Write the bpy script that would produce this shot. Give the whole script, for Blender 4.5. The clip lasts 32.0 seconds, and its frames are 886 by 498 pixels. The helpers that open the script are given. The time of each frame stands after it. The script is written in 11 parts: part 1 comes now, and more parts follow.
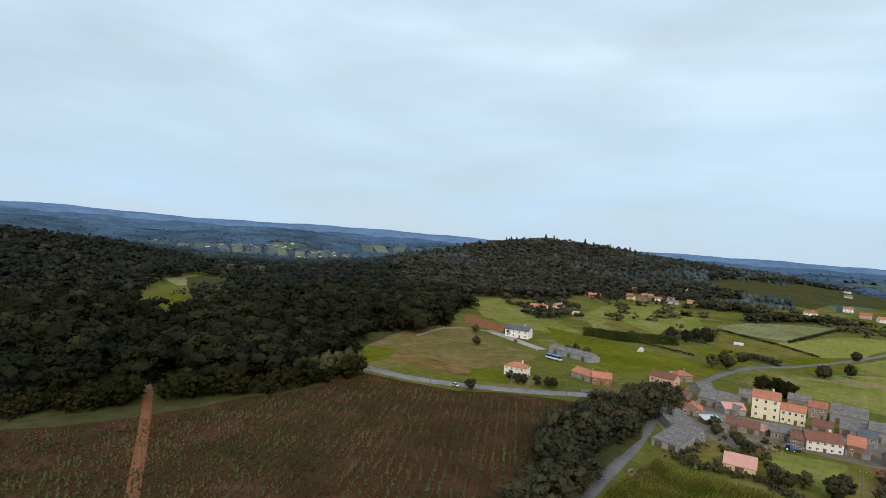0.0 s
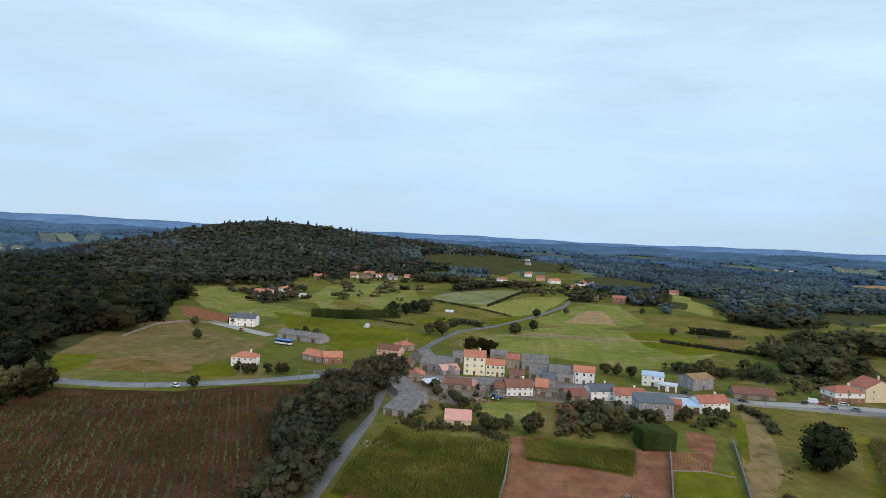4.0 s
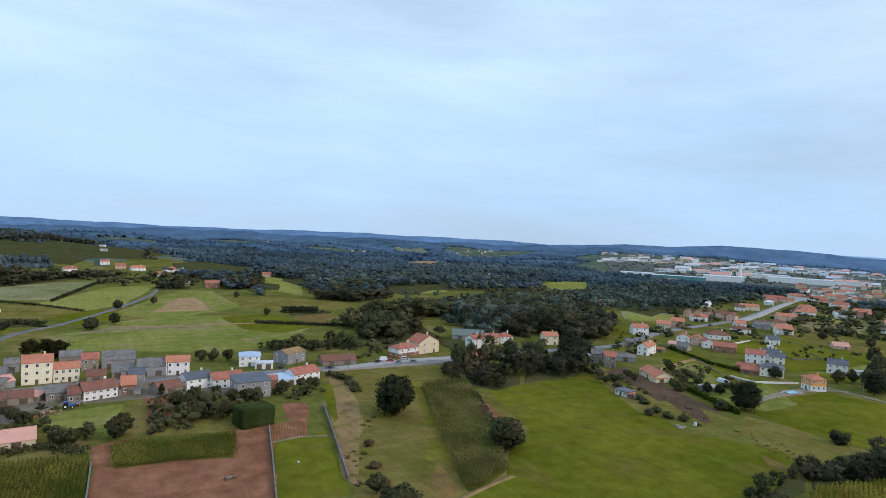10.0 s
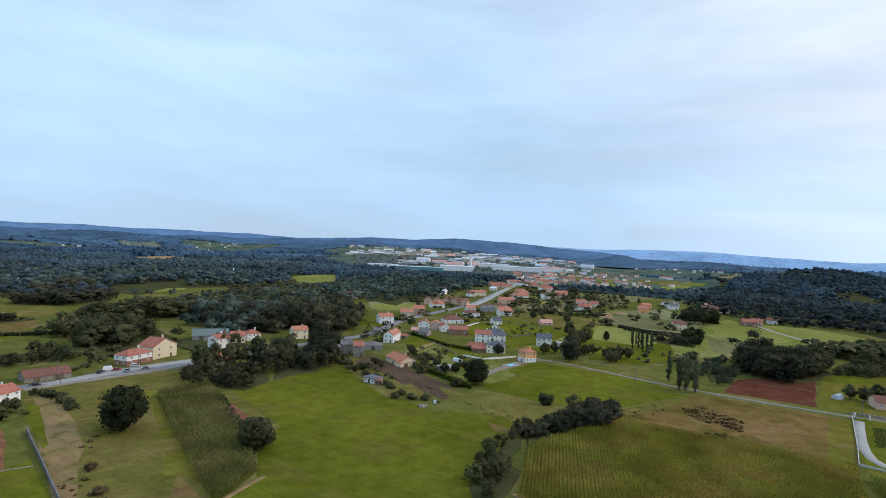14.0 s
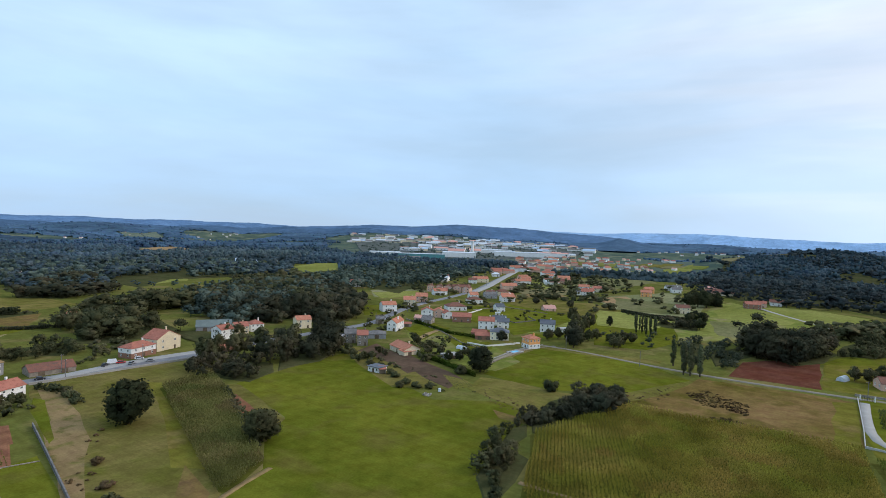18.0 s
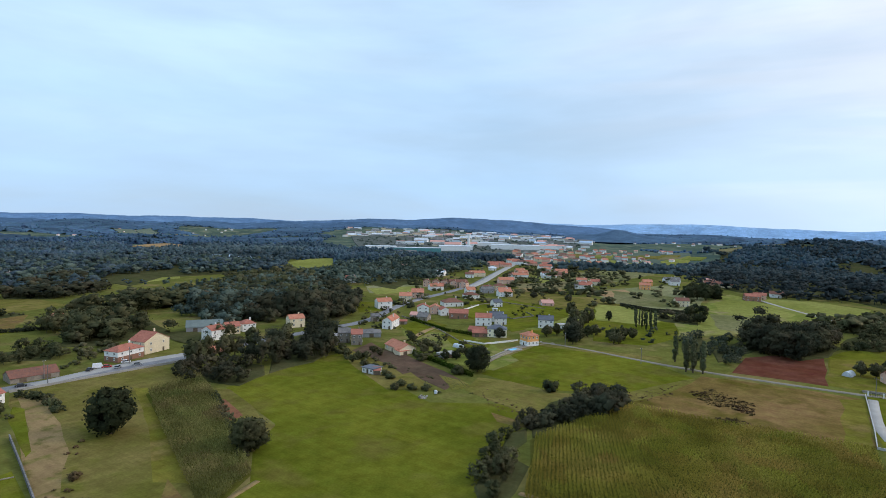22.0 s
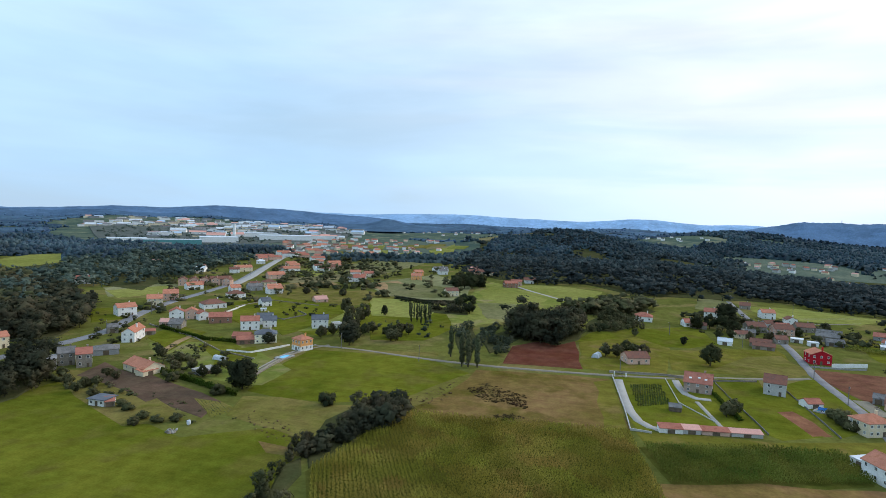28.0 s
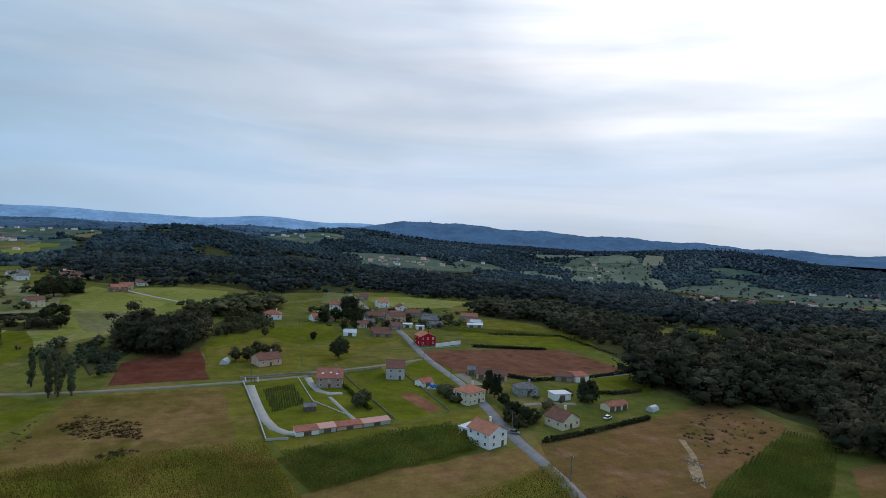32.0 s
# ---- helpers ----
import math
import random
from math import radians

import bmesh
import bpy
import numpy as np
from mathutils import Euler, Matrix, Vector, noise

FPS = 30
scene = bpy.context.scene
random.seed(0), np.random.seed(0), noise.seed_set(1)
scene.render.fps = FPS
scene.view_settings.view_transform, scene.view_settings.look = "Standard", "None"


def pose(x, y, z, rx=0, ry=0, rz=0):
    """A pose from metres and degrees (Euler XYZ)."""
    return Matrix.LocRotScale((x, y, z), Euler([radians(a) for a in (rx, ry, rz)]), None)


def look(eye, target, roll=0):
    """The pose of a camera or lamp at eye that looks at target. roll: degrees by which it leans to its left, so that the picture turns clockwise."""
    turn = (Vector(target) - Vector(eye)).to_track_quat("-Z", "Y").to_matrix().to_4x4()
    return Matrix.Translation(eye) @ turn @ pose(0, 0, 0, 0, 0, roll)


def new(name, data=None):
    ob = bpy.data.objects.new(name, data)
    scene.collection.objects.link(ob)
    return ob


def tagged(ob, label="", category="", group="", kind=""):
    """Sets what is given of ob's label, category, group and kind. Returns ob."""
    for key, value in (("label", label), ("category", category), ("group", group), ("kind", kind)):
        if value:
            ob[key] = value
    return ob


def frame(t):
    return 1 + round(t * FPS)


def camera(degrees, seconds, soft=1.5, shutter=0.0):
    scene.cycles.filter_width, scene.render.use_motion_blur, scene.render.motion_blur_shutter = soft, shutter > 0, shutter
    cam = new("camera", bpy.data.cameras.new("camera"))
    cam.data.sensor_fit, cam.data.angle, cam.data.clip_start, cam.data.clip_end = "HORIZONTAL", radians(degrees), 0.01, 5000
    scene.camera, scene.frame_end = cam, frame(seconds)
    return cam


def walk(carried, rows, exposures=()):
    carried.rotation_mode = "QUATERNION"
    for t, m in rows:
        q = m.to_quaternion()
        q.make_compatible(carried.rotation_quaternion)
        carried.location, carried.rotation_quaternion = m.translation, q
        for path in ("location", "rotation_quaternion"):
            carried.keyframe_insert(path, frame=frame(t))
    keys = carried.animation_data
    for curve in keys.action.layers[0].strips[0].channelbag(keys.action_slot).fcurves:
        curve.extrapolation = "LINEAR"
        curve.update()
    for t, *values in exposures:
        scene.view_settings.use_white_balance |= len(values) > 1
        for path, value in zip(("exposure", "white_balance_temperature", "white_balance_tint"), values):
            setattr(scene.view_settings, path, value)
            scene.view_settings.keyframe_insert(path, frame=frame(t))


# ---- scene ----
cam = camera(74.0, 32.0, 0.65)
PATH = [
    (0, (2.31, -2.66, 70.90), (-55.58, 78.85, 68.51), 4.31),
    (0.5, (1.75, -2.43, 70.95), (-49.72, 83.28, 68.83), 3.94),
    (1, (1.21, -2.19, 70.99), (-44.63, 86.66, 68.98), 3.61),
    (1.5, (0.71, -1.96, 71.03), (-39.79, 89.45, 69.12), 3.22),
    (2, (0.27, -1.75, 71.05), (-34.15, 92.11, 69.00), 3.15),
    (2.5, (-0.09, -1.57, 71.06), (-29.19, 94.07, 68.98), 3.04),
    (3, (-0.36, -1.43, 71.04), (-24.16, 95.67, 68.78), 2.91),
    (3.5, (-0.54, -1.32, 71.00), (-19.81, 96.77, 68.52), 2.80),
    (5.5, (-0.98, -1.06, 70.76), (-4.77, 98.83, 67.96), 2.66),
    (6, (-1.10, -1.06, 70.70), (-0.86, 98.90, 67.80), 2.67),
    (6.5, (-1.26, -1.12, 70.63), (3.48, 98.72, 67.71), 2.78),
    (7, (-1.46, -1.25, 70.56), (8.21, 98.24, 67.66), 2.92),
    (7.5, (-1.70, -1.43, 70.49), (14.23, 97.25, 67.68), 2.98),
    (8, (-1.96, -1.63, 70.44), (20.87, 95.70, 68.00), 2.93),
    (8.5, (-2.20, -1.83, 70.39), (27.41, 93.65, 67.90), 2.66),
    (9, (-2.41, -2.01, 70.34), (33.74, 91.19, 67.75), 2.71),
    (9.5, (-2.55, -2.16, 70.30), (40.43, 88.10, 67.98), 2.71),
    (10, (-2.63, -2.29, 70.27), (46.75, 84.64, 68.21), 2.78),
    (10.5, (-2.69, -2.40, 70.26), (51.99, 81.30, 68.24), 2.88),
    (11, (-2.74, -2.50, 70.26), (55.91, 78.47, 68.35), 2.88),
    (11.5, (-2.82, -2.57, 70.27), (60.37, 74.91, 68.62), 2.95),
    (12, (-2.93, -2.62, 70.29), (64.70, 71.03, 68.74), 2.94),
    (12.5, (-3.08, -2.63, 70.31), (68.13, 67.56, 68.92), 2.94),
    (13, (-3.25, -2.62, 70.35), (71.30, 64.02, 69.13), 2.92),
    (13.5, (-3.41, -2.58, 70.38), (74.64, 59.92, 69.22), 2.86),
    (14, (-3.54, -2.50, 70.43), (77.10, 56.62, 69.26), 2.80),
    (14.5, (-3.60, -2.41, 70.49), (77.47, 56.13, 68.99), 2.64),
    (16.5, (-3.45, -1.90, 70.81), (78.35, 55.57, 68.50), 2.41),
    (17, (-3.28, -1.74, 70.91), (78.40, 55.92, 68.81), 2.34),
    (17.5, (-2.96, -1.52, 71.04), (78.07, 57.01, 68.22), 2.11),
    (18, (-2.51, -1.25, 71.19), (77.98, 57.98, 67.68), 1.93),
    (18.5, (-1.94, -0.92, 71.36), (78.26, 58.70, 67.48), 1.75),
    (19, (-1.24, -0.51, 71.54), (78.85, 59.22, 67.33), 1.62),
    (19.5, (-0.44, -0.03, 71.72), (79.53, 59.85, 67.36), 1.57),
    (20, (0.47, 0.52, 71.92), (80.40, 60.43, 67.26), 1.43),
    (20.5, (1.47, 1.16, 72.11), (81.33, 61.15, 67.13), 1.35),
    (21, (2.58, 1.87, 72.32), (82.46, 61.86, 67.81), 1.30),
    (21.5, (3.78, 2.66, 72.53), (84.10, 62.06, 67.95), 1.28),
    (22, (5.08, 3.53, 72.75), (85.90, 62.23, 68.05), 1.32),
    (22.5, (6.49, 4.47, 72.98), (87.65, 62.67, 67.99), 1.36),
    (23, (8.02, 5.46, 73.23), (89.18, 63.63, 67.88), 1.30),
    (23.5, (9.67, 6.49, 73.48), (91.04, 64.35, 67.91), 1.38),
    (24, (11.43, 7.56, 73.74), (92.67, 65.56, 67.72), 1.31),
    (24.5, (13.32, 8.66, 74.01), (94.66, 66.51, 67.97), 1.31),
    (26.5, (21.35, 13.04, 75.04), (105.06, 67.28, 68.05), 0.90),
    (27, (23.40, 14.04, 75.23), (112.80, 58.37, 68.63), 0.95),
    (27.5, (25.50, 14.92, 75.34), (119.69, 47.96, 69.22), 1.35),
    (28, (27.63, 15.66, 75.38), (124.51, 39.79, 69.80), 1.76),
    (28.5, (29.78, 16.23, 75.36), (128.48, 31.40, 70.16), 2.13),
    (29, (31.93, 16.63, 75.30), (131.58, 23.42, 70.36), 2.53),
    (29.5, (34.10, 16.89, 75.20), (133.98, 16.14, 70.46), 2.73),
    (30, (36.28, 17.05, 75.09), (135.88, 9.40, 70.63), 2.77),
    (30.5, (38.48, 17.14, 74.96), (137.27, 2.27, 70.69), 2.73),
    (31, (40.69, 17.20, 74.82), (138.03, -5.36, 70.79), 2.73),
    (31.5, (42.91, 17.25, 74.68), (138.36, -12.32, 70.90), 2.70),
    (32, (45.12, 17.30, 74.53), (138.11, -19.30, 70.85), 2.72),
]
EXPOSURES = [(0, -0.02, 7600, 16), (3, 0.0, 7350, 14), (6, 0.02, 6580, 17), (11, -0.01, 6650, 17), (20, 0.01, 6650, 16), (26.5, 0.07, 6650, 14), (28, 0.09, 6620, 13), (29, 0.08, 6600, 13), (30, -0.22, 6550, 13), (31, -0.37, 6500, 13), (32, -0.52, 6450, 13)]
walk(cam, [(t, look(eye, target, roll)) for t, eye, target, roll in PATH], EXPOSURES)

# ---- sky and light: bright, broken overcast; the sun stands behind cloud to the south-east ----
SUN_BEARING, SUN_HEIGHT = 138.0, 30.0


def build_sky():
    world = bpy.data.worlds.new("overcast_sky")
    scene.world = world
    world.use_nodes = True
    nt = world.node_tree
    nt.nodes.clear()
    N, L = nt.nodes.new, nt.links.new
    out, bg, sky = N("ShaderNodeOutputWorld"), N("ShaderNodeBackground"), N("ShaderNodeTexSky")
    sky.sky_type, sky.sun_disc = "NISHITA", False
    sky.sun_elevation, sky.sun_rotation = radians(SUN_HEIGHT), radians(SUN_BEARING)
    sky.air_density, sky.dust_density = 1.2, 0.0
    coord, flat, low, high = N("ShaderNodeTexCoord"), N("ShaderNodeMapping"), N("ShaderNodeTexNoise"), N("ShaderNodeTexNoise")
    flat.inputs["Scale"].default_value = (1.0, 1.0, 4.2)
    L(coord.outputs["Generated"], flat.inputs["Vector"])
    low.inputs["Scale"].default_value, low.inputs["Detail"].default_value, low.inputs["Distortion"].default_value = 1.5, 5.0, 0.4
    high.inputs["Scale"].default_value, high.inputs["Detail"].default_value = 4.2, 6.0
    for n in (low, high):
        L(flat.outputs[0], n.inputs["Vector"])
    both = N("ShaderNodeMath")
    both.operation = "MULTIPLY_ADD"
    both.inputs[1].default_value = 0.35
    L(high.outputs["Fac"], both.inputs[0])
    L(low.outputs["Fac"], both.inputs[2])
    cover = N("ShaderNodeValToRGB")
    cover.color_ramp.elements[0].position, cover.color_ramp.elements[0].color = 0.50, (0.82, 0.82, 0.82, 1)
    cover.color_ramp.elements[1].position, cover.color_ramp.elements[1].color = 0.82, (1, 1, 1, 1)
    L(both.outputs[0], cover.inputs["Fac"])
    # brighter cloud round the veiled sun
    aim, near = N("ShaderNodeVectorMath"), N("ShaderNodeValToRGB")
    aim.operation = "DOT_PRODUCT"
    a, e = radians(SUN_BEARING), radians(SUN_HEIGHT)
    aim.inputs[1].default_value = (math.sin(a) * math.cos(e), math.cos(a) * math.cos(e), math.sin(e))
    L(coord.outputs["Generated"], aim.inputs[0])
    near.color_ramp.elements[0].position, near.color_ramp.elements[0].color = 0.25, (0.535, 0.785, 1.02, 1)
    near.color_ramp.elements[1].position, near.color_ramp.elements[1].color = 0.985, (2.10, 2.05, 2.00, 1)
    for at, tone in ((0.62, (0.78, 0.94, 1.09, 1)), (0.78, (0.93, 1.02, 1.13, 1)), (0.90, (1.13, 1.18, 1.27, 1))):
        near.color_ramp.elements.new(at).color = tone
    L(aim.outputs["Value"], near.inputs["Fac"])
    shade = N("ShaderNodeMapRange")
    shade.inputs["From Min"].default_value, shade.inputs["From Max"].default_value = 0.46, 0.86
    shade.inputs["To Min"].default_value, shade.inputs["To Max"].default_value = 0.965, 1.16
    L(both.outputs[0], shade.inputs["Value"])
    # long thin gaps between the layers of cloud, through which blue shows
    thin, gaps, gap, veil = N("ShaderNodeMapping"), N("ShaderNodeTexNoise"), N("ShaderNodeMapRange"), N("ShaderNodeMix")
    thin.inputs["Scale"].default_value = (1.3, 1.3, 13.0)
    L(coord.outputs["Generated"], thin.inputs["Vector"])
    gaps.inputs["Scale"].default_value, gaps.inputs["Detail"].default_value, gaps.inputs["Distortion"].default_value = 1.0, 4.0, 0.6
    L(thin.outputs[0], gaps.inputs["Vector"])
    gap.inputs["From Min"].default_value, gap.inputs["From Max"].default_value = 0.40, 0.60
    gap.inputs["To Min"].default_value, gap.inputs["To Max"].default_value = 0.34, 0.0
    L(gaps.outputs["Fac"], gap.inputs["Value"])
    veil.data_type = "RGBA"
    veil.inputs["B"].default_value = (0.46, 0.74, 1.02, 1)
    L(gap.outputs[0], veil.inputs["Factor"])
    scale, cloud, mix = N("ShaderNodeVectorMath"), N("ShaderNodeVectorMath"), N("ShaderNodeMix")
    scale.operation, cloud.operation = "SCALE", "SCALE"
    scale.inputs["Scale"].default_value = 0.10
    L(sky.outputs[0], scale.inputs[0])
    L(near.outputs["Color"], veil.inputs["A"])
    L(veil.outputs["Result"], cloud.inputs[0])
    L(shade.outputs[0], cloud.inputs["Scale"])
    # thicker air towards the horizon
    part_, rise, haze, fade = N("ShaderNodeSeparateXYZ"), N("ShaderNodeMapRange"), N("ShaderNodeMix"), N("ShaderNodeVectorMath")
    L(coord.outputs["Generated"], part_.inputs[0])
    rise.inputs["From Min"].default_value, rise.inputs["From Max"].default_value = 0.0, 0.30
    L(part_.outputs["Z"], rise.inputs["Value"])
    haze.data_type = "RGBA"
    haze.inputs["A"].default_value, haze.inputs["B"].default_value = (0.785, 0.845, 0.905, 1), (1, 1, 1, 1)
    L(rise.outputs[0], haze.inputs["Factor"])
    fade.operation = "MULTIPLY"
    L(haze.outputs["Result"], fade.inputs[1])
    mix.data_type = "RGBA"
    L(cover.outputs["Color"], mix.inputs["Factor"])
    L(scale.outputs[0], mix.inputs["A"])
    L(cloud.outputs[0], mix.inputs["B"])
    L(mix.outputs["Result"], fade.inputs[0])
    L(fade.outputs[0], bg.inputs["Color"])
    bg.inputs["Strength"].default_value = 1.0
    L(bg.outputs[0], out.inputs["Surface"])
    sun = new("sun", bpy.data.lights.new("sun", "SUN"))
    sun.data.energy, sun.data.angle, sun.data.color = 0.92, radians(14), (1.0, 0.90, 0.78)
    p = Vector((math.sin(a) * math.cos(e), math.cos(a) * math.cos(e), math.sin(e)))
    sun.matrix_world = look(p * 300, (0, 0, 0))


build_sky()
# ---- the lie of the land: bearing (degrees, clockwise from +y), distance, height, width across, depth ----
BUMPS = [(127, 1480, -54, 720, 470), (134, 930, -18, 330, 250), (-73, 850, 34, 210, 150), (-55, 1900, -62, 620, 620), (-66, 2900, -20, 600, 500), (-26.5, 1230, 40, 185, 215), (-20.5, 1330, 24, 290, 180), (-35, 1130, 20, 215, 225), (-9, 1270, 30, 320, 170),
         (-62, 1680, 26, 560, 390), (110, 1620, 38, 370, 290), (100, 2130, 45, 340, 340), (87, 1500, 46, 240, 220), (56, 3000, 8, 900, 850)]


def smooth(a, b, v):
    v = min(1.0, max(0.0, (v - a) / (b - a)))
    return v * v * (3 - 2 * v)


def ground_z(x, y):
    d, az = math.hypot(x, y), math.degrees(math.atan2(x, y))
    z = 0.0
    for a, r, h, across, deep in BUMPS:
        turn = math.radians((az - a + 180) % 360 - 180)
        if abs(turn) < 1.3:
            u, v = d * math.sin(turn) / across, (d * math.cos(turn) - r) / deep
            if u * u + v * v < 9:
                z += h * (math.exp(-u * u - v * v) - 0.00012)
    far = smooth(1000, 2600, d)
    if far:
        town = math.exp(-(((az - 56) / 11) ** 2)) * smooth(3600, 3000, d) if abs(az - 56) < 40 else 0.0
        z += far * (1 - town) * ((15 + 11 * smooth(1500, 2600, d)) * math.sin(x / 430 + 1.3) * math.cos(y / 390 + 0.4) + 12 * math.sin(x / 210 + y / 260) + 5 * math.sin(x / 97 - y / 133) - 7)
    return z

# ---- materials ----
MATS = {}


def material(name, a, b, scale=0.3, fine=6.0, rough=0.9, bump=0.3, dist=0.05, spots=None, metallic=0.0, vary=0.12, detail=4.0, shine=0.25):
    """Two colours mixed by broad noise, broken by fine noise, with relief; spots: a third colour in patches."""
    if name in MATS:
        return MATS[name]
    m = MATS[name] = bpy.data.materials.new(name)
    m.use_nodes = True
    nt = m.node_tree
    N, L = nt.nodes.new, nt.links.new
    p = nt.nodes["Principled BSDF"]
    p.inputs["Roughness"].default_value, p.inputs["Metallic"].default_value = rough, metallic
    p.inputs["Specular IOR Level"].default_value = shine if rough < 0.86 else 0.0
    pos = N("ShaderNodeNewGeometry")
    one, two = N("ShaderNodeTexNoise"), N("ShaderNodeTexNoise")
    one.inputs["Scale"].default_value, one.inputs["Detail"].default_value = scale, detail
    two.inputs["Scale"].default_value, two.inputs["Detail"].default_value = fine, 3.0
    for n in (one, two):
        L(pos.outputs["Position"], n.inputs["Vector"])
    ramp, mix = N("ShaderNodeMapRange"), N("ShaderNodeMix")
    ramp.inputs["From Min"].default_value, ramp.inputs["From Max"].default_value = 0.36, 0.64
    L(one.outputs["Fac"], ramp.inputs["Value"])
    mix.data_type = "RGBA"
    mix.inputs["A"].default_value, mix.inputs["B"].default_value = (*a, 1), (*b, 1)
    L(ramp.outputs[0], mix.inputs["Factor"])
    colour = mix.outputs["Result"]
    if spots:
        third, cut, lay = N("ShaderNodeTexNoise"), N("ShaderNodeMapRange"), N("ShaderNodeMix")
        third.inputs["Scale"].default_value, third.inputs["Detail"].default_value = scale * 2.3, 6.0
        L(pos.outputs["Position"], third.inputs["Vector"])
        cut.inputs["From Min"].default_value, cut.inputs["From Max"].default_value = 0.52, 0.66
        L(third.outputs["Fac"], cut.inputs["Value"])
        lay.data_type = "RGBA"
        lay.inputs["B"].default_value = (*spots, 1)
        L(cut.outputs[0], lay.inputs["Factor"])
        L(colour, lay.inputs["A"])
        colour = lay.outputs["Result"]
    info, add, grain, hsv = N("ShaderNodeObjectInfo"), N("ShaderNodeMath"), N("ShaderNodeMapRange"), N("ShaderNodeHueSaturation")
    grain.inputs["To Min"].default_value, grain.inputs["To Max"].default_value = 0.72, 1.28
    L(two.outputs["Fac"], grain.inputs["Value"])
    add.operation = "MULTIPLY_ADD"
    add.inputs[1].default_value = vary
    L(info.outputs["Random"], add.inputs[0])
    L(grain.outputs[0], add.inputs[2])
    L(add.outputs[0], hsv.inputs["Value"])
    L(colour, hsv.inputs["Color"])
    L(hsv.outputs[0], p.inputs["Base Color"])
    if scale < 0.1:
        # ground: patches of growth a few metres wide, and faint streaks of mowing or tilling
        patch, turn, lines, tone, soft, both = N("ShaderNodeTexNoise"), N("ShaderNodeMapping"), N("ShaderNodeTexNoise"), N("ShaderNodeMapRange"), N("ShaderNodeMapRange"), N("ShaderNodeMath")
        patch.inputs["Scale"].default_value, patch.inputs["Detail"].default_value, patch.inputs["Roughness"].default_value = 0.16, 6.0, 0.65
        L(pos.outputs["Position"], patch.inputs["Vector"])
        turn.inputs["Scale"].default_value = (0.55, 0.022, 1.0)
        spin, way = N("ShaderNodeMath"), N("ShaderNodeCombineXYZ")
        spin.operation, spin.inputs[1].default_value = "MULTIPLY", 3.14
        L(info.outputs["Random"], spin.inputs[0])
        L(spin.outputs[0], way.inputs["Z"])
        L(way.outputs[0], turn.inputs["Rotation"])
        L(pos.outputs["Position"], turn.inputs["Vector"])
        lines.inputs["Scale"].default_value, lines.inputs["Detail"].default_value = 1.0, 2.0
        L(turn.outputs[0], lines.inputs["Vector"])
        for n, low, high in ((tone, 0.76, 1.24), (soft, 0.93, 1.07)):
            n.inputs["From Min"].default_value, n.inputs["From Max"].default_value = 0.3, 0.7
            n.inputs["To Min"].default_value, n.inputs["To Max"].default_value = low, high
        L(patch.outputs["Fac"], tone.inputs["Value"])
        L(lines.outputs["Fac"], soft.inputs["Value"])
        both.operation = "MULTIPLY"
        L(tone.outputs[0], both.inputs[0])
        L(soft.outputs[0], both.inputs[1])
        last, shade = N("ShaderNodeHueSaturation"), N("ShaderNodeMapRange")
        L(both.outputs[0], last.inputs["Value"])
        shade.inputs["From Min"].default_value, shade.inputs["From Max"].default_value = 0.3, 0.7
        shade.inputs["To Min"].default_value, shade.inputs["To Max"].default_value = 0.485, 0.512
        L(patch.outputs["Color"], shade.inputs["Value"])
        L(shade.outputs[0], last.inputs["Hue"])
        L(hsv.outputs[0], last.inputs["Color"])
        L(last.outputs[0], p.inputs["Base Color"])
    relief = N("ShaderNodeBump")
    relief.inputs["Strength"].default_value, relief.inputs["Distance"].default_value = bump, dist
    L(two.outputs["Fac"], relief.inputs["Height"])
    L(relief.outputs[0], p.inputs["Normal"])
    return m


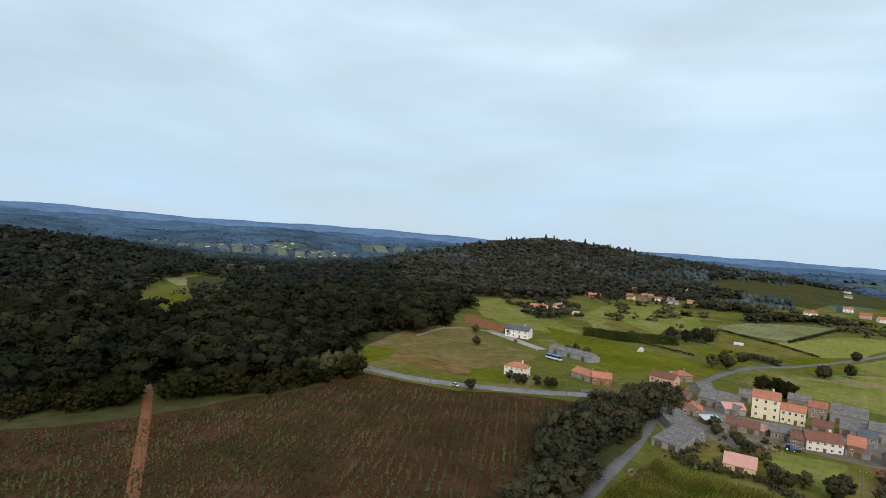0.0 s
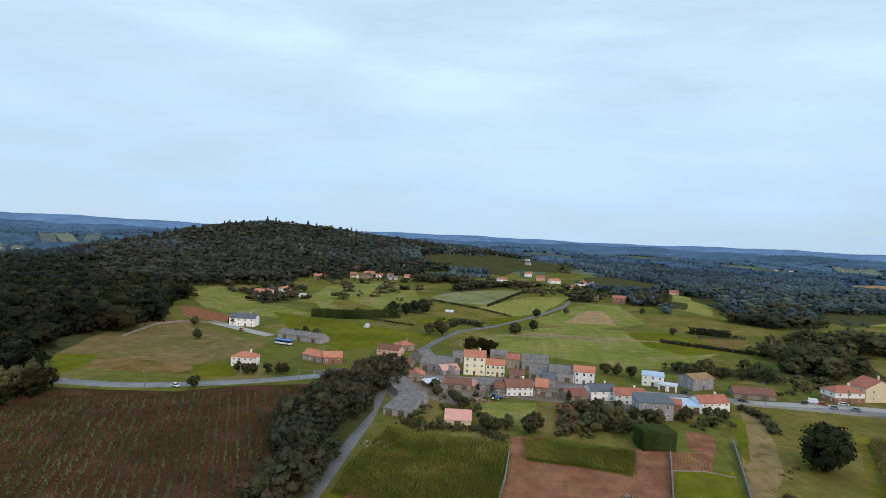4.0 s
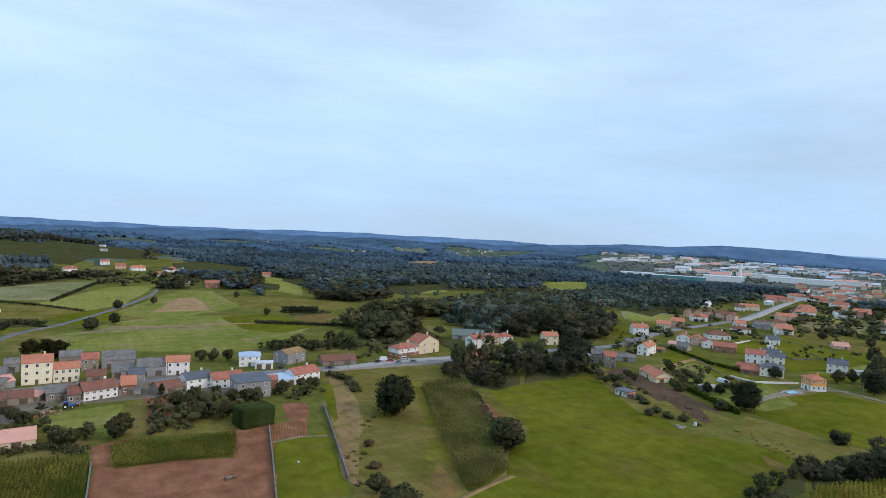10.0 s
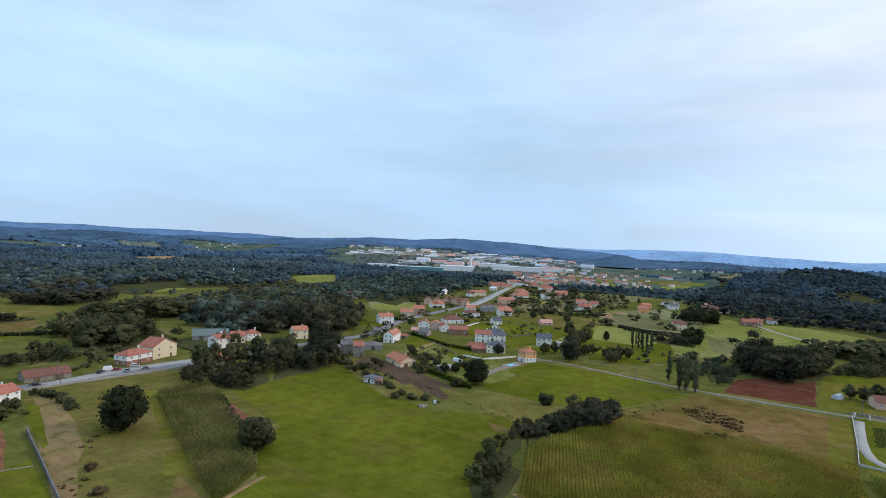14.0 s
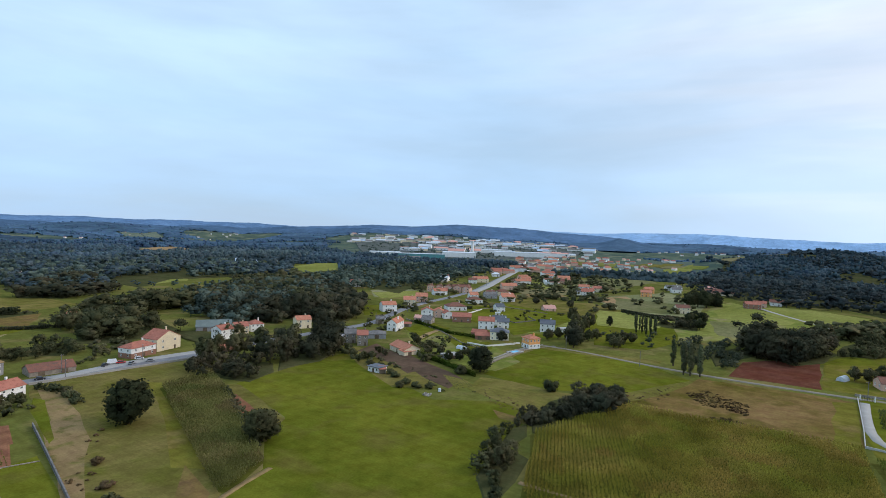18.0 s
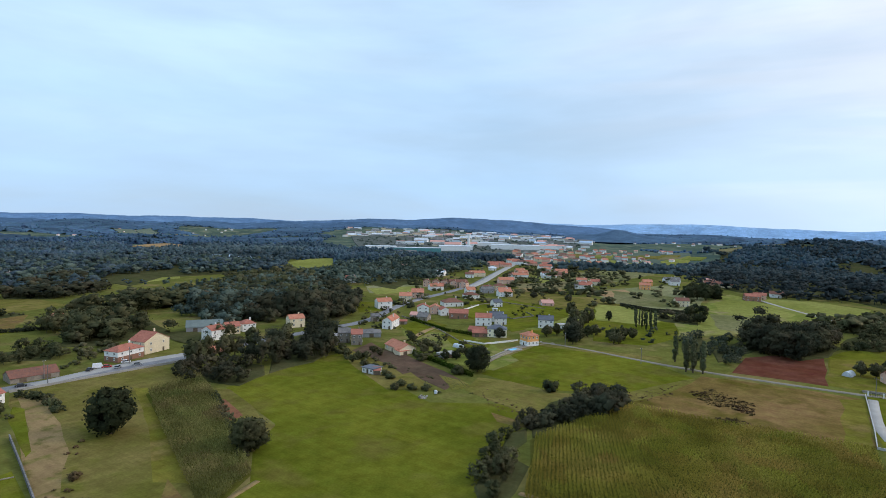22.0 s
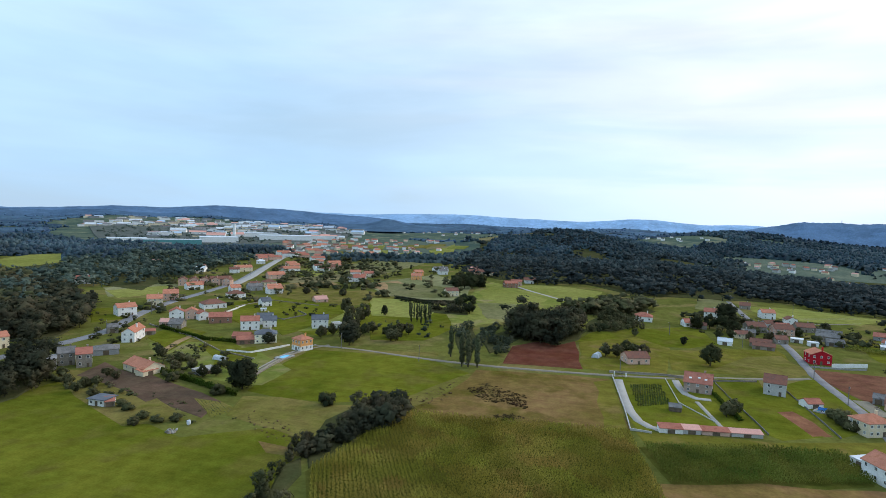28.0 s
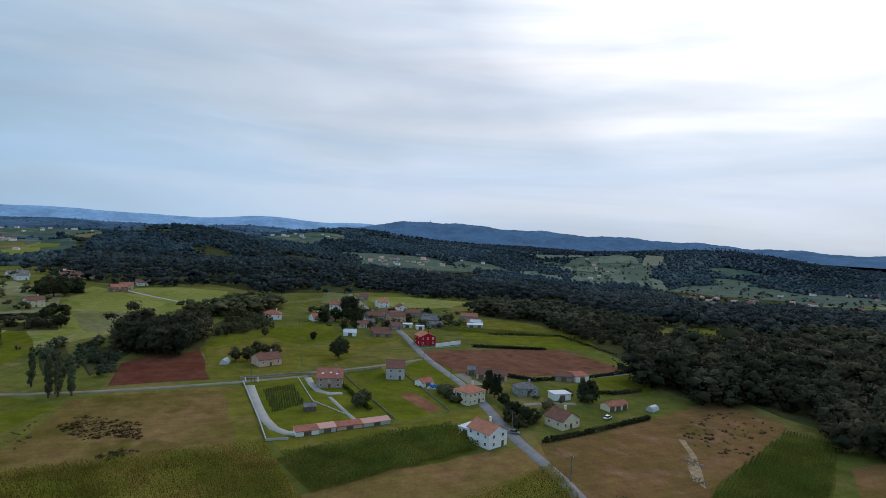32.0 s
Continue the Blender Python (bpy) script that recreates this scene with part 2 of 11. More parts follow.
def leaf_material(name, a, b, c, vary=0.35, mottle=0.45, stands=0.0):
    """Foliage: the clumps differ from one another, and each is mottled; stands: how much whole stands of trees differ."""
    m = MATS[name] = bpy.data.materials.new(name)
    m.use_nodes = True
    nt = m.node_tree
    N, L = nt.nodes.new, nt.links.new
    p = nt.nodes["Principled BSDF"]
    p.inputs["Roughness"].default_value, p.inputs["Specular IOR Level"].default_value = 0.8, 0.03
    geo, noise_, ramp, hsv = N("ShaderNodeNewGeometry"), N("ShaderNodeTexNoise"), N("ShaderNodeValToRGB"), N("ShaderNodeHueSaturation")
    noise_.inputs["Scale"].default_value, noise_.inputs["Detail"].default_value = 0.05, 5.0
    L(geo.outputs["Position"], noise_.inputs["Vector"])
    e = ramp.color_ramp.elements
    e[0].position, e[0].color, e[1].position, e[1].color = 0.36, (*a, 1), 0.64, (*c, 1)
    mid = e.new(0.5)
    mid.color = (*b, 1)
    L(noise_.outputs["Fac"], ramp.inputs["Fac"])
    mul, fine, mul2 = N("ShaderNodeMapRange"), N("ShaderNodeTexNoise"), N("ShaderNodeMath")
    mul.inputs["To Min"].default_value, mul.inputs["To Max"].default_value = 1 - vary * 0.5, 1 + vary * 0.5
    L(geo.outputs["Random Per Island"], mul.inputs["Value"])
    fine.inputs["Scale"].default_value, fine.inputs["Detail"].default_value = 1.7, 4.0
    L(geo.outputs["Position"], fine.inputs["Vector"])
    mul2.operation = "MULTIPLY"
    wide = N("ShaderNodeMapRange")
    wide.inputs["From Min"].default_value, wide.inputs["From Max"].default_value = 0.3, 0.7
    wide.inputs["To Min"].default_value, wide.inputs["To Max"].default_value = 1 - mottle * 0.6, 1 + mottle * 0.6
    L(fine.outputs["Fac"], wide.inputs["Value"])
    L(mul.outputs[0], mul2.inputs[0])
    L(wide.outputs[0], mul2.inputs[1])
    # each tree, about as wide as a cell, has a tone of its own
    flat, cells, rgb, tone, mul3, hue = N("ShaderNodeVectorMath"), N("ShaderNodeTexVoronoi"), N("ShaderNodeSeparateColor"), N("ShaderNodeMapRange"), N("ShaderNodeMath"), N("ShaderNodeMapRange")
    flat.operation, flat.inputs[1].default_value = "MULTIPLY", (1, 1, 0)
    L(geo.outputs["Position"], flat.inputs[0])
    cells.inputs["Scale"].default_value = 0.125
    L(flat.outputs[0], cells.inputs["Vector"])
    L(cells.outputs["Color"], rgb.inputs[0])
    tone.inputs["To Min"].default_value, tone.inputs["To Max"].default_value = 0.80, 1.22
    L(rgb.outputs[0], tone.inputs["Value"])
    hue.inputs["To Min"].default_value, hue.inputs["To Max"].default_value = 0.478, 0.522
    L(rgb.outputs[1], hue.inputs["Value"])
    L(hue.outputs[0], hsv.inputs["Hue"])
    mul3.operation = "MULTIPLY"
    L(mul2.outputs[0], mul3.inputs[0])
    L(tone.outputs[0], mul3.inputs[1])
    L(mul3.outputs[0], hsv.inputs["Value"])
    L(ramp.outputs[0], hsv.inputs["Color"])
    L(hsv.outputs[0], p.inputs["Base Color"])
    if stands:
        wide_, lift, last = N("ShaderNodeTexNoise"), N("ShaderNodeMapRange"), N("ShaderNodeHueSaturation")
        wide_.inputs["Scale"].default_value, wide_.inputs["Detail"].default_value, wide_.inputs["Distortion"].default_value = 0.0045, 4.0, 0.8
        L(geo.outputs["Position"], wide_.inputs["Vector"])
        lift.inputs["From Min"].default_value, lift.inputs["From Max"].default_value = 0.36, 0.64
        lift.inputs["To Min"].default_value, lift.inputs["To Max"].default_value = 1 - stands, 1 + stands * 1.3
        L(wide_.outputs["Fac"], lift.inputs["Value"])
        L(lift.outputs[0], last.inputs["Value"])
        L(hsv.outputs[0], last.inputs["Color"])
        L(last.outputs[0], p.inputs["Base Color"])
    # leafy relief
    twigs, relief = N("ShaderNodeTexNoise"), N("ShaderNodeBump")
    twigs.inputs["Scale"].default_value, twigs.inputs["Detail"].default_value, twigs.inputs["Roughness"].default_value = 0.9, 5.0, 0.7
    L(geo.outputs["Position"], twigs.inputs["Vector"])
    relief.inputs["Strength"].default_value, relief.inputs["Distance"].default_value = 0.45, 0.9
    L(twigs.outputs["Fac"], relief.inputs["Height"])
    L(relief.outputs[0], p.inputs["Normal"])
    # light that comes through the leaves
    thin, both, out = N("ShaderNodeBsdfTranslucent"), N("ShaderNodeMixShader"), nt.nodes["Material Output"]
    L(p.inputs["Base Color"].links[0].from_socket, thin.inputs["Color"])
    L(relief.outputs[0], thin.inputs["Normal"])
    both.inputs[0].default_value = 0.22
    L(p.outputs[0], both.inputs[1])
    L(thin.outputs[0], both.inputs[2])
    L(both.outputs[0], out.inputs["Surface"])
    return m


def glass_material(name="window_glass"):
    m = MATS[name] = bpy.data.materials.new(name)
    m.use_nodes = True
    p = m.node_tree.nodes["Principled BSDF"]
    p.inputs["Base Color"].default_value, p.inputs["Roughness"].default_value = (0.02, 0.025, 0.03, 1), 0.08
    return m


GRASS = material("meadow_grass", (0.122, 0.146, 0.031), (0.184, 0.187, 0.052), 0.02, 1.5, bump=0.5, spots=(0.209, 0.180, 0.081))
LUSH = material("lush_grass", (0.086, 0.100, 0.011), (0.132, 0.137, 0.017), 0.022, 1.5, bump=0.4, vary=0.05, spots=(0.118, 0.110, 0.021))
OLIVE = material("olive_pasture", (0.116, 0.107, 0.026), (0.166, 0.136, 0.044), 0.035, 1.2, bump=0.5, spots=(0.103, 0.099, 0.021))
STRAW = material("dry_grass", (0.134, 0.095, 0.029), (0.200, 0.125, 0.053), 0.025, 1.2, bump=0.5, spots=(0.093, 0.078, 0.017))
ROUGH = material("rough_brown_grass", (0.185, 0.120, 0.044), (0.125, 0.100, 0.032), 0.05, 1.0, bump=0.6, spots=(0.150, 0.095, 0.045))
HEATH = material("brown_heath", (0.063, 0.034, 0.019), (0.046, 0.035, 0.015), 0.03, 0.9, bump=0.8, dist=0.2, spots=(0.094, 0.045, 0.030))
SOIL = material("red_brown_soil", (0.188, 0.086, 0.048), (0.227, 0.109, 0.063), 0.08, 1.5, bump=0.5, spots=(0.207, 0.098, 0.057))
REDSOIL = material("dark_red_soil", (0.097, 0.034, 0.020), (0.121, 0.050, 0.032), 0.06, 1.5, bump=0.5)
TAN = material("tan_stubble", (0.30, 0.20, 0.11), (0.26, 0.18, 0.09), 0.05, 1.5, bump=0.4)
DIRT = material("dirt_track", (0.237, 0.102, 0.056), (0.190, 0.085, 0.048), 0.15, 2.0, bump=0.4)
ASPHALT = material("grey_asphalt", (0.16, 0.16, 0.17), (0.20, 0.20, 0.21), 0.06, 3.0, rough=0.85, bump=0.15, vary=0.04)
CONCRETE = material("pale_concrete", (0.344, 0.331, 0.310), (0.284, 0.275, 0.258), 0.12, 3.0, rough=0.85, bump=0.15, vary=0.08)
CORNGROUND = material("maize_soil", (0.070, 0.078, 0.014), (0.095, 0.090, 0.020), 0.08, 1.5, bump=0.6)
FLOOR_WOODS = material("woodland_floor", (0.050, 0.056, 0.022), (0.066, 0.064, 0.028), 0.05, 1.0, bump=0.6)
LAND = material("farmland_ground", (0.121, 0.123, 0.030), (0.083, 0.092, 0.022), 0.014, 0.8, bump=0.5, spots=(0.164, 0.135, 0.050))
PINE = leaf_material("pine_foliage", (0.015, 0.020, 0.012), (0.026, 0.030, 0.016), (0.047, 0.044, 0.024), 0.28, 0.3)
OAK = leaf_material("broadleaf_foliage", (0.052, 0.059, 0.030), (0.084, 0.085, 0.039), (0.128, 0.120, 0.062), 0.3, 0.35)
DARKLEAF = leaf_material("dark_evergreen_foliage", (0.033, 0.040, 0.023), (0.048, 0.055, 0.026), (0.075, 0.074, 0.035))
AUTUMN = leaf_material("yellowing_foliage", (0.018, 0.022, 0.009), (0.031, 0.032, 0.010), (0.045, 0.036, 0.016), 0.3, 0.35)
HEDGE = leaf_material("hedge_foliage", (0.032, 0.059, 0.008), (0.049, 0.079, 0.010), (0.059, 0.084, 0.015), 0.25)
MAIZE = leaf_material("maize_leaves", (0.161, 0.148, 0.021), (0.221, 0.190, 0.031), (0.291, 0.231, 0.048), 0.25)
MAIZE_DARK = leaf_material("dark_maize_leaves", (0.073, 0.099, 0.016), (0.106, 0.128, 0.021), (0.139, 0.151, 0.029), 0.25)
SAPLING = leaf_material("blue_green_sapling_leaves", (0.071, 0.085, 0.036), (0.099, 0.112, 0.050), (0.131, 0.133, 0.067), 0.35)
BARK = material("bark", (0.085, 0.065, 0.045), (0.06, 0.05, 0.038), 1.0, 8.0)
WHITE = material("white_render", (0.80, 0.79, 0.76), (0.72, 0.71, 0.68), 0.25, 2.0, bump=0.1, vary=0.1)
CREAM = material("cream_render", (0.70, 0.60, 0.42), (0.64, 0.55, 0.39), 0.25, 2.0, bump=0.1, vary=0.08)
YELLOW = material("yellow_render", (0.85, 0.78, 0.58), (0.80, 0.73, 0.54), 0.25, 2.0, bump=0.1, vary=0.08)
GREYWALL = material("grey_render", (0.30, 0.30, 0.30), (0.24, 0.24, 0.245), 0.25, 2.0, bump=0.2, vary=0.15)
STONE = material("granite_wall", (0.30, 0.26, 0.21), (0.22, 0.19, 0.16), 0.9, 4.0, bump=0.5, vary=0.15)
BRICKW = material("brick_wall", (0.30, 0.16, 0.11), (0.25, 0.14, 0.10), 0.8, 4.0, bump=0.3)
PINKW = material("pink_render", (0.62, 0.40, 0.30), (0.56, 0.37, 0.29), 0.3, 2.0, bump=0.1)
ORANGEW = material("orange_render", (0.75, 0.36, 0.14), (0.70, 0.34, 0.14), 0.3, 2.0, bump=0.1)
REDW = material("red_painted_wall", (0.45, 0.02, 0.03), (0.38, 0.02, 0.03), 0.3, 2.0, bump=0.1)
TILE_O = material("orange_roof_tiles", (0.493, 0.209, 0.138), (0.419, 0.178, 0.119), 0.3, 3.0, bump=0.5, dist=0.08, spots=(0.391, 0.158, 0.094))
TILE_R = material("red_roof_tiles", (0.400, 0.160, 0.115), (0.335, 0.135, 0.100), 0.3, 3.0, bump=0.5, dist=0.08, spots=(0.29, 0.110, 0.080))
TILE_B = material("weathered_brown_tiles", (0.23, 0.105, 0.075), (0.18, 0.09, 0.07), 0.4, 3.0, bump=0.6, dist=0.08, spots=(0.14, 0.09, 0.075))
TILE_P = material("pink_roof_sheets", (0.60, 0.33, 0.27), (0.55, 0.30, 0.26), 0.3, 3.0, bump=0.4)
SLATE = material("blue_grey_slate", (0.075, 0.085, 0.105), (0.10, 0.11, 0.13), 0.3, 3.0, rough=0.55, bump=0.3)
FIBRE = material("grey_fibre_cement", (0.203, 0.195, 0.191), (0.148, 0.144, 0.140), 0.35, 3.0, bump=0.4, spots=(0.117, 0.109, 0.101))
METALB = material("pale_blue_metal_roof", (0.36, 0.48, 0.62), (0.32, 0.43, 0.56), 0.4, 3.0, rough=0.4, bump=0.15)
# white dulled and blued by the town's haze, on near sheds too
METALW = material("white_metal_sheet", (0.540, 0.580, 0.620), (0.460, 0.500, 0.540), 0.08, 1.0, rough=0.5, bump=0.1)
TEAL = material("teal_roof_felt", (0.10, 0.28, 0.28), (0.08, 0.24, 0.25), 0.4, 3.0, rough=0.6)
FRAME = material("white_frame_paint", (0.75, 0.75, 0.73), (0.70, 0.70, 0.68), 0.5, 4.0, rough=0.5, bump=0.05)
WOODP = material("weathered_timber", (0.16, 0.12, 0.085), (0.11, 0.085, 0.06), 0.8, 6.0)
GLASS = glass_material()
ROUGHLEAF = leaf_material("brown_scrub", (0.100, 0.066, 0.034), (0.130, 0.088, 0.046), (0.165, 0.115, 0.060), 0.35, 0.35)
HEATHTUFT = leaf_material("heather_tufts", (0.087, 0.041, 0.022), (0.122, 0.063, 0.027), (0.155, 0.090, 0.038), 0.4)
MAIZE_MID = leaf_material("green_maize_leaves", (0.095, 0.106, 0.018), (0.134, 0.134, 0.025), (0.195, 0.169, 0.038), 0.25)
CONIFER = leaf_material("green_conifer_hedge_foliage", (0.046, 0.064, 0.018), (0.060, 0.080, 0.024), (0.078, 0.096, 0.032), 0.2)
DARKHEDGE = leaf_material("clipped_hedge_foliage", (0.024, 0.034, 0.012), (0.034, 0.044, 0.015), (0.046, 0.054, 0.020), 0.2)
GRAVEL = material("pale_gravel", (0.26, 0.23, 0.18), (0.20, 0.18, 0.14), 0.15, 3.0, bump=0.3)
# the blue of the air over far woods is mixed into this leaf colour
HAZEBLUE = leaf_material("haze_blue_green_foliage", (0.026, 0.037, 0.039), (0.041, 0.052, 0.053), (0.063, 0.076, 0.072), 0.25, 0.25)
GROVE = leaf_material("dark_oak_foliage", (0.035, 0.039, 0.025), (0.056, 0.059, 0.035), (0.089, 0.079, 0.046), 0.28, 0.3)
# FAR_ fields: paler copies of the near ones, with haze in the colour
FAR_LUSH = material("hazed_bright_meadow", (0.161, 0.175, 0.041), (0.215, 0.217, 0.062), 0.012, 0.6, bump=0.3)
FAR_GREEN = material("hazed_meadow_grass", (0.163, 0.170, 0.079), (0.220, 0.212, 0.113), 0.012, 0.6, bump=0.3, spots=(0.128, 0.138, 0.059))
FAR_OLIVE = material("hazed_olive_pasture", (0.130, 0.132, 0.056), (0.165, 0.158, 0.076), 0.012, 0.6, bump=0.3, spots=(0.115, 0.120, 0.045))
FAR_DRY = material("hazed_dry_field", (0.205, 0.172, 0.092), (0.165, 0.148, 0.072), 0.012, 0.6, bump=0.3, spots=(0.140, 0.132, 0.058))
DARKWOOD = leaf_material("dark_slope_foliage", (0.020, 0.026, 0.021), (0.031, 0.037, 0.028), (0.048, 0.052, 0.038), 0.25, 0.25)
POPLAR = leaf_material("pale_poplar_foliage", (0.080, 0.092, 0.046), (0.108, 0.120, 0.062), (0.140, 0.146, 0.080), 0.25, 0.25)
HILLPINE = leaf_material("dark_blue_pine_foliage", (0.039, 0.044, 0.034), (0.057, 0.060, 0.045), (0.084, 0.085, 0.061), 0.25, 0.25)
# ground far off: the greyish veil of haze is part of these colours
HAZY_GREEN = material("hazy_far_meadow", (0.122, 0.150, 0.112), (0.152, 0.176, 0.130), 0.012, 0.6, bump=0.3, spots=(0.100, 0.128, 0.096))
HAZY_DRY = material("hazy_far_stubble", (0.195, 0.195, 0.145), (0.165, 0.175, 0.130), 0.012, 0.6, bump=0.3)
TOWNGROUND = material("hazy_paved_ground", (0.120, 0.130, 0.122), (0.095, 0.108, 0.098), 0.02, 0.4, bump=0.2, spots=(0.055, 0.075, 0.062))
DRYPATH = material("worn_dry_path", (0.260, 0.180, 0.088), (0.195, 0.142, 0.064), 0.08, 1.5, bump=0.4, spots=(0.130, 0.115, 0.036))
LANE = material("dark_lane_asphalt", (0.105, 0.105, 0.110), (0.135, 0.132, 0.135), 0.06, 3.0, rough=0.85, bump=0.15)
GREENGREY = material("dull_green_sheet_roof", (0.145, 0.180, 0.170), (0.120, 0.150, 0.142), 0.3, 3.0, rough=0.6)
DRYPASTURE = material("dry_brown_pasture", (0.160, 0.120, 0.052), (0.118, 0.106, 0.036), 0.03, 1.2, bump=0.5, spots=(0.190, 0.132, 0.064))
WILLOW = leaf_material("grey_green_willow_foliage", (0.041, 0.054, 0.033), (0.064, 0.079, 0.052), (0.100, 0.114, 0.074), 0.3, 0.35)
YARD = material("village_yard_ground", (0.190, 0.160, 0.130), (0.140, 0.120, 0.090), 0.06, 1.5, bump=0.4, spots=(0.110, 0.110, 0.050))
GARDENSOIL = material("dark_garden_soil", (0.112, 0.072, 0.050), (0.088, 0.062, 0.042), 0.06, 1.5, bump=0.5)
MAIZE_DRY = leaf_material("ripening_maize_leaves", (0.114, 0.117, 0.033), (0.155, 0.147, 0.046), (0.211, 0.182, 0.068), 0.25)
OCHRE = material("ochre_mown_stubble", (0.200, 0.128, 0.048), (0.150, 0.108, 0.034), 0.03, 1.0, bump=0.6, spots=(0.225, 0.130, 0.060))
RUSSET = material("russet_rough_grass", (0.190, 0.108, 0.046), (0.128, 0.086, 0.030), 0.04, 0.9, bump=0.7, dist=0.1, spots=(0.215, 0.120, 0.066))
BAREEARTH = material("pale_bare_earth", (0.36, 0.26, 0.18), (0.24, 0.16, 0.09), 0.5, 1.2, bump=0.6)
# valley leaves, paled and blued by haze put into the colour
VALLEYWOOD = leaf_material("hazed_grey_green_foliage", (0.056, 0.083, 0.072), (0.084, 0.118, 0.096), (0.129, 0.162, 0.126), 0.28, 0.3)
WEED = leaf_material("dark_brown_weeds", (0.052, 0.036, 0.018), (0.070, 0.048, 0.023), (0.095, 0.068, 0.032), 0.3, 0.3)
BEANS = leaf_material("bean_leaves", (0.058, 0.074, 0.018), (0.082, 0.096, 0.024), (0.120, 0.126, 0.036), 0.3, 0.3)
MEADOW = material("even_meadow_grass", (0.110, 0.107, 0.017), (0.151, 0.134, 0.026), 0.03, 1.5, bump=0.4, vary=0.06, spots=(0.168, 0.128, 0.041))
PALEGREY = material("pale_grey_render", (0.500, 0.490, 0.465), (0.430, 0.420, 0.405), 0.3, 2.0, bump=0.15, vary=0.1)
ROSE = material("rose_granite_wall", (0.420, 0.310, 0.250), (0.340, 0.250, 0.205), 0.9, 4.0, bump=0.5, vary=0.15)
# fields of the far valley, with its blue mist painted in
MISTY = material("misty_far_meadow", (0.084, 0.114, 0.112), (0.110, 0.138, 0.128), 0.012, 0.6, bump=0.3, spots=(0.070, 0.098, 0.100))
# a stronger blue haze stands in this leaf colour
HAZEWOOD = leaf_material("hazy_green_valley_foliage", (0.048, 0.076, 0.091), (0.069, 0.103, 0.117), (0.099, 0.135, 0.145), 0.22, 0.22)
PLOUGH = material("dark_red_ploughed_soil", (0.138, 0.063, 0.039), (0.170, 0.082, 0.051), 0.05, 1.2, bump=0.7, dist=0.1, spots=(0.120, 0.057, 0.035))

# ---- builders ----
rng = np.random.default_rng(7)


def part(name, data, mat, parent=None, label="", at=None):
    """One mesh object, from a bmesh or a mesh, under a thing or a part."""
    if isinstance(data, bmesh.types.BMesh):
        me = bpy.data.meshes.new(name)
        data.to_mesh(me)
        data.free()
    else:
        me = data
    if mat and not me.materials:
        me.materials.append(mat)
    ob = new(name, me)
    if parent:
        ob.parent = parent
    if at is not None:
        ob.matrix_basis = at
    if label:
        ob["label"] = label
    return ob


def raw_mesh(name, verts, faces, mat=None, index=None, smooth=False, normals=None):
    """A mesh from arrays of corners and of triangles or quads; normals: soft shading for foliage."""
    me = bpy.data.meshes.new(name)
    n = faces.shape[1]
    me.vertices.add(len(verts))
    me.vertices.foreach_set("co", np.ascontiguousarray(verts, np.float32).ravel())
    me.loops.add(faces.size)
    me.loops.foreach_set("vertex_index", np.ascontiguousarray(faces, np.int32).ravel())
    me.polygons.add(len(faces))
    me.polygons.foreach_set("loop_start", np.arange(0, faces.size, n, dtype=np.int32))
    me.polygons.foreach_set("loop_total", np.full(len(faces), n, np.int32))
    for m in mat if isinstance(mat, (list, tuple)) else [mat]:
        if m:
            me.materials.append(m)
    if index is not None:
        me.polygons.foreach_set("material_index", np.ascontiguousarray(index, np.int32))
    if smooth:
        me.polygons.foreach_set("use_smooth", np.ones(len(faces), bool))
    me.update(calc_edges=True)
    if normals is not None:
        me.polygons.foreach_set("use_smooth", np.ones(len(faces), bool))
        me.attributes.new("custom_normal", "FLOAT_VECTOR", "POINT").data.foreach_set("vector", np.ascontiguousarray(normals, np.float32).ravel())
    return me


def thing(name, x, y, rz=0.0, z=None, label="", category="", group="", s=1.0):
    """An empty at the base of a thing, which parents its parts."""
    e = new(name)
    e.empty_display_size = 0.3
    e.matrix_basis = pose(x, y, ground_z(x, y) if z is None else z, 0, 0, rz) @ Matrix.Scale(s, 4)
    return tagged(e, label, category, group)


def box(bm, x0, y0, z0, x1, y1, z1, bevel=0.0):
    v = [bm.verts.new((x, y, z)) for z in (z0, z1) for x, y in ((x0, y0), (x1, y0), (x1, y1), (x0, y1))]
    for q in ((3, 2, 1, 0), (4, 5, 6, 7), (0, 1, 5, 4), (1, 2, 6, 5), (2, 3, 7, 6), (3, 0, 4, 7)):
        bm.faces.new([v[i] for i in q])
    if bevel:
        bmesh.ops.bevel(bm, geom=[e for e in bm.edges if e.verts[0] in v and e.verts[1] in v], offset=bevel, segments=1, affect="EDGES")
    return bm


def inside(poly, x, y):
    """Whether points lie in a polygon; x and y are arrays."""
    hit = np.zeros(len(x), bool)
    for (ax, ay), (bx, by) in zip(poly, [*poly[1:], poly[0]]):
        if ay != by:
            hit ^= ((ay > y) != (by > y)) & (x < (bx - ax) * (y - ay) / (by - ay) + ax)
    return hit


def zs(x, y):
    return np.array([ground_z(a, b) for a, b in zip(x, y)])


LAYER = [0]


def lay(d):
    """How far a sheet of ground stands over the land, so that it never dips under it."""
    return 0.03 + 0.0001 * d + 0.0016 * max(0.0, d - 620)


CLEAR = []


def cleared(x, y, h=12.0):
    """Whether a tree there would stand on, or hide, one of the open clearings in the woods."""
    hit = np.zeros(len(x), bool)
    for poly, seen in CLEAR:
        if h and not seen:
            continue
        for k in (1.0, 1.0 + h * 0.005, 1.0 + h * 0.010, 1.0 + h * 0.015) if h else (1.0,):
            hit |= inside(poly, x * k, y * k)
    return hit


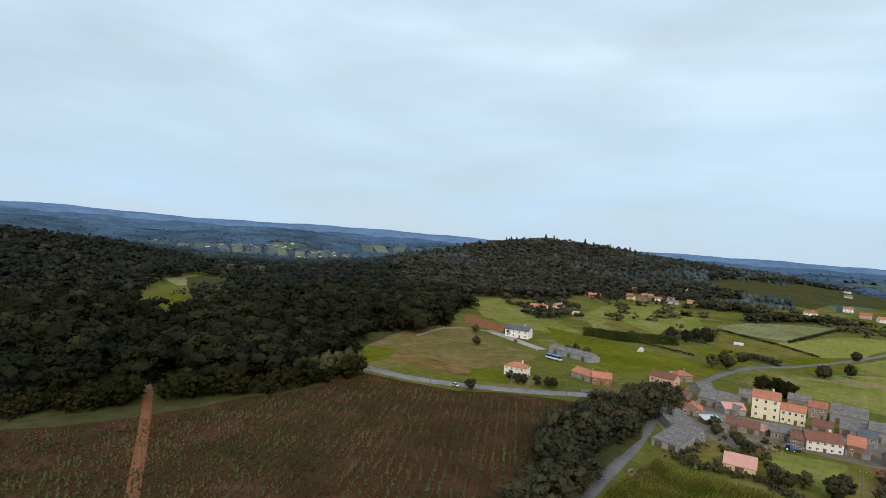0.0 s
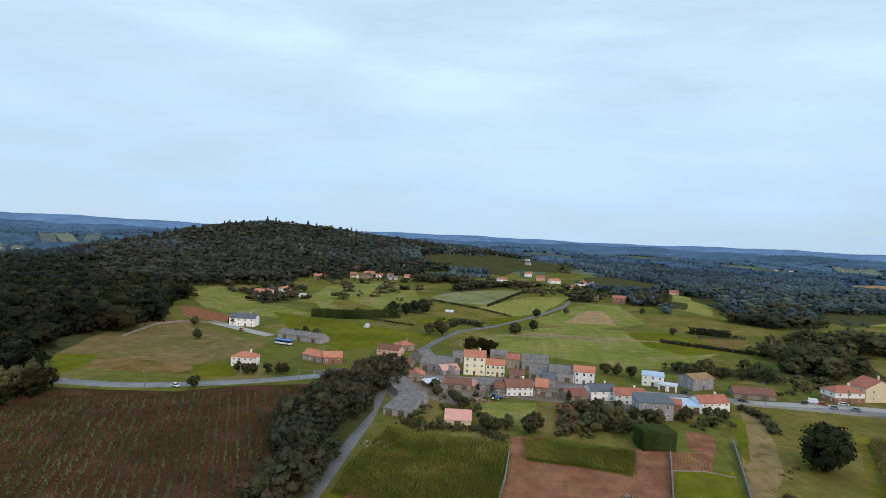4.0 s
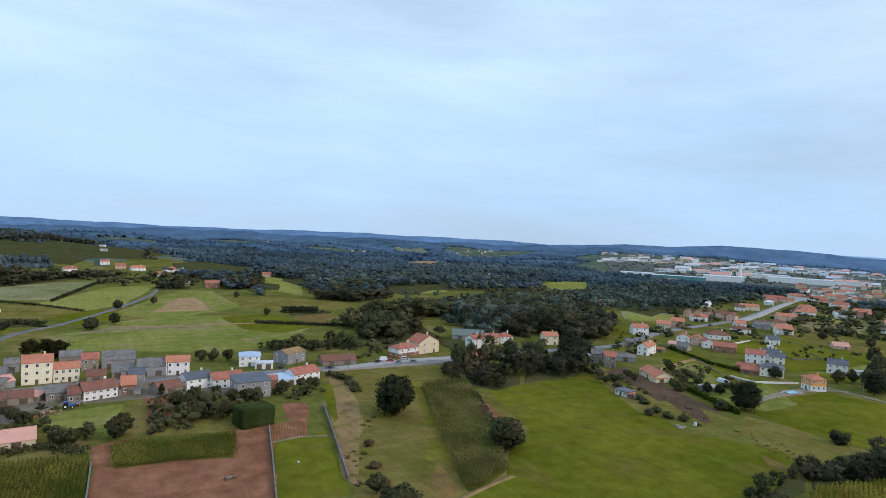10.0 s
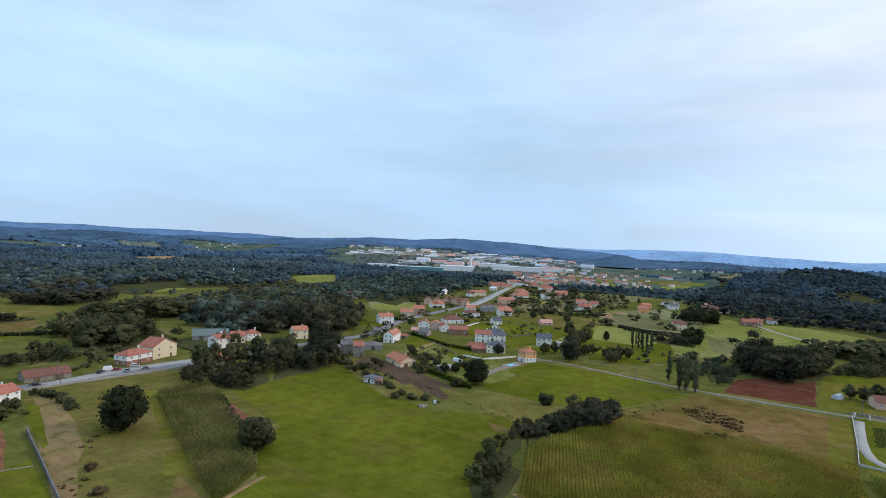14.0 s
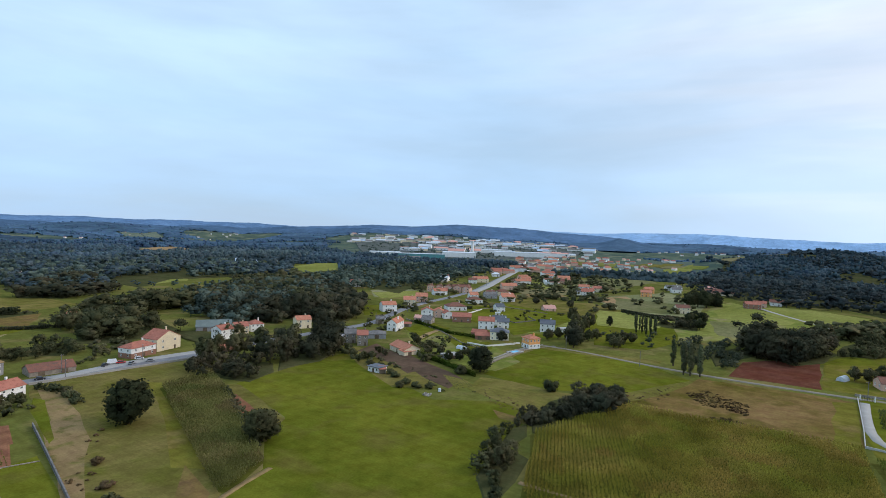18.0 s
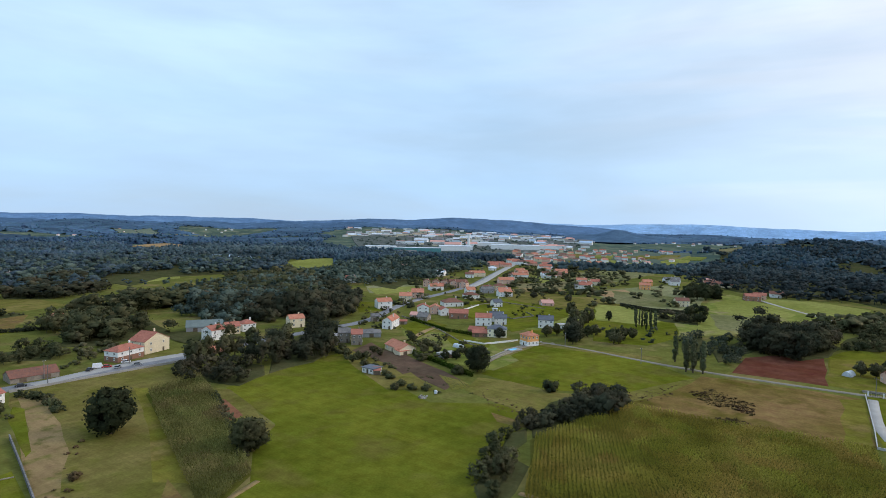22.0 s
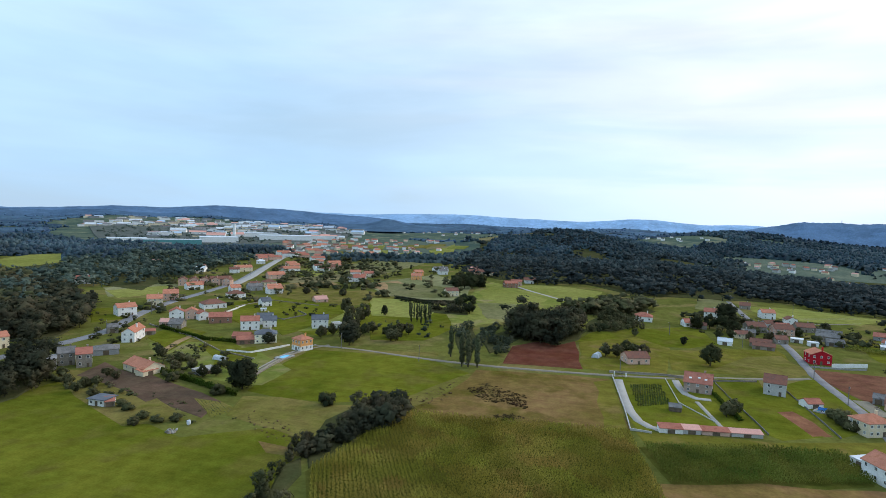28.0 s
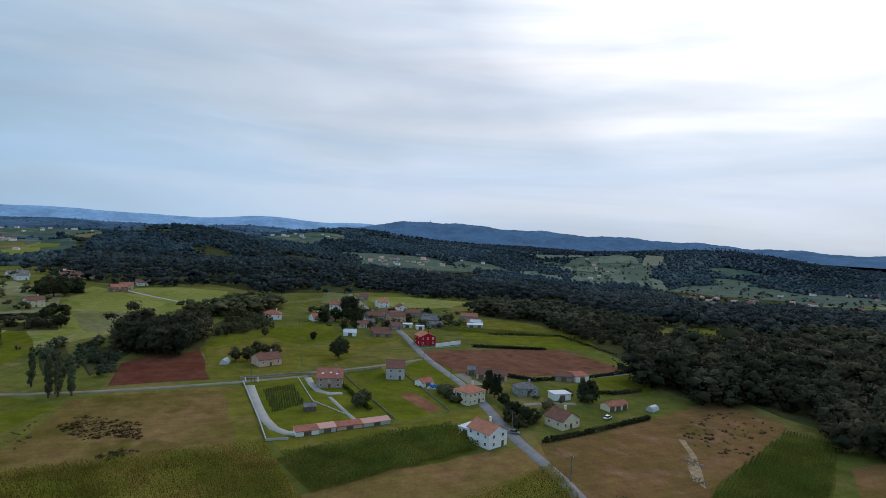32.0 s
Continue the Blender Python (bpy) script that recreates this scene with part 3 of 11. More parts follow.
def field(name, mat, pts, label, category="field", lift=0.0):
    """A stretch of ground with one use, laid over the land."""
    bm = bmesh.new()
    f = bm.faces.new([bm.verts.new((x, y, 0)) for x, y in pts])
    f.normal_update()
    if f.normal.z < 0:
        f.normal_flip()
    bmesh.ops.triangulate(bm, faces=bm.faces[:])
    for _ in range(6):
        long = [e for e in bm.edges if e.calc_length() > 28]
        if not long:
            break
        bmesh.ops.subdivide_edges(bm, edges=long, cuts=1)
        bmesh.ops.triangulate(bm, faces=[f for f in bm.faces if len(f.verts) > 3])
    LAYER[0] += 1
    if name in ("far_meadow", "heath_clearing", "clearing", "far_glade", "far_clearing", "far_field", "strip_fields", "hill_pasture"):
        CLEAR.append((pts, category != "glade"))
    for v in bm.verts:
        d = v.co.length
        v.co.x += math.sin(v.co.y * 0.21 + v.co.x * 0.13)
        v.co.y += math.sin(v.co.x * 0.17 - v.co.y * 0.11)
        v.co.z = ground_z(v.co.x, v.co.y) + lay(d) + 0.0016 * LAYER[0] + lift
    # the border slopes down into the land
    away = {}
    border = [e for e in bm.edges if e.is_boundary]
    for e in border:
        a, b = e.verts
        n = Vector((b.co.y - a.co.y, a.co.x - b.co.x, 0))
        if n.length < 1e-6:
            continue
        n.normalize()
        if n.dot((a.co + b.co) / 2 - e.link_faces[0].calc_center_median()) < 0:
            n = -n
        away[a] = away.get(a, Vector()) + n
        away[b] = away.get(b, Vector()) + n
    outer = {v: bm.verts.new(v.co + (n.normalized() if n.length > 1e-6 else n) * 0.9 - Vector((0, 0, lay(v.co.length) + 0.0016 * LAYER[0] + lift + 0.02))) for v, n in away.items()}
    for e in border:
        a, b = e.verts
        if a in outer and b in outer:
            bm.faces.new((a, b, outer[b], outer[a]))
    bmesh.ops.recalc_face_normals(bm, faces=bm.faces[:])
    for f in bm.faces:
        if f.normal.z < 0:
            f.normal_flip()
    return tagged(part(name, bm, mat), label, category, kind="structure")


def ribbon(name, mat, pts, width, label, category="road", lift=0.25, step=12.0):
    """A road or path of even width along a line, with thickness at its sides."""
    line = []
    for (ax, ay), (bx, by) in zip(pts, pts[1:]):
        n = max(1, int(math.hypot(bx - ax, by - ay) / step))
        line += [(ax + (bx - ax) * i / n, ay + (by - ay) * i / n) for i in range(n)]
    line.append(pts[-1])
    for _ in range(2):
        line = [line[0]] + [((a[0] + 2 * b[0] + c[0]) / 4, (a[1] + 2 * b[1] + c[1]) / 4) for a, b, c in zip(line, line[1:], line[2:])] + [line[-1]]
    v, f = [], []
    for i, (x, y) in enumerate(line):
        ax, ay = line[max(0, i - 1)]
        bx, by = line[min(len(line) - 1, i + 1)]
        n = Vector((ay - by, bx - ax, 0)).normalized() * width / 2
        z = ground_z(x, y) + lay(math.hypot(x, y)) + 0.2 + lift * 0.3
        v += [(x + n.x * 1.15, y + n.y * 1.15, z - 0.35), (x + n.x, y + n.y, z), (x - n.x, y - n.y, z), (x - n.x * 1.15, y - n.y * 1.15, z - 0.35)]
        if i:
            for k in range(3):
                f.append((4 * i - 4 + k, 4 * i - 3 + k, 4 * i + 1 + k, 4 * i + k))
    return tagged(part(name, raw_mesh(name, np.array(v), np.array(f)[:, ::-1], mat), None), label, category, kind="structure")


# ---- foliage ----
OCTA = (np.array([(1, 0, 0), (-1, 0, 0), (0, 1, 0), (0, -1, 0), (0, 0, 1), (0, 0, -1)], float),
        np.array([(0, 2, 4), (2, 1, 4), (1, 3, 4), (3, 0, 4), (2, 0, 5), (1, 2, 5), (3, 1, 5), (0, 3, 5)]))


def icosa():
    bm = bmesh.new()
    bmesh.ops.create_icosphere(bm, subdivisions=1, radius=1)
    v = np.array([p.co[:] for p in bm.verts])
    f = np.array([[p.index for p in q.verts] for q in bm.faces])
    bm.free()
    return v, f


ICOSA = icosa()


def clumps(centres, radii, form, r, flat=0.75, ragged=0.35):
    """Ragged leafy lumps: one island of faces for each."""
    v, f = form
    n = len(centres)
    q = r.normal(size=(n, 4))
    q /= np.linalg.norm(q, axis=1)[:, None]
    w, x, y, z = q.T
    turn = np.stack([1 - 2 * (y * y + z * z), 2 * (x * y - w * z), 2 * (x * z + w * y), 2 * (x * y + w * z), 1 - 2 * (x * x + z * z), 2 * (y * z - w * x),
                     2 * (x * z - w * y), 2 * (y * z + w * x), 1 - 2 * (x * x + y * y)], -1).reshape(n, 3, 3)
    shape = np.einsum("nij,nkj->nki", turn, v[None] * (1 + ragged * r.uniform(-1, 1, (n, len(v), 1)))) * radii[:, None, None] * np.array([1, 1, flat])
    return (shape + centres[:, None]).reshape(-1, 3), (f[None] + (np.arange(n) * len(v))[:, None, None]).reshape(-1, 3)


def leaves(lobes, size, n, r, leaf, spread=0.55):
    """Small leafy sprays on the skin of a crown's lobes, tilted at random; every spray is an island of two faces."""
    k = r.integers(0, len(lobes), n)
    u = r.normal(size=(n, 3)) + (0, 0, 0.25)
    u /= np.linalg.norm(u, axis=1)[:, None]
    at = lobes[k] + u * size[k][:, None] * r.uniform(0.72, 1.18, (n, 1)) * (1, 1, 0.85)
    w = u + r.normal(size=(n, 3)) * spread
    w /= np.linalg.norm(w, axis=1)[:, None] * np.where((w * u).sum(1) < 0, -1.0, 1.0)[:, None]
    a = np.cross(w, r.normal(size=(n, 3)))
    a /= np.linalg.norm(a, axis=1)[:, None] + 1e-9
    b = np.cross(w, a)
    q = leaf * r.uniform(0.6, 1.4, (n, 1))
    v = np.stack([at + a * q, at + b * q * 0.7, at - a * q * r.uniform(0.5, 1.1, (n, 1)), at - b * q * 0.7], 1).reshape(-1, 3)
    j = np.arange(n)[:, None] * 4
    return v, np.concatenate([j + (0, 1, 2), j + (0, 2, 3)]), np.repeat(u, 4, axis=0)


def unit(v):
    return v / (np.linalg.norm(v, axis=1)[:, None] + 1e-9)


def leafy(kind, lobes, sprays, r, leaf, form=None, spread=0.55, fill=0.80):
    """A whole crown, one metre high: lobes that fill it, and leafy sprays over them."""
    c, size = crown_spots(kind, lobes, r)
    size = size * {"pine": 1.2, "poplar": 1.2}.get(kind, 1.45 * min(1.6, max(1.0, (36 / lobes) ** 0.4)))
    v, f = clumps(c, size * fill, form or OCTA, r, 0.9, 0.28)
    lv, lf, ln = leaves(c, size, sprays, r, leaf, spread)
    each = len(v) // len(c)
    n = np.concatenate([unit(v - np.repeat(c, each, axis=0)), ln])
    v = np.concatenate([v, lv])
    # the whole crown bulges as well as each of its lobes
    mid, wide = np.array([0, 0, c[:, 2].mean()]), c.std(axis=0) + 0.05
    n = unit(unit((v - mid) / wide) * 0.55 + n * 0.45 + (0, 0, 0.15))
    return v, np.concatenate([f, lf + each * len(c)]), n


def crown_spots(kind, n, r):
    """Where the lumps of a crown one metre high stand, and their size."""
    u = r.normal(size=(n, 3))
    u /= np.linalg.norm(u, axis=1)[:, None]
    rad = r.uniform(0.45, 1, (n, 1)) ** 0.5
    if kind == "oak":
        c = u * rad * (0.36, 0.36, 0.38) + (0, 0, 0.56)
        c[:, :2] *= 1 + 0.25 * np.sin(3 * np.arctan2(u[:, 1], u[:, 0]) + 1)[:, None]
        size = r.uniform(0.06, 0.12, n)
    elif kind == "pine":
        h = r.uniform(0, 1, n) ** 0.8
        a = r.uniform(0, 6.28, n)
        w = (1 - h) ** 0.75 * 0.20 * r.uniform(0.5, 1.05, n) + 0.015
        c = np.stack([np.cos(a) * w, np.sin(a) * w, 0.22 + 0.77 * h], -1)
        size = 0.035 + 0.075 * (1 - h) * r.uniform(0.7, 1.2, n)
    elif kind == "poplar":
        h = r.uniform(0, 1, n)
        a = r.uniform(0, 6.28, n)
        w = 0.075 * np.sin(np.pi * (0.12 + 0.85 * h)) * r.uniform(0.4, 1.1, n)
        c = np.stack([np.cos(a) * w, np.sin(a) * w, 0.10 + 0.88 * h], -1)
        size = r.uniform(0.035, 0.07, n)
    elif kind == "tall":
        c = u * rad * (0.25, 0.25, 0.42) + (0, 0, 0.55)
        size = r.uniform(0.07, 0.12, n)
    elif kind == "round":
        c = u * rad * (0.42, 0.42, 0.42) + (0, 0, 0.52)
        c[:, :2] *= 1 + 0.10 * np.sin(4 * np.arctan2(u[:, 1], u[:, 0]) + 1)[:, None]
        size = r.uniform(0.065, 0.115, n)
    else:
        c = u * rad * (0.58, 0.58, 0.42) + (0, 0, 0.46)
        size = r.uniform(0.12, 0.22, n)
    return c, size


def trunk_mesh(kind):
    bm = bmesh.new()
    top = {"oak": 0.55, "pine": 0.8, "poplar": 0.7, "tall": 0.6}.get(kind, 0.4)
    bmesh.ops.create_cone(bm, cap_ends=True, segments=7, radius1=0.030, radius2=0.010, depth=top, matrix=Matrix.Translation((0, 0, top / 2)))
    for k in range(5):
        a, z = k * 1.3, top * (0.5 + 0.09 * k)
        tip = Vector((math.cos(a) * 0.2, math.sin(a) * 0.2, z + 0.16)) if kind in ("oak", "bush") else Vector((math.cos(a) * 0.09, math.sin(a) * 0.09, z + 0.1))
        way = tip - Vector((0, 0, z))
        m = Matrix.Translation(Vector((0, 0, z)) + way / 2) @ way.to_track_quat("Z", "Y").to_matrix().to_4x4()
        bmesh.ops.create_cone(bm, cap_ends=True, segments=5, radius1=0.012, radius2=0.004, depth=way.length, matrix=m)
    me = bpy.data.meshes.new("trunk")
    bm.to_mesh(me)
    bm.free()
    me.materials.append(BARK)
    return me


TREES = {}


def tree(kind, x, y, h, mat, label, wide=1.0, name="tree", group=""):
    """A tree: trunk with limbs, and a crown of many lumps. Alike trees share their meshes, turned and scaled."""
    rec = TREES.setdefault((kind, mat.name), [])
    if len(rec) < 3:
        v, f, n = leafy(kind, {"oak": 40, "round": 90, "poplar": 36, "pine": 44, "tall": 36}.get(kind, 26), {"round": 4200, "oak": 2000}.get(kind, 1100), rng, {"round": 0.030, "poplar": 0.026, "pine": 0.030}.get(kind, 0.038), ICOSA, fill=0.66)
        rec.append((trunk_mesh(kind), raw_mesh("crown", v, f, mat, normals=n)))
    t, c = rec[int(rng.integers(len(rec)))]
    e = thing(name, x, y, rng.uniform(0, 360), None, label, "tree" if "bush" not in name else "bush", group)
    e.matrix_basis = e.matrix_basis @ Matrix.Diagonal((h * wide, h * wide, h, 1))
    part("trunk", t, None, e)
    part("crown", c, None, e)
    return e


STREET = np.array([(490, 351), (570, 371), (760, 448), (1070, 569), (1347, 678), (1796, 855)], float)


def on_street(x, y, w):
    """Whether points lie within w of the street's middle line."""
    hit = np.zeros(len(x), bool)
    for a, b in zip(STREET, STREET[1:]):
        d = b - a
        t = np.clip(((x - a[0]) * d[0] + (y - a[1]) * d[1]) / (d @ d), 0, 1)
        hit |= np.hypot(x - a[0] - t * d[0], y - a[1] - t * d[1]) < w
    return hit


def forest(name, poly, gap, kinds, low, high, n, label, mat, keep=1.0, category="woodland", gaps=0.0, reach=1450.0, in_open=False):
    """A wood: many trees, joined, scattered over a stretch of land, with a floor."""
    xs, ys = [p[0] for p in poly], [p[1] for p in poly]
    gx, gy = np.meshgrid(np.arange(min(xs), max(xs), gap), np.arange(min(ys), max(ys), gap))
    x = gx.ravel() + rng.uniform(-0.5, 0.5, gx.size) * gap
    y = gy.ravel() + rng.uniform(-0.5, 0.5, gx.size) * gap
    wob = min(14.0, gap * 1.3)
    ok = inside(poly, x + wob * np.sin(y / 23 + x / 61) + 0.5 * wob * np.sin(y / 9), y + wob * np.sin(x / 19 + 2) + 0.5 * wob * np.sin(x / 8)) & (rng.random(len(x)) < keep)
    if gaps:
        ok &= np.sin(x / 37 + 2) * np.sin(y / 43 + 1) + 0.5 * np.sin(x / 17 + y / 21) > gaps - 1
    far = np.hypot(x, y)
    ok &= (in_open | ~(is_open(x, y) & (far > 850))) & (~cleared(x, y, 0.0) if keep > 0.6 else True)
    ok &= (far < reach) & ((far < 900) | (rng.random(len(x)) < 0.75))
    ok &= ~on_street(x, y, 9)
    x, y, far = x[ok], y[ok], far[ok] > 500
    z = zs(x, y)
    h = rng.uniform(low, high, len(x)) * (1 + 0.22 * np.sin(x / 29) * np.sin(y / 33)) * np.exp(rng.normal(size=len(x)) * 0.16)
    h = np.where(far, (low + high) / 2 * (h / ((low + high) / 2)) ** 0.6, h)
    for k in (1.04, 1.09, 1.14):
        h[on_street(x * k, y * k, 8)] *= 0.72
    if keep > 0.6:
        # low growth before the clearings
        h[cleared(x, y)] *= 0.40
    if keep > 0.6 and reach < 1451 and max(math.hypot(*p) for p in poly) < 1510:
        mx, my = np.mean(poly, axis=0)
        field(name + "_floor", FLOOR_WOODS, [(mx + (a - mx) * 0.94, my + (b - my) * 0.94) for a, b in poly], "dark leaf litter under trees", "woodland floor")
    V, F, M, at = [], [], [], 0
    pick = rng.integers(0, 6 * len(kinds), len(x))
    near = len(x) < 400 and n > 20
    pick[far] += 6 * len(kinds)
    for k in range(12 * len(kinds)):
        kind = kinds[k % len(kinds)]
        if k < 6 * len(kinds):
            v, f, m3 = leafy(kind, n if near else max(7, n // 2), n * (20 if near else 12), rng, 0.030 if near else 0.044, fill=0.64 if near else 0.70)
        else:
            v, f, m3 = leafy(kind, 6, 18, rng, 0.075)
        b = np.array([(0.02, 0, 0), (-0.02, 0.015, 0), (-0.02, -0.015, 0), (0, 0, 0.5)])
        v, f = np.concatenate([v, b]), np.concatenate([f, np.array([(0, 1, 3), (1, 2, 3), (2, 0, 3)]) + len(v)])
        m3 = np.concatenate([m3, unit(b * (1, 1, 0) + (0.001, 0, 0))])
        m = np.nonzero(pick == k)[0]
        if not len(m):
            continue
        a = rng.uniform(0, 6.28, len(m))
        ca, sa = np.cos(a)[:, None], np.sin(a)[:, None]
        w = h[m][:, None] * rng.uniform(0.9, 1.3, (len(m), 1)) * ((1.0 if near else 1.2) if k < 6 * len(kinds) else 1.45)
        p = np.stack([(v[:, 0] * ca - v[:, 1] * sa) * w + x[m][:, None], (v[:, 0] * sa + v[:, 1] * ca) * w + y[m][:, None], v[:, 2] * h[m][:, None] + z[m][:, None] - 0.2], -1)
        V.append(p.reshape(-1, 3))
        M.append(np.stack([m3[:, 0] * ca - m3[:, 1] * sa, m3[:, 0] * sa + m3[:, 1] * ca, m3[:, 2] + 0 * ca], -1).reshape(-1, 3))
        F.append((f[None] + (np.arange(len(m)) * len(v))[:, None, None]).reshape(-1, 3) + at)
        at += len(m) * len(v)
    ob = part(name, raw_mesh(name, np.concatenate(V), np.concatenate(F), mat, normals=np.concatenate(M)), None)
    return tagged(ob, label, category, kind="stuff")


def hedge(name, pts, h, w, mat, label, category="hedge", n=1.6, ragged=0.35, fine=0.0):
    """A dense line of shrubs along a line, all in one mesh."""
    C, R = [], []
    for (ax, ay), (bx, by) in zip(pts, pts[1:]):
        long = math.hypot(bx - ax, by - ay)
        k = max(2, int(long * n * (2.2 if h < 2.6 and w < 3 else 1.0) * max(1.0, h * w / 3)))
        if fine:
            k = int(long * h * w * (1.6 if h > 3 else 4.5))
        t = rng.random(k)
        off = rng.uniform(-0.5, 0.5, (k, 2)) * w
        x, y = ax + (bx - ax) * t + off[:, 0], ay + (by - ay) * t + off[:, 1]
        z = zs(x, y) + (rng.random(k) * h if fine else rng.random(k) ** 0.7 * h * 0.85) + 0.1
        C.append(np.stack([x, y, z], -1))
        R.append(rng.uniform(0.8, 1.2, k) * fine if fine else rng.uniform(0.22, 0.42, k) * max(0.8, min(h, 3.0)) * 0.8)
    C, R = np.concatenate(C), np.concatenate(R)
    v, f = clumps(C, R, OCTA, rng, 0.9, ragged)
    lv, lf, ln = leaves(C, R, min(9000, len(C) * 7), rng, 0.30 if fine else 0.34)
    n = np.concatenate([unit(v - np.repeat(C, len(OCTA[0]), axis=0)), ln]) + (0, 0, 0.35)
    return tagged(part(name, raw_mesh(name, np.concatenate([v, lv]), np.concatenate([f, lf + len(v)]), mat, normals=unit(n)), None), label, category, kind="stuff" if len(C) > 300 else "")


def clipped_block(x, y, rz, w, d, h, label):
    """A tall hedge cut square: a soft-edged leafy block, covered with short sprays."""
    bm = bmesh.new()
    n = 10
    bmesh.ops.create_grid(bm, x_segments=n, y_segments=n, size=0.5)
    top = bm.faces[:]
    out = bmesh.ops.extrude_face_region(bm, geom=top)
    for v in [q for q in out["geom"] if isinstance(q, bmesh.types.BMVert)]:
        v.co.z += 1.0
    bmesh.ops.subdivide_edges(bm, edges=[e for e in bm.edges if abs(e.verts[0].co.z - e.verts[1].co.z) > 0.5], cuts=6, use_grid_fill=True)
    for v in bm.verts:
        v.co = Vector((v.co.x * w, v.co.y * d, v.co.z * h))
        v.co += noise.noise_vector(v.co * 0.9) * 0.28
    bmesh.ops.triangulate(bm, faces=bm.faces[:])
    bmesh.ops.recalc_face_normals(bm, faces=bm.faces[:])
    P, Q = [], []
    for f in bm.faces:
        for k in range(5):
            a, b = sorted(rng.random(2))
            p = f.verts[0].co * a + f.verts[1].co * (b - a) + f.verts[2].co * (1 - b)
            t = f.normal + Vector(rng.normal(size=3)) * 0.7
            u = t.cross(Vector(rng.normal(size=3))).normalized() * rng.uniform(0.12, 0.3)
            w2 = t.cross(u).normalized() * 0.14
            j = len(P)
            P += [p + u, p + w2, p - u, p - w2]
            Q += [(j, j + 1, j + 2), (j, j + 2, j + 3)]
    bm.verts.ensure_lookup_table()
    body = np.array([v.co[:] for v in bm.verts])
    tri = np.array([[v.index for v in f.verts] for f in bm.faces])
    bm.free()
    me = raw_mesh("clipped_hedge", np.concatenate([body, np.array(P)]), np.concatenate([tri, np.array(Q) + len(body)]), CONIFER)
    return tagged(part("clipped_hedge", me, None, at=pose(x, y, ground_z(x, y) - 0.1, 0, 0, rz)), label, "hedge")


def maize(name, poly, mat, row, gap, turn, label, tall=2.3, category="maize field"):
    """Rows of maize: every plant is a stalk with arching leaves, all plants of a field joined."""
    x0, y0 = np.mean(poly, axis=0)
    c, s = math.cos(radians(turn)), math.sin(radians(turn))
    reach = max(math.hypot(x - x0, y - y0) for x, y in poly)
    u, v = np.meshgrid(np.arange(-reach, reach, gap), np.arange(-reach, reach, row))
    u, v = u.ravel() + rng.uniform(-0.3, 0.3, u.size) * gap, v.ravel() + rng.uniform(-0.14, 0.14, u.size) * row
    x, y = x0 + u * c - v * s, y0 + u * s + v * c
    ok = inside(poly, x, y) & (rng.random(len(x)) < 0.96)
    x, y = x[ok], y[ok]
    n = len(x)
    z = zs(x, y) + 0.2
    h = tall * rng.uniform(0.8, 1.1, n) * (1 + 0.10 * np.sin(x / 9) * np.sin(y / 11))
    a0 = rng.uniform(0, 6.28, n)
    V, F = [], []
    for k in range(5):
        a = a0 + k * 2.4
        low, out = (0.22 + 0.14 * k), 0.62 * row * (1.15 - 0.1 * k)
        dx, dy = np.cos(a), np.sin(a)
        base = np.stack([x, y, z + h * low * 0.8], -1)
        mid = np.stack([x + dx * out * 0.6 - dy * 0.2, y + dy * out * 0.6 + dx * 0.2, z + h * (low + 0.24)], -1)
        mid2 = np.stack([x + dx * out * 0.6 + dy * 0.2, y + dy * out * 0.6 - dx * 0.2, z + h * (low + 0.24)], -1)
        tip = np.stack([x + dx * out, y + dy * out, z + h * (low + 0.12)], -1)
        V.append(np.stack([base, mid, mid2, tip], 1))
    V = np.stack(V, 1).reshape(-1, 3)
    i = np.arange(n * 5) * 4
    F = np.concatenate([np.stack([i, i + 2, i + 1], -1), np.stack([i + 1, i + 2, i + 3], -1)])
    return tagged(part(name, raw_mesh(name, V, F, mat), None), label, category, kind="stuff")


def saplings(name, poly, row, gap, turn, low, high, mat, label, category="plantation", keep=0.8, lumps=5):
    x0, y0 = np.mean(poly, axis=0)
    c, s = math.cos(radians(turn)), math.sin(radians(turn))
    reach = max(math.hypot(x - x0, y - y0) for x, y in poly)
    u, v = np.meshgrid(np.arange(-reach, reach, gap), np.arange(-reach, reach, row))
    u, v = u.ravel() + rng.uniform(-0.35, 0.35, u.size) * gap, v.ravel() + rng.uniform(-0.12, 0.12, u.size) * row
    x, y = x0 + u * c - v * s, y0 + u * s + v * c
    ok = inside(poly, x, y) & (rng.random(len(x)) < keep)
    x, y = x[ok], y[ok]
    z, h = zs(x, y), rng.uniform(low, high, len(x))
    C, R = [], []
    for k in range(lumps):
        f = 0.12 + 0.2 * k
        C.append(np.stack([x + rng.uniform(-0.12, 0.12, len(x)) * h, y + rng.uniform(-0.12, 0.12, len(x)) * h, z + h * f], -1))
        R.append(h * (0.24 - 0.035 * k) * (2.1 if lumps < 4 else 1.0))
    v, f = clumps(np.concatenate(C), np.concatenate(R), OCTA, rng, 1.1, 0.4)
    return tagged(part(name, raw_mesh(name, v, f, mat), None), label, category, kind="stuff")


# ---- buildings ----
SHARED = {}


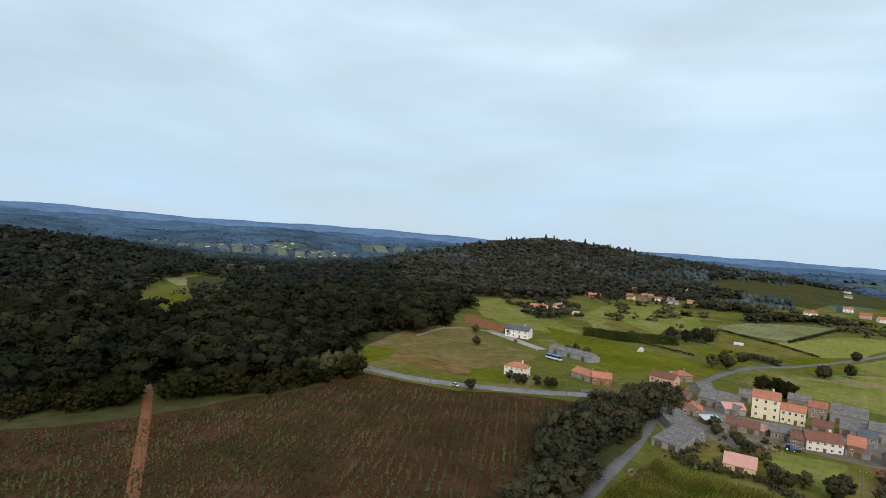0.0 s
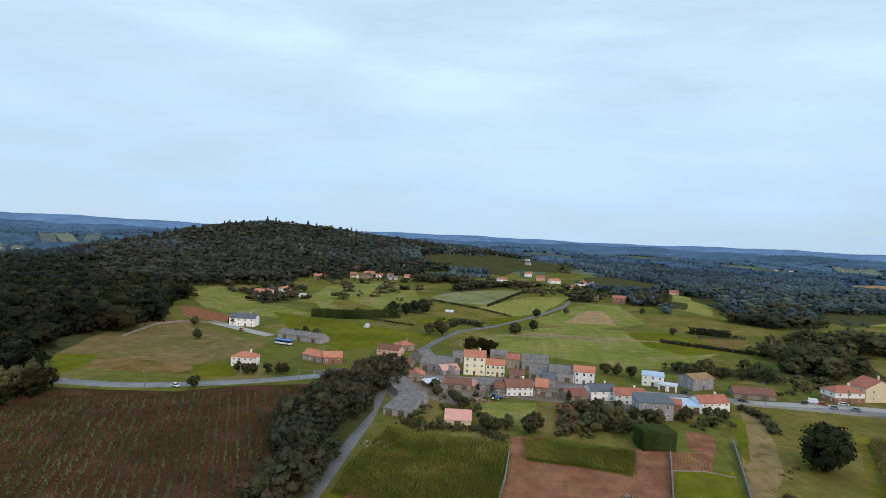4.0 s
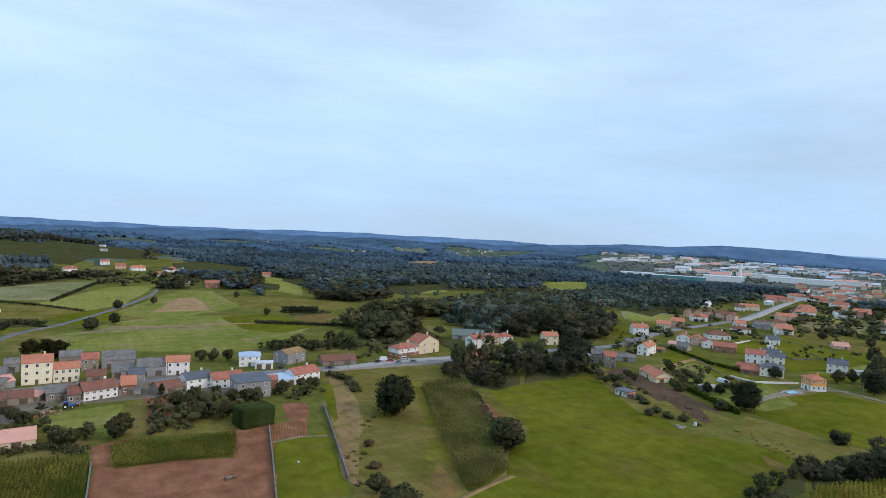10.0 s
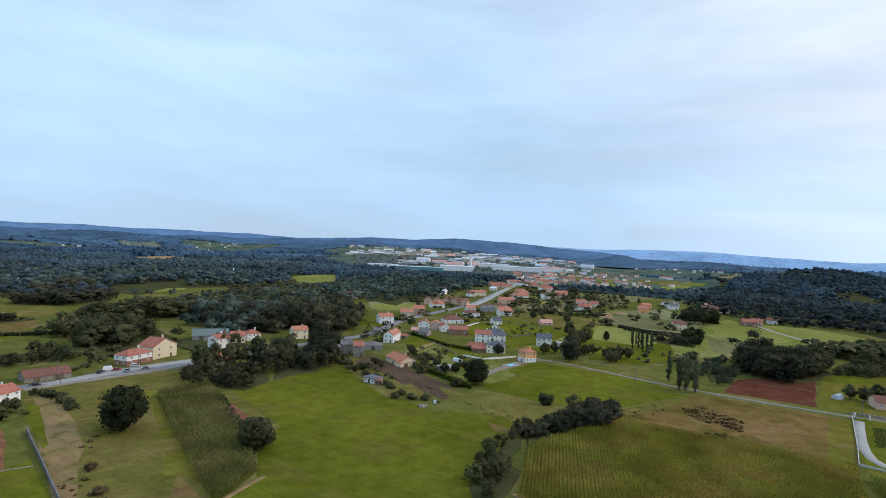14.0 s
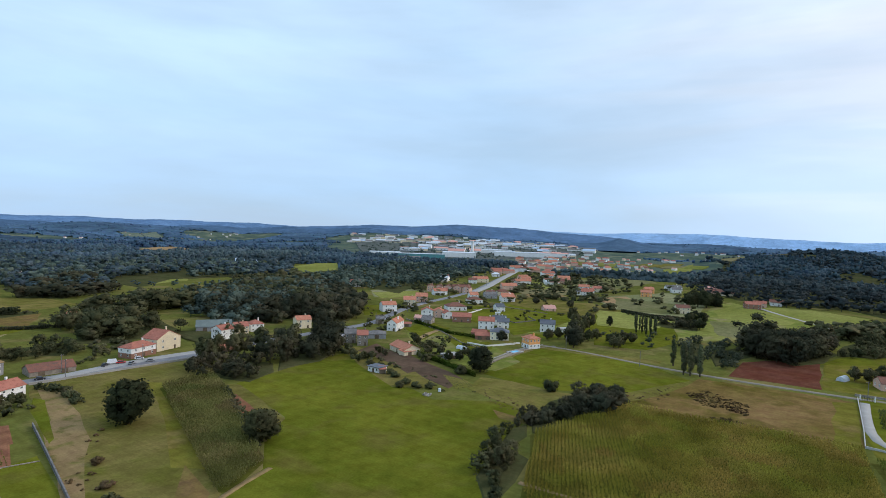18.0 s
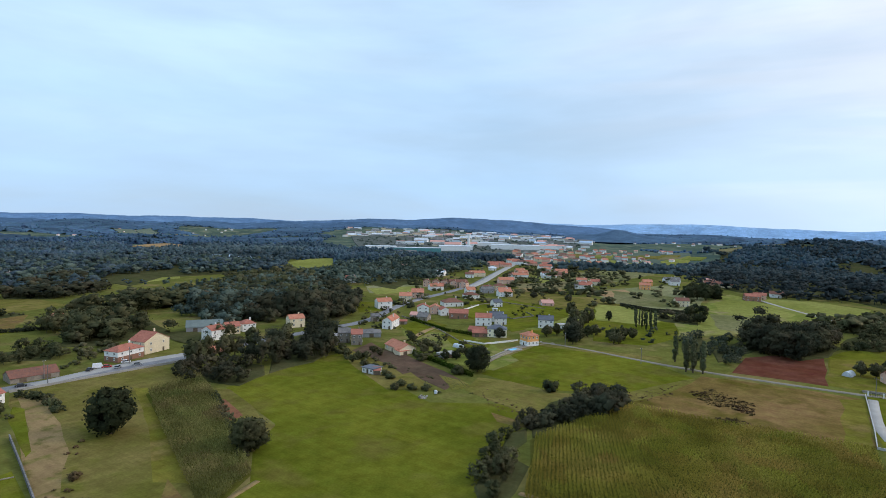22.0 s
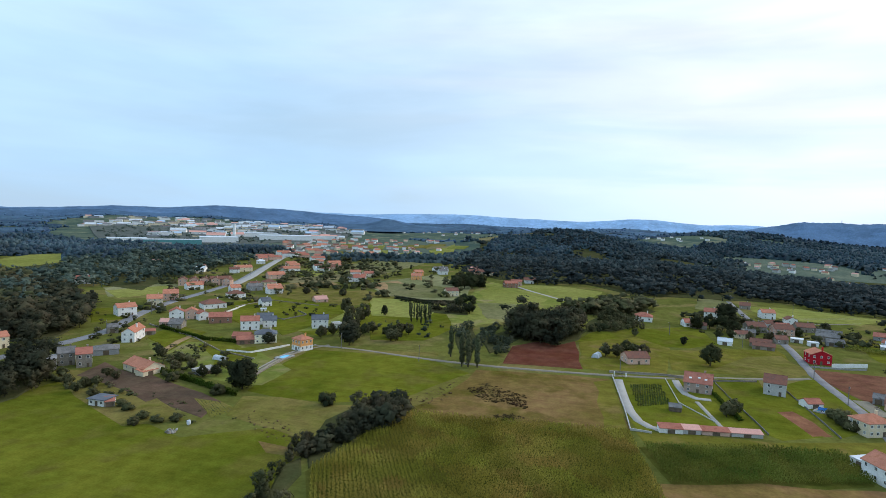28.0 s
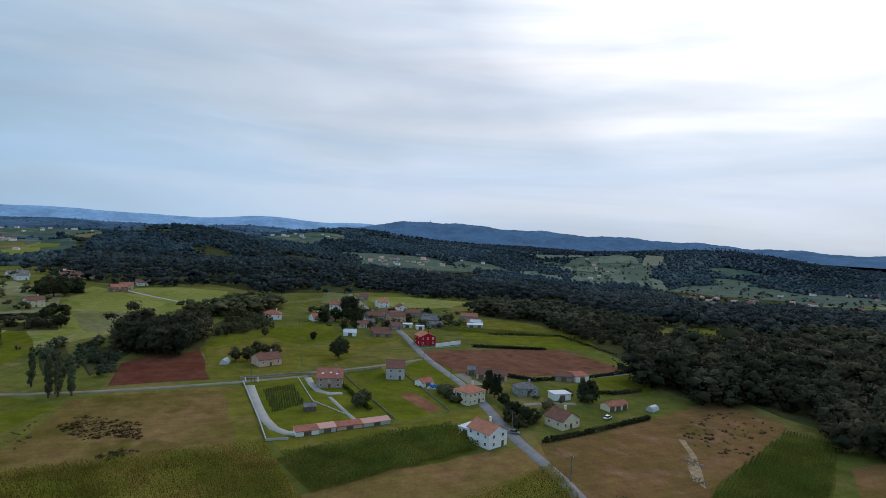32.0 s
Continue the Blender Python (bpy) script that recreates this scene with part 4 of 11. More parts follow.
def window_meshes(w, h):
    key = ("window", round(w, 1), round(h, 1))
    if key not in SHARED:
        w, h = key[1:]
        bm = bmesh.new()
        t = 0.12
        for a, b, c, d in ((-w / 2, 0, -w / 2 + t, h), (w / 2 - t, 0, w / 2, h), (-w / 2 + t, 0, w / 2 - t, t), (-w / 2 + t, h - t, w / 2 - t, h), (-0.04, t, 0.04, h - t)):
            box(bm, a, -0.07, b, c, 0.03, d)
        frame_me = bpy.data.meshes.new("window_frame")
        bm.to_mesh(frame_me)
        bm.free()
        frame_me.materials.append(FRAME)
        bm = box(bmesh.new(), -w / 2 + t, -0.03, t, w / 2 - t, 0.02, h - t)
        pane = bpy.data.meshes.new("pane")
        bm.to_mesh(pane)
        bm.free()
        pane.materials.append(GLASS)
        SHARED[key] = (frame_me, pane)
    return SHARED[key]


def window(parent, x, y, z, rz, w=1.1, h=1.3):
    f, p = window_meshes(w, h)
    ob = part("window", f, None, parent, at=pose(x, y, z, 0, 0, rz))
    part("pane", p, None, ob)
    return ob


def slab(bm, a, b, c, d, thick):
    """A roof slope: a quad and its underside."""
    up = [bm.verts.new(p) for p in (a, b, c, d)]
    dn = [bm.verts.new((p[0], p[1], p[2] - thick)) for p in (a, b, c, d)]
    bm.faces.new(up)
    bm.faces.new(dn[::-1])
    for i in range(4):
        j = (i + 1) % 4
        bm.faces.new((up[j], up[i], dn[i], dn[j]))


def roof_parts(e, kind, w, d, h, rise, over, mat, along, tile="roof"):
    hx, hy = w / 2 + over, d / 2 + over
    T, drop = 0.18, rise * over / (d / 2 if along == "x" else w / 2)
    lo, hi = h - drop + T, h + rise + T
    if kind == "gable":
        for s in (-1, 1):
            bm = bmesh.new()
            if along == "x":
                q = [(-hx, s * hy, lo), (hx, s * hy, lo), (hx, 0, hi), (-hx, 0, hi)]
            else:
                q = [(s * hx, hy, lo), (s * hx, -hy, lo), (0, -hy, hi), (0, hy, hi)]
            slab(bm, *(q if s < 0 or along != "x" else q[::-1]), T)
            bmesh.ops.recalc_face_normals(bm, faces=bm.faces[:])
            part(tile, bm, mat, e)
        bm = bmesh.new()
        if along == "x":
            box(bm, -hx, -0.14, hi - 0.06, hx, 0.14, hi + 0.08)
        else:
            box(bm, -0.14, -hy, hi - 0.06, 0.14, hy, hi + 0.08)
        part("ridge", bm, mat, e)
    elif kind == "hip":
        run = max(0.4, abs(w - d) / 2)
        a, b = ((-run, 0), (run, 0)) if w >= d else ((0, -run), (0, run))
        quads = [[(-hx, -hy), (hx, -hy), b, a], [(hx, hy), (-hx, hy), a, b]] if w >= d else [[(hx, -hy), (hx, hy), b, a], [(-hx, hy), (-hx, -hy), a, b]]
        tris = [[(hx, -hy), (hx, hy), b], [(-hx, hy), (-hx, -hy), a]] if w >= d else [[(-hx, -hy), (hx, -hy), a], [(hx, hy), (-hx, hy), b]]
        for q in quads + tris:
            bm = bmesh.new()
            top = [bm.verts.new((x, y, h + 0.05 + (rise + T if (x, y) in (a, b) else 0.0))) for x, y in q]
            dn = [bm.verts.new((x * 0.995, y * 0.995, (h - 0.13 if (x, y) not in (a, b) else h + rise))) for x, y in q]
            bm.faces.new(top)
            bm.faces.new(dn[::-1])
            for i in range(len(q)):
                j = (i + 1) % len(q)
                bm.faces.new((top[j], top[i], dn[i], dn[j]))
            bmesh.ops.recalc_face_normals(bm, faces=bm.faces[:])
            part(tile, bm, mat, e)
    elif kind == "shed":
        bm = bmesh.new()
        slab(bm, (-hx, -hy, h + 0.1), (hx, -hy, h + 0.1), (hx, hy, h + rise + 0.1), (-hx, hy, h + rise + 0.1), T)
        bmesh.ops.recalc_face_normals(bm, faces=bm.faces[:])
        part(tile, bm, mat, e)
    else:
        part(tile, box(bmesh.new(), -hx, -hy, h, hx, hy, h + 0.25), mat, e)


def house(x, y, rz, w, d, h, roof, roof_mat, wall_mat, label, name="house", category="house", rows=2, front=3, side=2, along="x", rise=None, over=0.35, chimney=1, base=None, group=""):
    """A house with its walls, roof slopes, chimney, door, and windows row by row. Its front looks along local -y."""
    e = thing(name, x, y, rz, None, label, category, group)
    rise = rise if rise is not None else (d if along == "x" else w) * 0.24
    bm = bmesh.new()
    box(bm, -w / 2, -d / 2, -1.2, w / 2, d / 2, h)
    if roof == "gable":
        for s in (-1, 1):
            if along == "x":
                p = [(s * w / 2, -d / 2, h), (s * w / 2, d / 2, h), (s * w / 2, 0, h + rise)]
            else:
                p = [(-w / 2, s * d / 2, h), (w / 2, s * d / 2, h), (0, s * d / 2, h + rise)]
            inw = 0.25 * s
            q = [(a - inw if along == "x" else a, b if along == "x" else b - inw, c) for a, b, c in p]
            va, vb = [bm.verts.new(t) for t in p], [bm.verts.new(t) for t in q]
            bm.faces.new(va)
            bm.faces.new(vb[::-1])
            for i in range(3):
                bm.faces.new((va[i], va[(i + 1) % 3], vb[(i + 1) % 3], vb[i]))
        bmesh.ops.recalc_face_normals(bm, faces=bm.faces[:])
    elif roof == "shed":
        for v in bm.verts:
            if v.co.z > h - 0.01 and v.co.y > 0:
                v.co.z = h + rise
    part("wall", bm, wall_mat, e)
    if base:
        part("base_storey", box(bmesh.new(), -w / 2 - 0.04, -d / 2 - 0.04, -1.2, w / 2 + 0.04, d / 2 + 0.04, min(2.7, h * 0.5)), base, e)
    roof_parts(e, roof, w, d, h, rise, over, roof_mat, along)
    floor = h / max(1, rows)
    for r in range(rows):
        z = floor * r + floor * 0.36
        wh = min(1.4, floor * 0.46)
        for i in range(front):
            px = (i + 0.5) / front * w - w / 2
            if r == 0 and i == front // 2:
                part("door", box(bmesh.new(), px - 0.55, -d / 2 - 0.12, 0, px + 0.55, -d / 2 + 0.02, min(2.1, floor * 0.82)), WOODP, e, "dark timber door")
                continue
            window(e, px, -d / 2 - 0.05, z, 0, 1.1, wh)
        for i in range(side):
            py = (i + 0.5) / side * d - d / 2
            window(e, -w / 2 - 0.05, py, z, -90, 1.0, wh)
            window(e, w / 2 + 0.05, py, z, 90, 1.0, wh)
    for i in range(chimney):
        cx = w * (0.22 - 0.5 * i)
        ch = box(bmesh.new(), cx - 0.35, 0.2, h + rise * 0.55, cx + 0.35, 0.9, h + rise + 1.0)
        box(ch, cx - 0.45, 0.1, h + rise + 1.0, cx + 0.45, 1.0, h + rise + 1.15)
        part("chimney", ch, wall_mat, e)
    return e


def barn(x, y, rz, w, d, h, roof, roof_mat, wall_mat, label, name="barn", category="barn", along="x", rise=None, doors=1, group=""):
    e = house(x, y, rz, w, d, h, roof, roof_mat, wall_mat, label, name, category, 1, 0, 0, along, rise, 0.25, 0, None, group)
    for i in range(doors):
        px = (i + 0.5) / doors * w - w / 2
        part("barn_door", box(bmesh.new(), px - 1.3, -d / 2 - 0.1, 0, px + 1.3, -d / 2 + 0.02, min(2.6, h * 0.85)), WOODP, e)
    return e


def wall_run(name, pts, h, t, mat, label, category="wall"):
    """A low wall or fence along a line."""
    e = thing(name, *pts[0], 0, 0, label, category)
    e.matrix_basis = Matrix()
    for (ax, ay), (bx, by) in zip(pts, pts[1:]):
        long = math.hypot(bx - ax, by - ay)
        n = max(1, int(long / 14))
        for i in range(n):
            px, py = ax + (bx - ax) * (i + 0.5) / n, ay + (by - ay) * (i + 0.5) / n
            bm = box(bmesh.new(), -long / n / 2, -t / 2, -0.6, long / n / 2, t / 2, h)
            box(bm, -long / n / 2, -t / 2 - 0.05, h, long / n / 2, t / 2 + 0.05, h + 0.08)
            part("wall_panel", bm, mat, e, at=pose(px, py, ground_z(px, py), 0, 0, math.degrees(math.atan2(by - ay, bx - ax))))
    return e


# ---- small things ----
PAINTS = {"white": (0.75, 0.75, 0.75), "red": (0.45, 0.03, 0.03), "blue": (0.04, 0.13, 0.42), "grey": (0.25, 0.26, 0.27), "dark": (0.03, 0.03, 0.035), "brightblue": (0.03, 0.22, 0.65)}


def paint(colour):
    c = PAINTS[colour]
    return material("%s_paint" % colour, c, tuple(v * 0.93 for v in c), 1.0, 6.0, rough=0.35, bump=0.02, vary=0.05)


TYRE = material("black_rubber", (0.02, 0.02, 0.02), (0.03, 0.03, 0.03), 3.0, 20.0)


def wheel(e, x, y, r, t=0.22):
    bm = bmesh.new()
    bmesh.ops.create_cone(bm, cap_ends=True, segments=14, radius1=r, radius2=r, depth=t, matrix=Matrix.Rotation(radians(90), 4, "X"))
    w = part("wheel", bm, TYRE, e, at=pose(x, y, r))
    bm = bmesh.new()
    bmesh.ops.create_cone(bm, cap_ends=True, segments=10, radius1=r * 0.55, radius2=r * 0.5, depth=t + 0.03, matrix=Matrix.Rotation(radians(90), 4, "X"))
    part("rim", bm, FRAME, w)


def car(x, y, rz, colour, label, long=4.2, tall=1.45, z=0.28):
    e = thing("car" if tall < 1.8 else "van", x, y, rz, ground_z(x, y) + z, label, "car" if tall < 1.8 else "van")
    m = paint(colour)
    part("body", box(bmesh.new(), -long / 2, -0.85, 0.3, long / 2, 0.85, 0.85, 0.12), m, e)
    bm = bmesh.new()
    a, b = (-long * 0.36, long * 0.2) if tall < 1.8 else (-long * 0.48, long * 0.34)
    q = [(a, -0.8, 0.85), (b + 0.45, -0.8, 0.85), (b + 0.45, 0.8, 0.85), (a, 0.8, 0.85), (a + 0.35, -0.68, tall), (b - 0.2, -0.68, tall), (b - 0.2, 0.68, tall), (a + 0.35, 0.68, tall)]
    v = [bm.verts.new(p) for p in q]
    for f in ((4, 5, 6, 7), (0, 1, 5, 4), (1, 2, 6, 5), (2, 3, 7, 6), (3, 0, 4, 7)):
        bm.faces.new([v[i] for i in f])
    cabin = part("cabin", bm, GLASS if tall < 1.8 else m, e)
    part("car_roof", box(bmesh.new(), a + 0.33, -0.69, tall - 0.02, b - 0.18, 0.69, tall + 0.05), m, cabin)
    for wx in (-long * 0.31, long * 0.31):
        for wy in (-0.78, 0.78):
            wheel(e, wx, wy, 0.32)
    for wy in (-0.55, 0.55):
        part("headlight", box(bmesh.new(), long / 2 - 0.05, wy - 0.18, 0.55, long / 2 + 0.03, wy + 0.18, 0.72), FRAME, e)
    return e


def bus(x, y, rz, label):
    e = thing("bus", x, y, rz, ground_z(x, y) + 0.3, label, "bus")
    part("lower_body", box(bmesh.new(), -5.5, -1.25, 0.4, 5.5, 1.25, 1.5, 0.1), paint("white"), e)
    part("window_band", box(bmesh.new(), -5.4, -1.22, 1.5, 5.4, 1.22, 2.4), GLASS, e)
    part("bus_roof", box(bmesh.new(), -5.5, -1.25, 2.4, 5.5, 1.25, 3.0, 0.15), paint("brightblue"), e)
    for wx in (-3.4, 3.4):
        for wy in (-1.15, 1.15):
            wheel(e, wx, wy, 0.5, 0.3)


def tractor(x, y, rz, colour, label):
    e = thing("tractor", x, y, rz, ground_z(x, y) + 0.2, label, "tractor")
    part("bonnet", box(bmesh.new(), 0.1, -0.45, 0.8, 2.0, 0.45, 1.5, 0.08), paint(colour), e)
    part("cab", box(bmesh.new(), -1.2, -0.7, 0.9, 0.1, 0.7, 2.4), GLASS, e)
    part("cab_roof", box(bmesh.new(), -1.3, -0.8, 2.4, 0.2, 0.8, 2.55), paint(colour), e)
    for wx, r in ((-0.8, 0.8), (1.5, 0.5)):
        for wy in (-0.8, 0.8):
            wheel(e, wx, wy, r, 0.4)


def trailer(x, y, rz, colour, label):
    e = thing("farm_trailer", x, y, rz, ground_z(x, y) + 0.2, label, "trailer")
    bm = box(bmesh.new(), -2, -1, 0.8, 2, 1, 0.95)
    part("bed", bm, WOODP, e)
    for a in ((-2, -1, 2, -0.92), (-2, 0.92, 2, 1), (-2, -0.92, -1.92, 0.92), (1.92, -0.92, 2, 0.92)):
        part("side_board", box(bmesh.new(), a[0], a[1], 0.95, a[2], a[3], 1.6), paint(colour), e)
    part("drawbar", box(bmesh.new(), 2, -0.06, 0.8, 3.4, 0.06, 0.92), paint("grey"), e)
    for wy in (-0.9, 0.9):
        wheel(e, -0.4, wy, 0.45)


def pole(x, y, h, label="weathered utility pole beside the road", arm=True):
    e = thing("utility_pole", x, y, rng.uniform(0, 90), None, label, "pole", "utility poles")
    if "pole" not in SHARED:
        bm = bmesh.new()
        bmesh.ops.create_cone(bm, cap_ends=True, segments=8, radius1=0.16, radius2=0.10, depth=9, matrix=Matrix.Translation((0, 0, 4.5)))
        a = bpy.data.meshes.new("shaft")
        bm.to_mesh(a)
        bm.free()
        a.materials.append(FIBRE)
        bm = box(bmesh.new(), -0.7, -0.06, 8.3, 0.7, 0.06, 8.45)
        b = bpy.data.meshes.new("crossarm")
        bm.to_mesh(b)
        bm.free()
        b.materials.append(WOODP)
        bm = bmesh.new()
        bmesh.ops.create_cone(bm, cap_ends=True, segments=6, radius1=0.07, radius2=0.04, depth=0.22, matrix=Matrix.Translation((0, 0, 0.11)))
        c = bpy.data.meshes.new("insulator")
        bm.to_mesh(c)
        bm.free()
        c.materials.append(FRAME)
        SHARED["pole"] = (a, b, c)
    a, b, c = SHARED["pole"]
    part("shaft", a, None, e)
    arm_ob = part("crossarm", b, None, e)
    for k in (-0.6, 0.0, 0.6):
        part("insulator", c, None, arm_ob, at=pose(k, 0, 8.45))
    e.matrix_basis = e.matrix_basis @ Matrix.Diagonal((h / 9 * 1.3, h / 9 * 1.3, h / 9, 1))


def polytunnel(x, y, rz, long, w, h, label, mat=None, name="polytunnel"):
    e = thing(name, x, y, rz, None, label, "greenhouse" if name == "polytunnel" else "tank")
    v, f = [], []
    n, seg = 12, max(2, int(long / 2))
    for i in range(seg + 1):
        for k in range(n + 1):
            a = math.pi * k / n
            v.append((-long / 2 + long * i / seg, math.cos(a) * w / 2, math.sin(a) * h + 0.03 * (i % 2)))
    for i in range(seg):
        for k in range(n):
            p = i * (n + 1) + k
            f.append((p, p + n + 1, p + n + 2, p + 1))
    part("cover", raw_mesh("cover", np.array(v), np.array(f)[:, ::-1], mat or METALW), None, e)
    for s in (-1, 1):
        bm = bmesh.new()
        ring = [bm.verts.new((s * long / 2, math.cos(math.pi * k / n) * w / 2, math.sin(math.pi * k / n) * h)) for k in range(n + 1)]
        bm.faces.new(ring if s > 0 else ring[::-1])
        part("end_wall", bm, mat or METALW, e)
    for i in range(0, seg + 1, max(1, seg // 4)):
        bm = bmesh.new()
        for k in range(n):
            a0, a1 = math.pi * k / n, math.pi * (k + 1) / n
            p = [(-long / 2 + long * i / seg + dx, math.cos(a) * (w / 2 + 0.05), math.sin(a) * (h + 0.05)) for a, dx in ((a0, -0.06), (a1, -0.06), (a1, 0.06), (a0, 0.06))]
            bm.faces.new([bm.verts.new(q) for q in p])
        part("hoop", bm, FRAME, e)


def pool(x, y, rz, w, d, label):
    e = thing("swimming_pool", x, y, rz, None, label, "pool")
    z = 0.3 + lay(math.hypot(x, y))
    bm = bmesh.new()
    for a in ((-w / 2 - 1, -d / 2 - 1, w / 2 + 1, -d / 2), (-w / 2 - 1, d / 2, w / 2 + 1, d / 2 + 1), (-w / 2 - 1, -d / 2, -w / 2, d / 2), (w / 2, -d / 2, w / 2 + 1, d / 2)):
        box(bm, a[0], a[1], z - 0.3, a[2], a[3], z + 0.25)
    part("surround", bm, CONCRETE, e)
    part("water", box(bmesh.new(), -w / 2, -d / 2, z - 0.2, w / 2, d / 2, z + 0.1), material("pool_water", (0.10, 0.42, 0.62), (0.12, 0.46, 0.66), 0.5, 3.0, rough=0.08, bump=0.05), e)


def heap(name, x, y, r, h, n, mats, label, category="rubble", low=0.25, high=0.7):
    """A pile of loose pieces, each a part of its own."""
    e = thing(name, x, y, 0, None, label, category)
    shared = []
    for m in mats:
        v, f = clumps(np.zeros((1, 3)), np.ones(1), ICOSA, rng, 0.8, 0.3)
        shared.append(raw_mesh("stone", v, f, m))
    for k in range(n):
        a, q = rng.uniform(0, 6.28), rng.random() ** 0.6
        s = rng.uniform(low, high)
        ob = part("stone", shared[k % len(shared)], None, e)
        ob.matrix_basis = pose(math.cos(a) * q * r, math.sin(a) * q * r * 0.7, 0.2 + h * (1 - q) * rng.random(), *rng.uniform(0, 360, 3)) @ Matrix.Diagonal((s * 1.5, s, s * 0.7, 1))


def planks(x, y, rz, n, label):
    e = thing("timber_stack", x, y, rz, None, label, "timber")
    if "plank" not in SHARED:
        bm = box(bmesh.new(), -1.6, -0.12, 0, 1.6, 0.12, 0.08)
        SHARED["plank"] = bpy.data.meshes.new("plank")
        bm.to_mesh(SHARED["plank"])
        bm.free()
        SHARED["plank"].materials.append(TAN)
    for k in range(n):
        part("plank", SHARED["plank"], None, e, at=pose(rng.uniform(-0.3, 0.3), (k % 6) * 0.3 - 0.8, 0.1 + 0.1 * (k // 6), 0, 0, rng.uniform(-12, 12)))


def white_bale(x, y, s, label, name="wrapped_bale"):
    bm = bmesh.new()
    bmesh.ops.create_cone(bm, cap_ends=True, segments=12, radius1=0.6 * s, radius2=0.58 * s, depth=1.2 * s, matrix=Matrix.Translation((0, 0, 0.6 * s + 0.15 + lay(math.hypot(x, y)))))
    bmesh.ops.bevel(bm, geom=bm.edges[:], offset=0.1 * s, segments=2, affect="EDGES")
    ob = tagged(part(name, bm, METALW), label, "bale")
    ob.matrix_basis = pose(x, y, ground_z(x, y), 0, 0, rng.uniform(0, 90))


def cultivator(x, y, rz, label):
    e = thing("cultivator", x, y, rz, ground_z(x, y) + 0.2, label, "farm implement")
    part("frame_beam", box(bmesh.new(), -1.6, -0.08, 0.7, 1.6, 0.08, 0.85), paint("grey"), e)
    part("drawbar", box(bmesh.new(), -0.07, 0.08, 0.7, 0.07, 1.8, 0.82), paint("grey"), e)
    for k in range(7):
        part("tine", box(bmesh.new(), -1.5 + k * 0.5 - 0.04, -0.3, 0.0, -1.5 + k * 0.5 + 0.04, -0.1, 0.75), WOODP, e)
    for wx in (-1.3, 1.3):
        wheel(e, wx, 0.5, 0.4)


def gate(x, y, rz, w, label):
    e = thing("gate", x, y, rz, None, label, "gate")
    for s in (-1, 1):
        part("gate_post", box(bmesh.new(), s * w / 2 - 0.25, -0.25, 0, s * w / 2 + 0.25, 0.25, 2.3), WHITE, e)
    for k in range(9):
        part("bar", box(bmesh.new(), -w / 2 + 0.3 + k * (w - 0.6) / 8 - 0.05, -0.04, 0.2, -w / 2 + 0.3 + k * (w - 0.6) / 8 + 0.05, 0.04, 1.9), paint("dark"), e)
    part("rail", box(bmesh.new(), -w / 2 + 0.25, -0.06, 1.7, w / 2 - 0.25, 0.06, 1.8), paint("dark"), e)

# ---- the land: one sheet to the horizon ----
# land far off: both colours hold the haze of the distance
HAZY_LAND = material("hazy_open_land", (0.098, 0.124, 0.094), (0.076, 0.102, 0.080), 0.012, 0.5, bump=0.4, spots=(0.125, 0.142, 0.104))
WOODS_FAR = material("hazed_woods_and_fields", (0.050, 0.078, 0.066), (0.085, 0.115, 0.082), 0.008, 0.05, bump=0.5, dist=3.0, spots=(0.15, 0.16, 0.11))


def build_ground():
    rings = [0.0]
    step = 14.0
    while rings[-1] < 4880:
        rings.append(rings[-1] + step)
        step = max(14.0, min(60.0, rings[-1] * 0.024))
    seg = 300
    v, f, idx = [(0, 0, ground_z(0, 0))], [], []
    for r in rings[1:]:
        for k in range(seg):
            a = 2 * math.pi * k / seg
            x, y = r * math.sin(a), r * math.cos(a)
            v.append((x, y, ground_z(x, y)))
    for i in range(1, len(rings) - 1):
        for k in range(seg):
            a, b = 1 + (i - 1) * seg + k, 1 + (i - 1) * seg + (k + 1) % seg
            f.append((a, a + seg, b + seg, b))
            az = (k * 360 / seg + 180) % 360 - 180
            edge = 60 * math.sin(k * 0.31) + 40 * math.sin(k * 0.83)
            # outer rings take the land colours with haze painted in
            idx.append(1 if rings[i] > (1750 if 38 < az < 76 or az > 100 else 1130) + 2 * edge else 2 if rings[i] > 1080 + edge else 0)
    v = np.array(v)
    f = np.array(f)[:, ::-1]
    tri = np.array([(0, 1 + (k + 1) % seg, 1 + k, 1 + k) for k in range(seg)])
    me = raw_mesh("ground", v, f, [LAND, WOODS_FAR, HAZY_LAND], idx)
    bm = bmesh.new()
    bm.from_mesh(me)
    bm.verts.ensure_lookup_table()
    for a, b, c, _ in tri:
        bm.faces.new((bm.verts[a], bm.verts[c], bm.verts[b]))
    bmesh.ops.recalc_face_normals(bm, faces=bm.faces[:])
    bm.to_mesh(me)
    bm.free()
    for p in me.polygons:
        p.use_smooth = True
    tagged(part("ground", me, None), "rolling green farmland reaching wooded horizon", "ground", kind="structure")


build_ground()


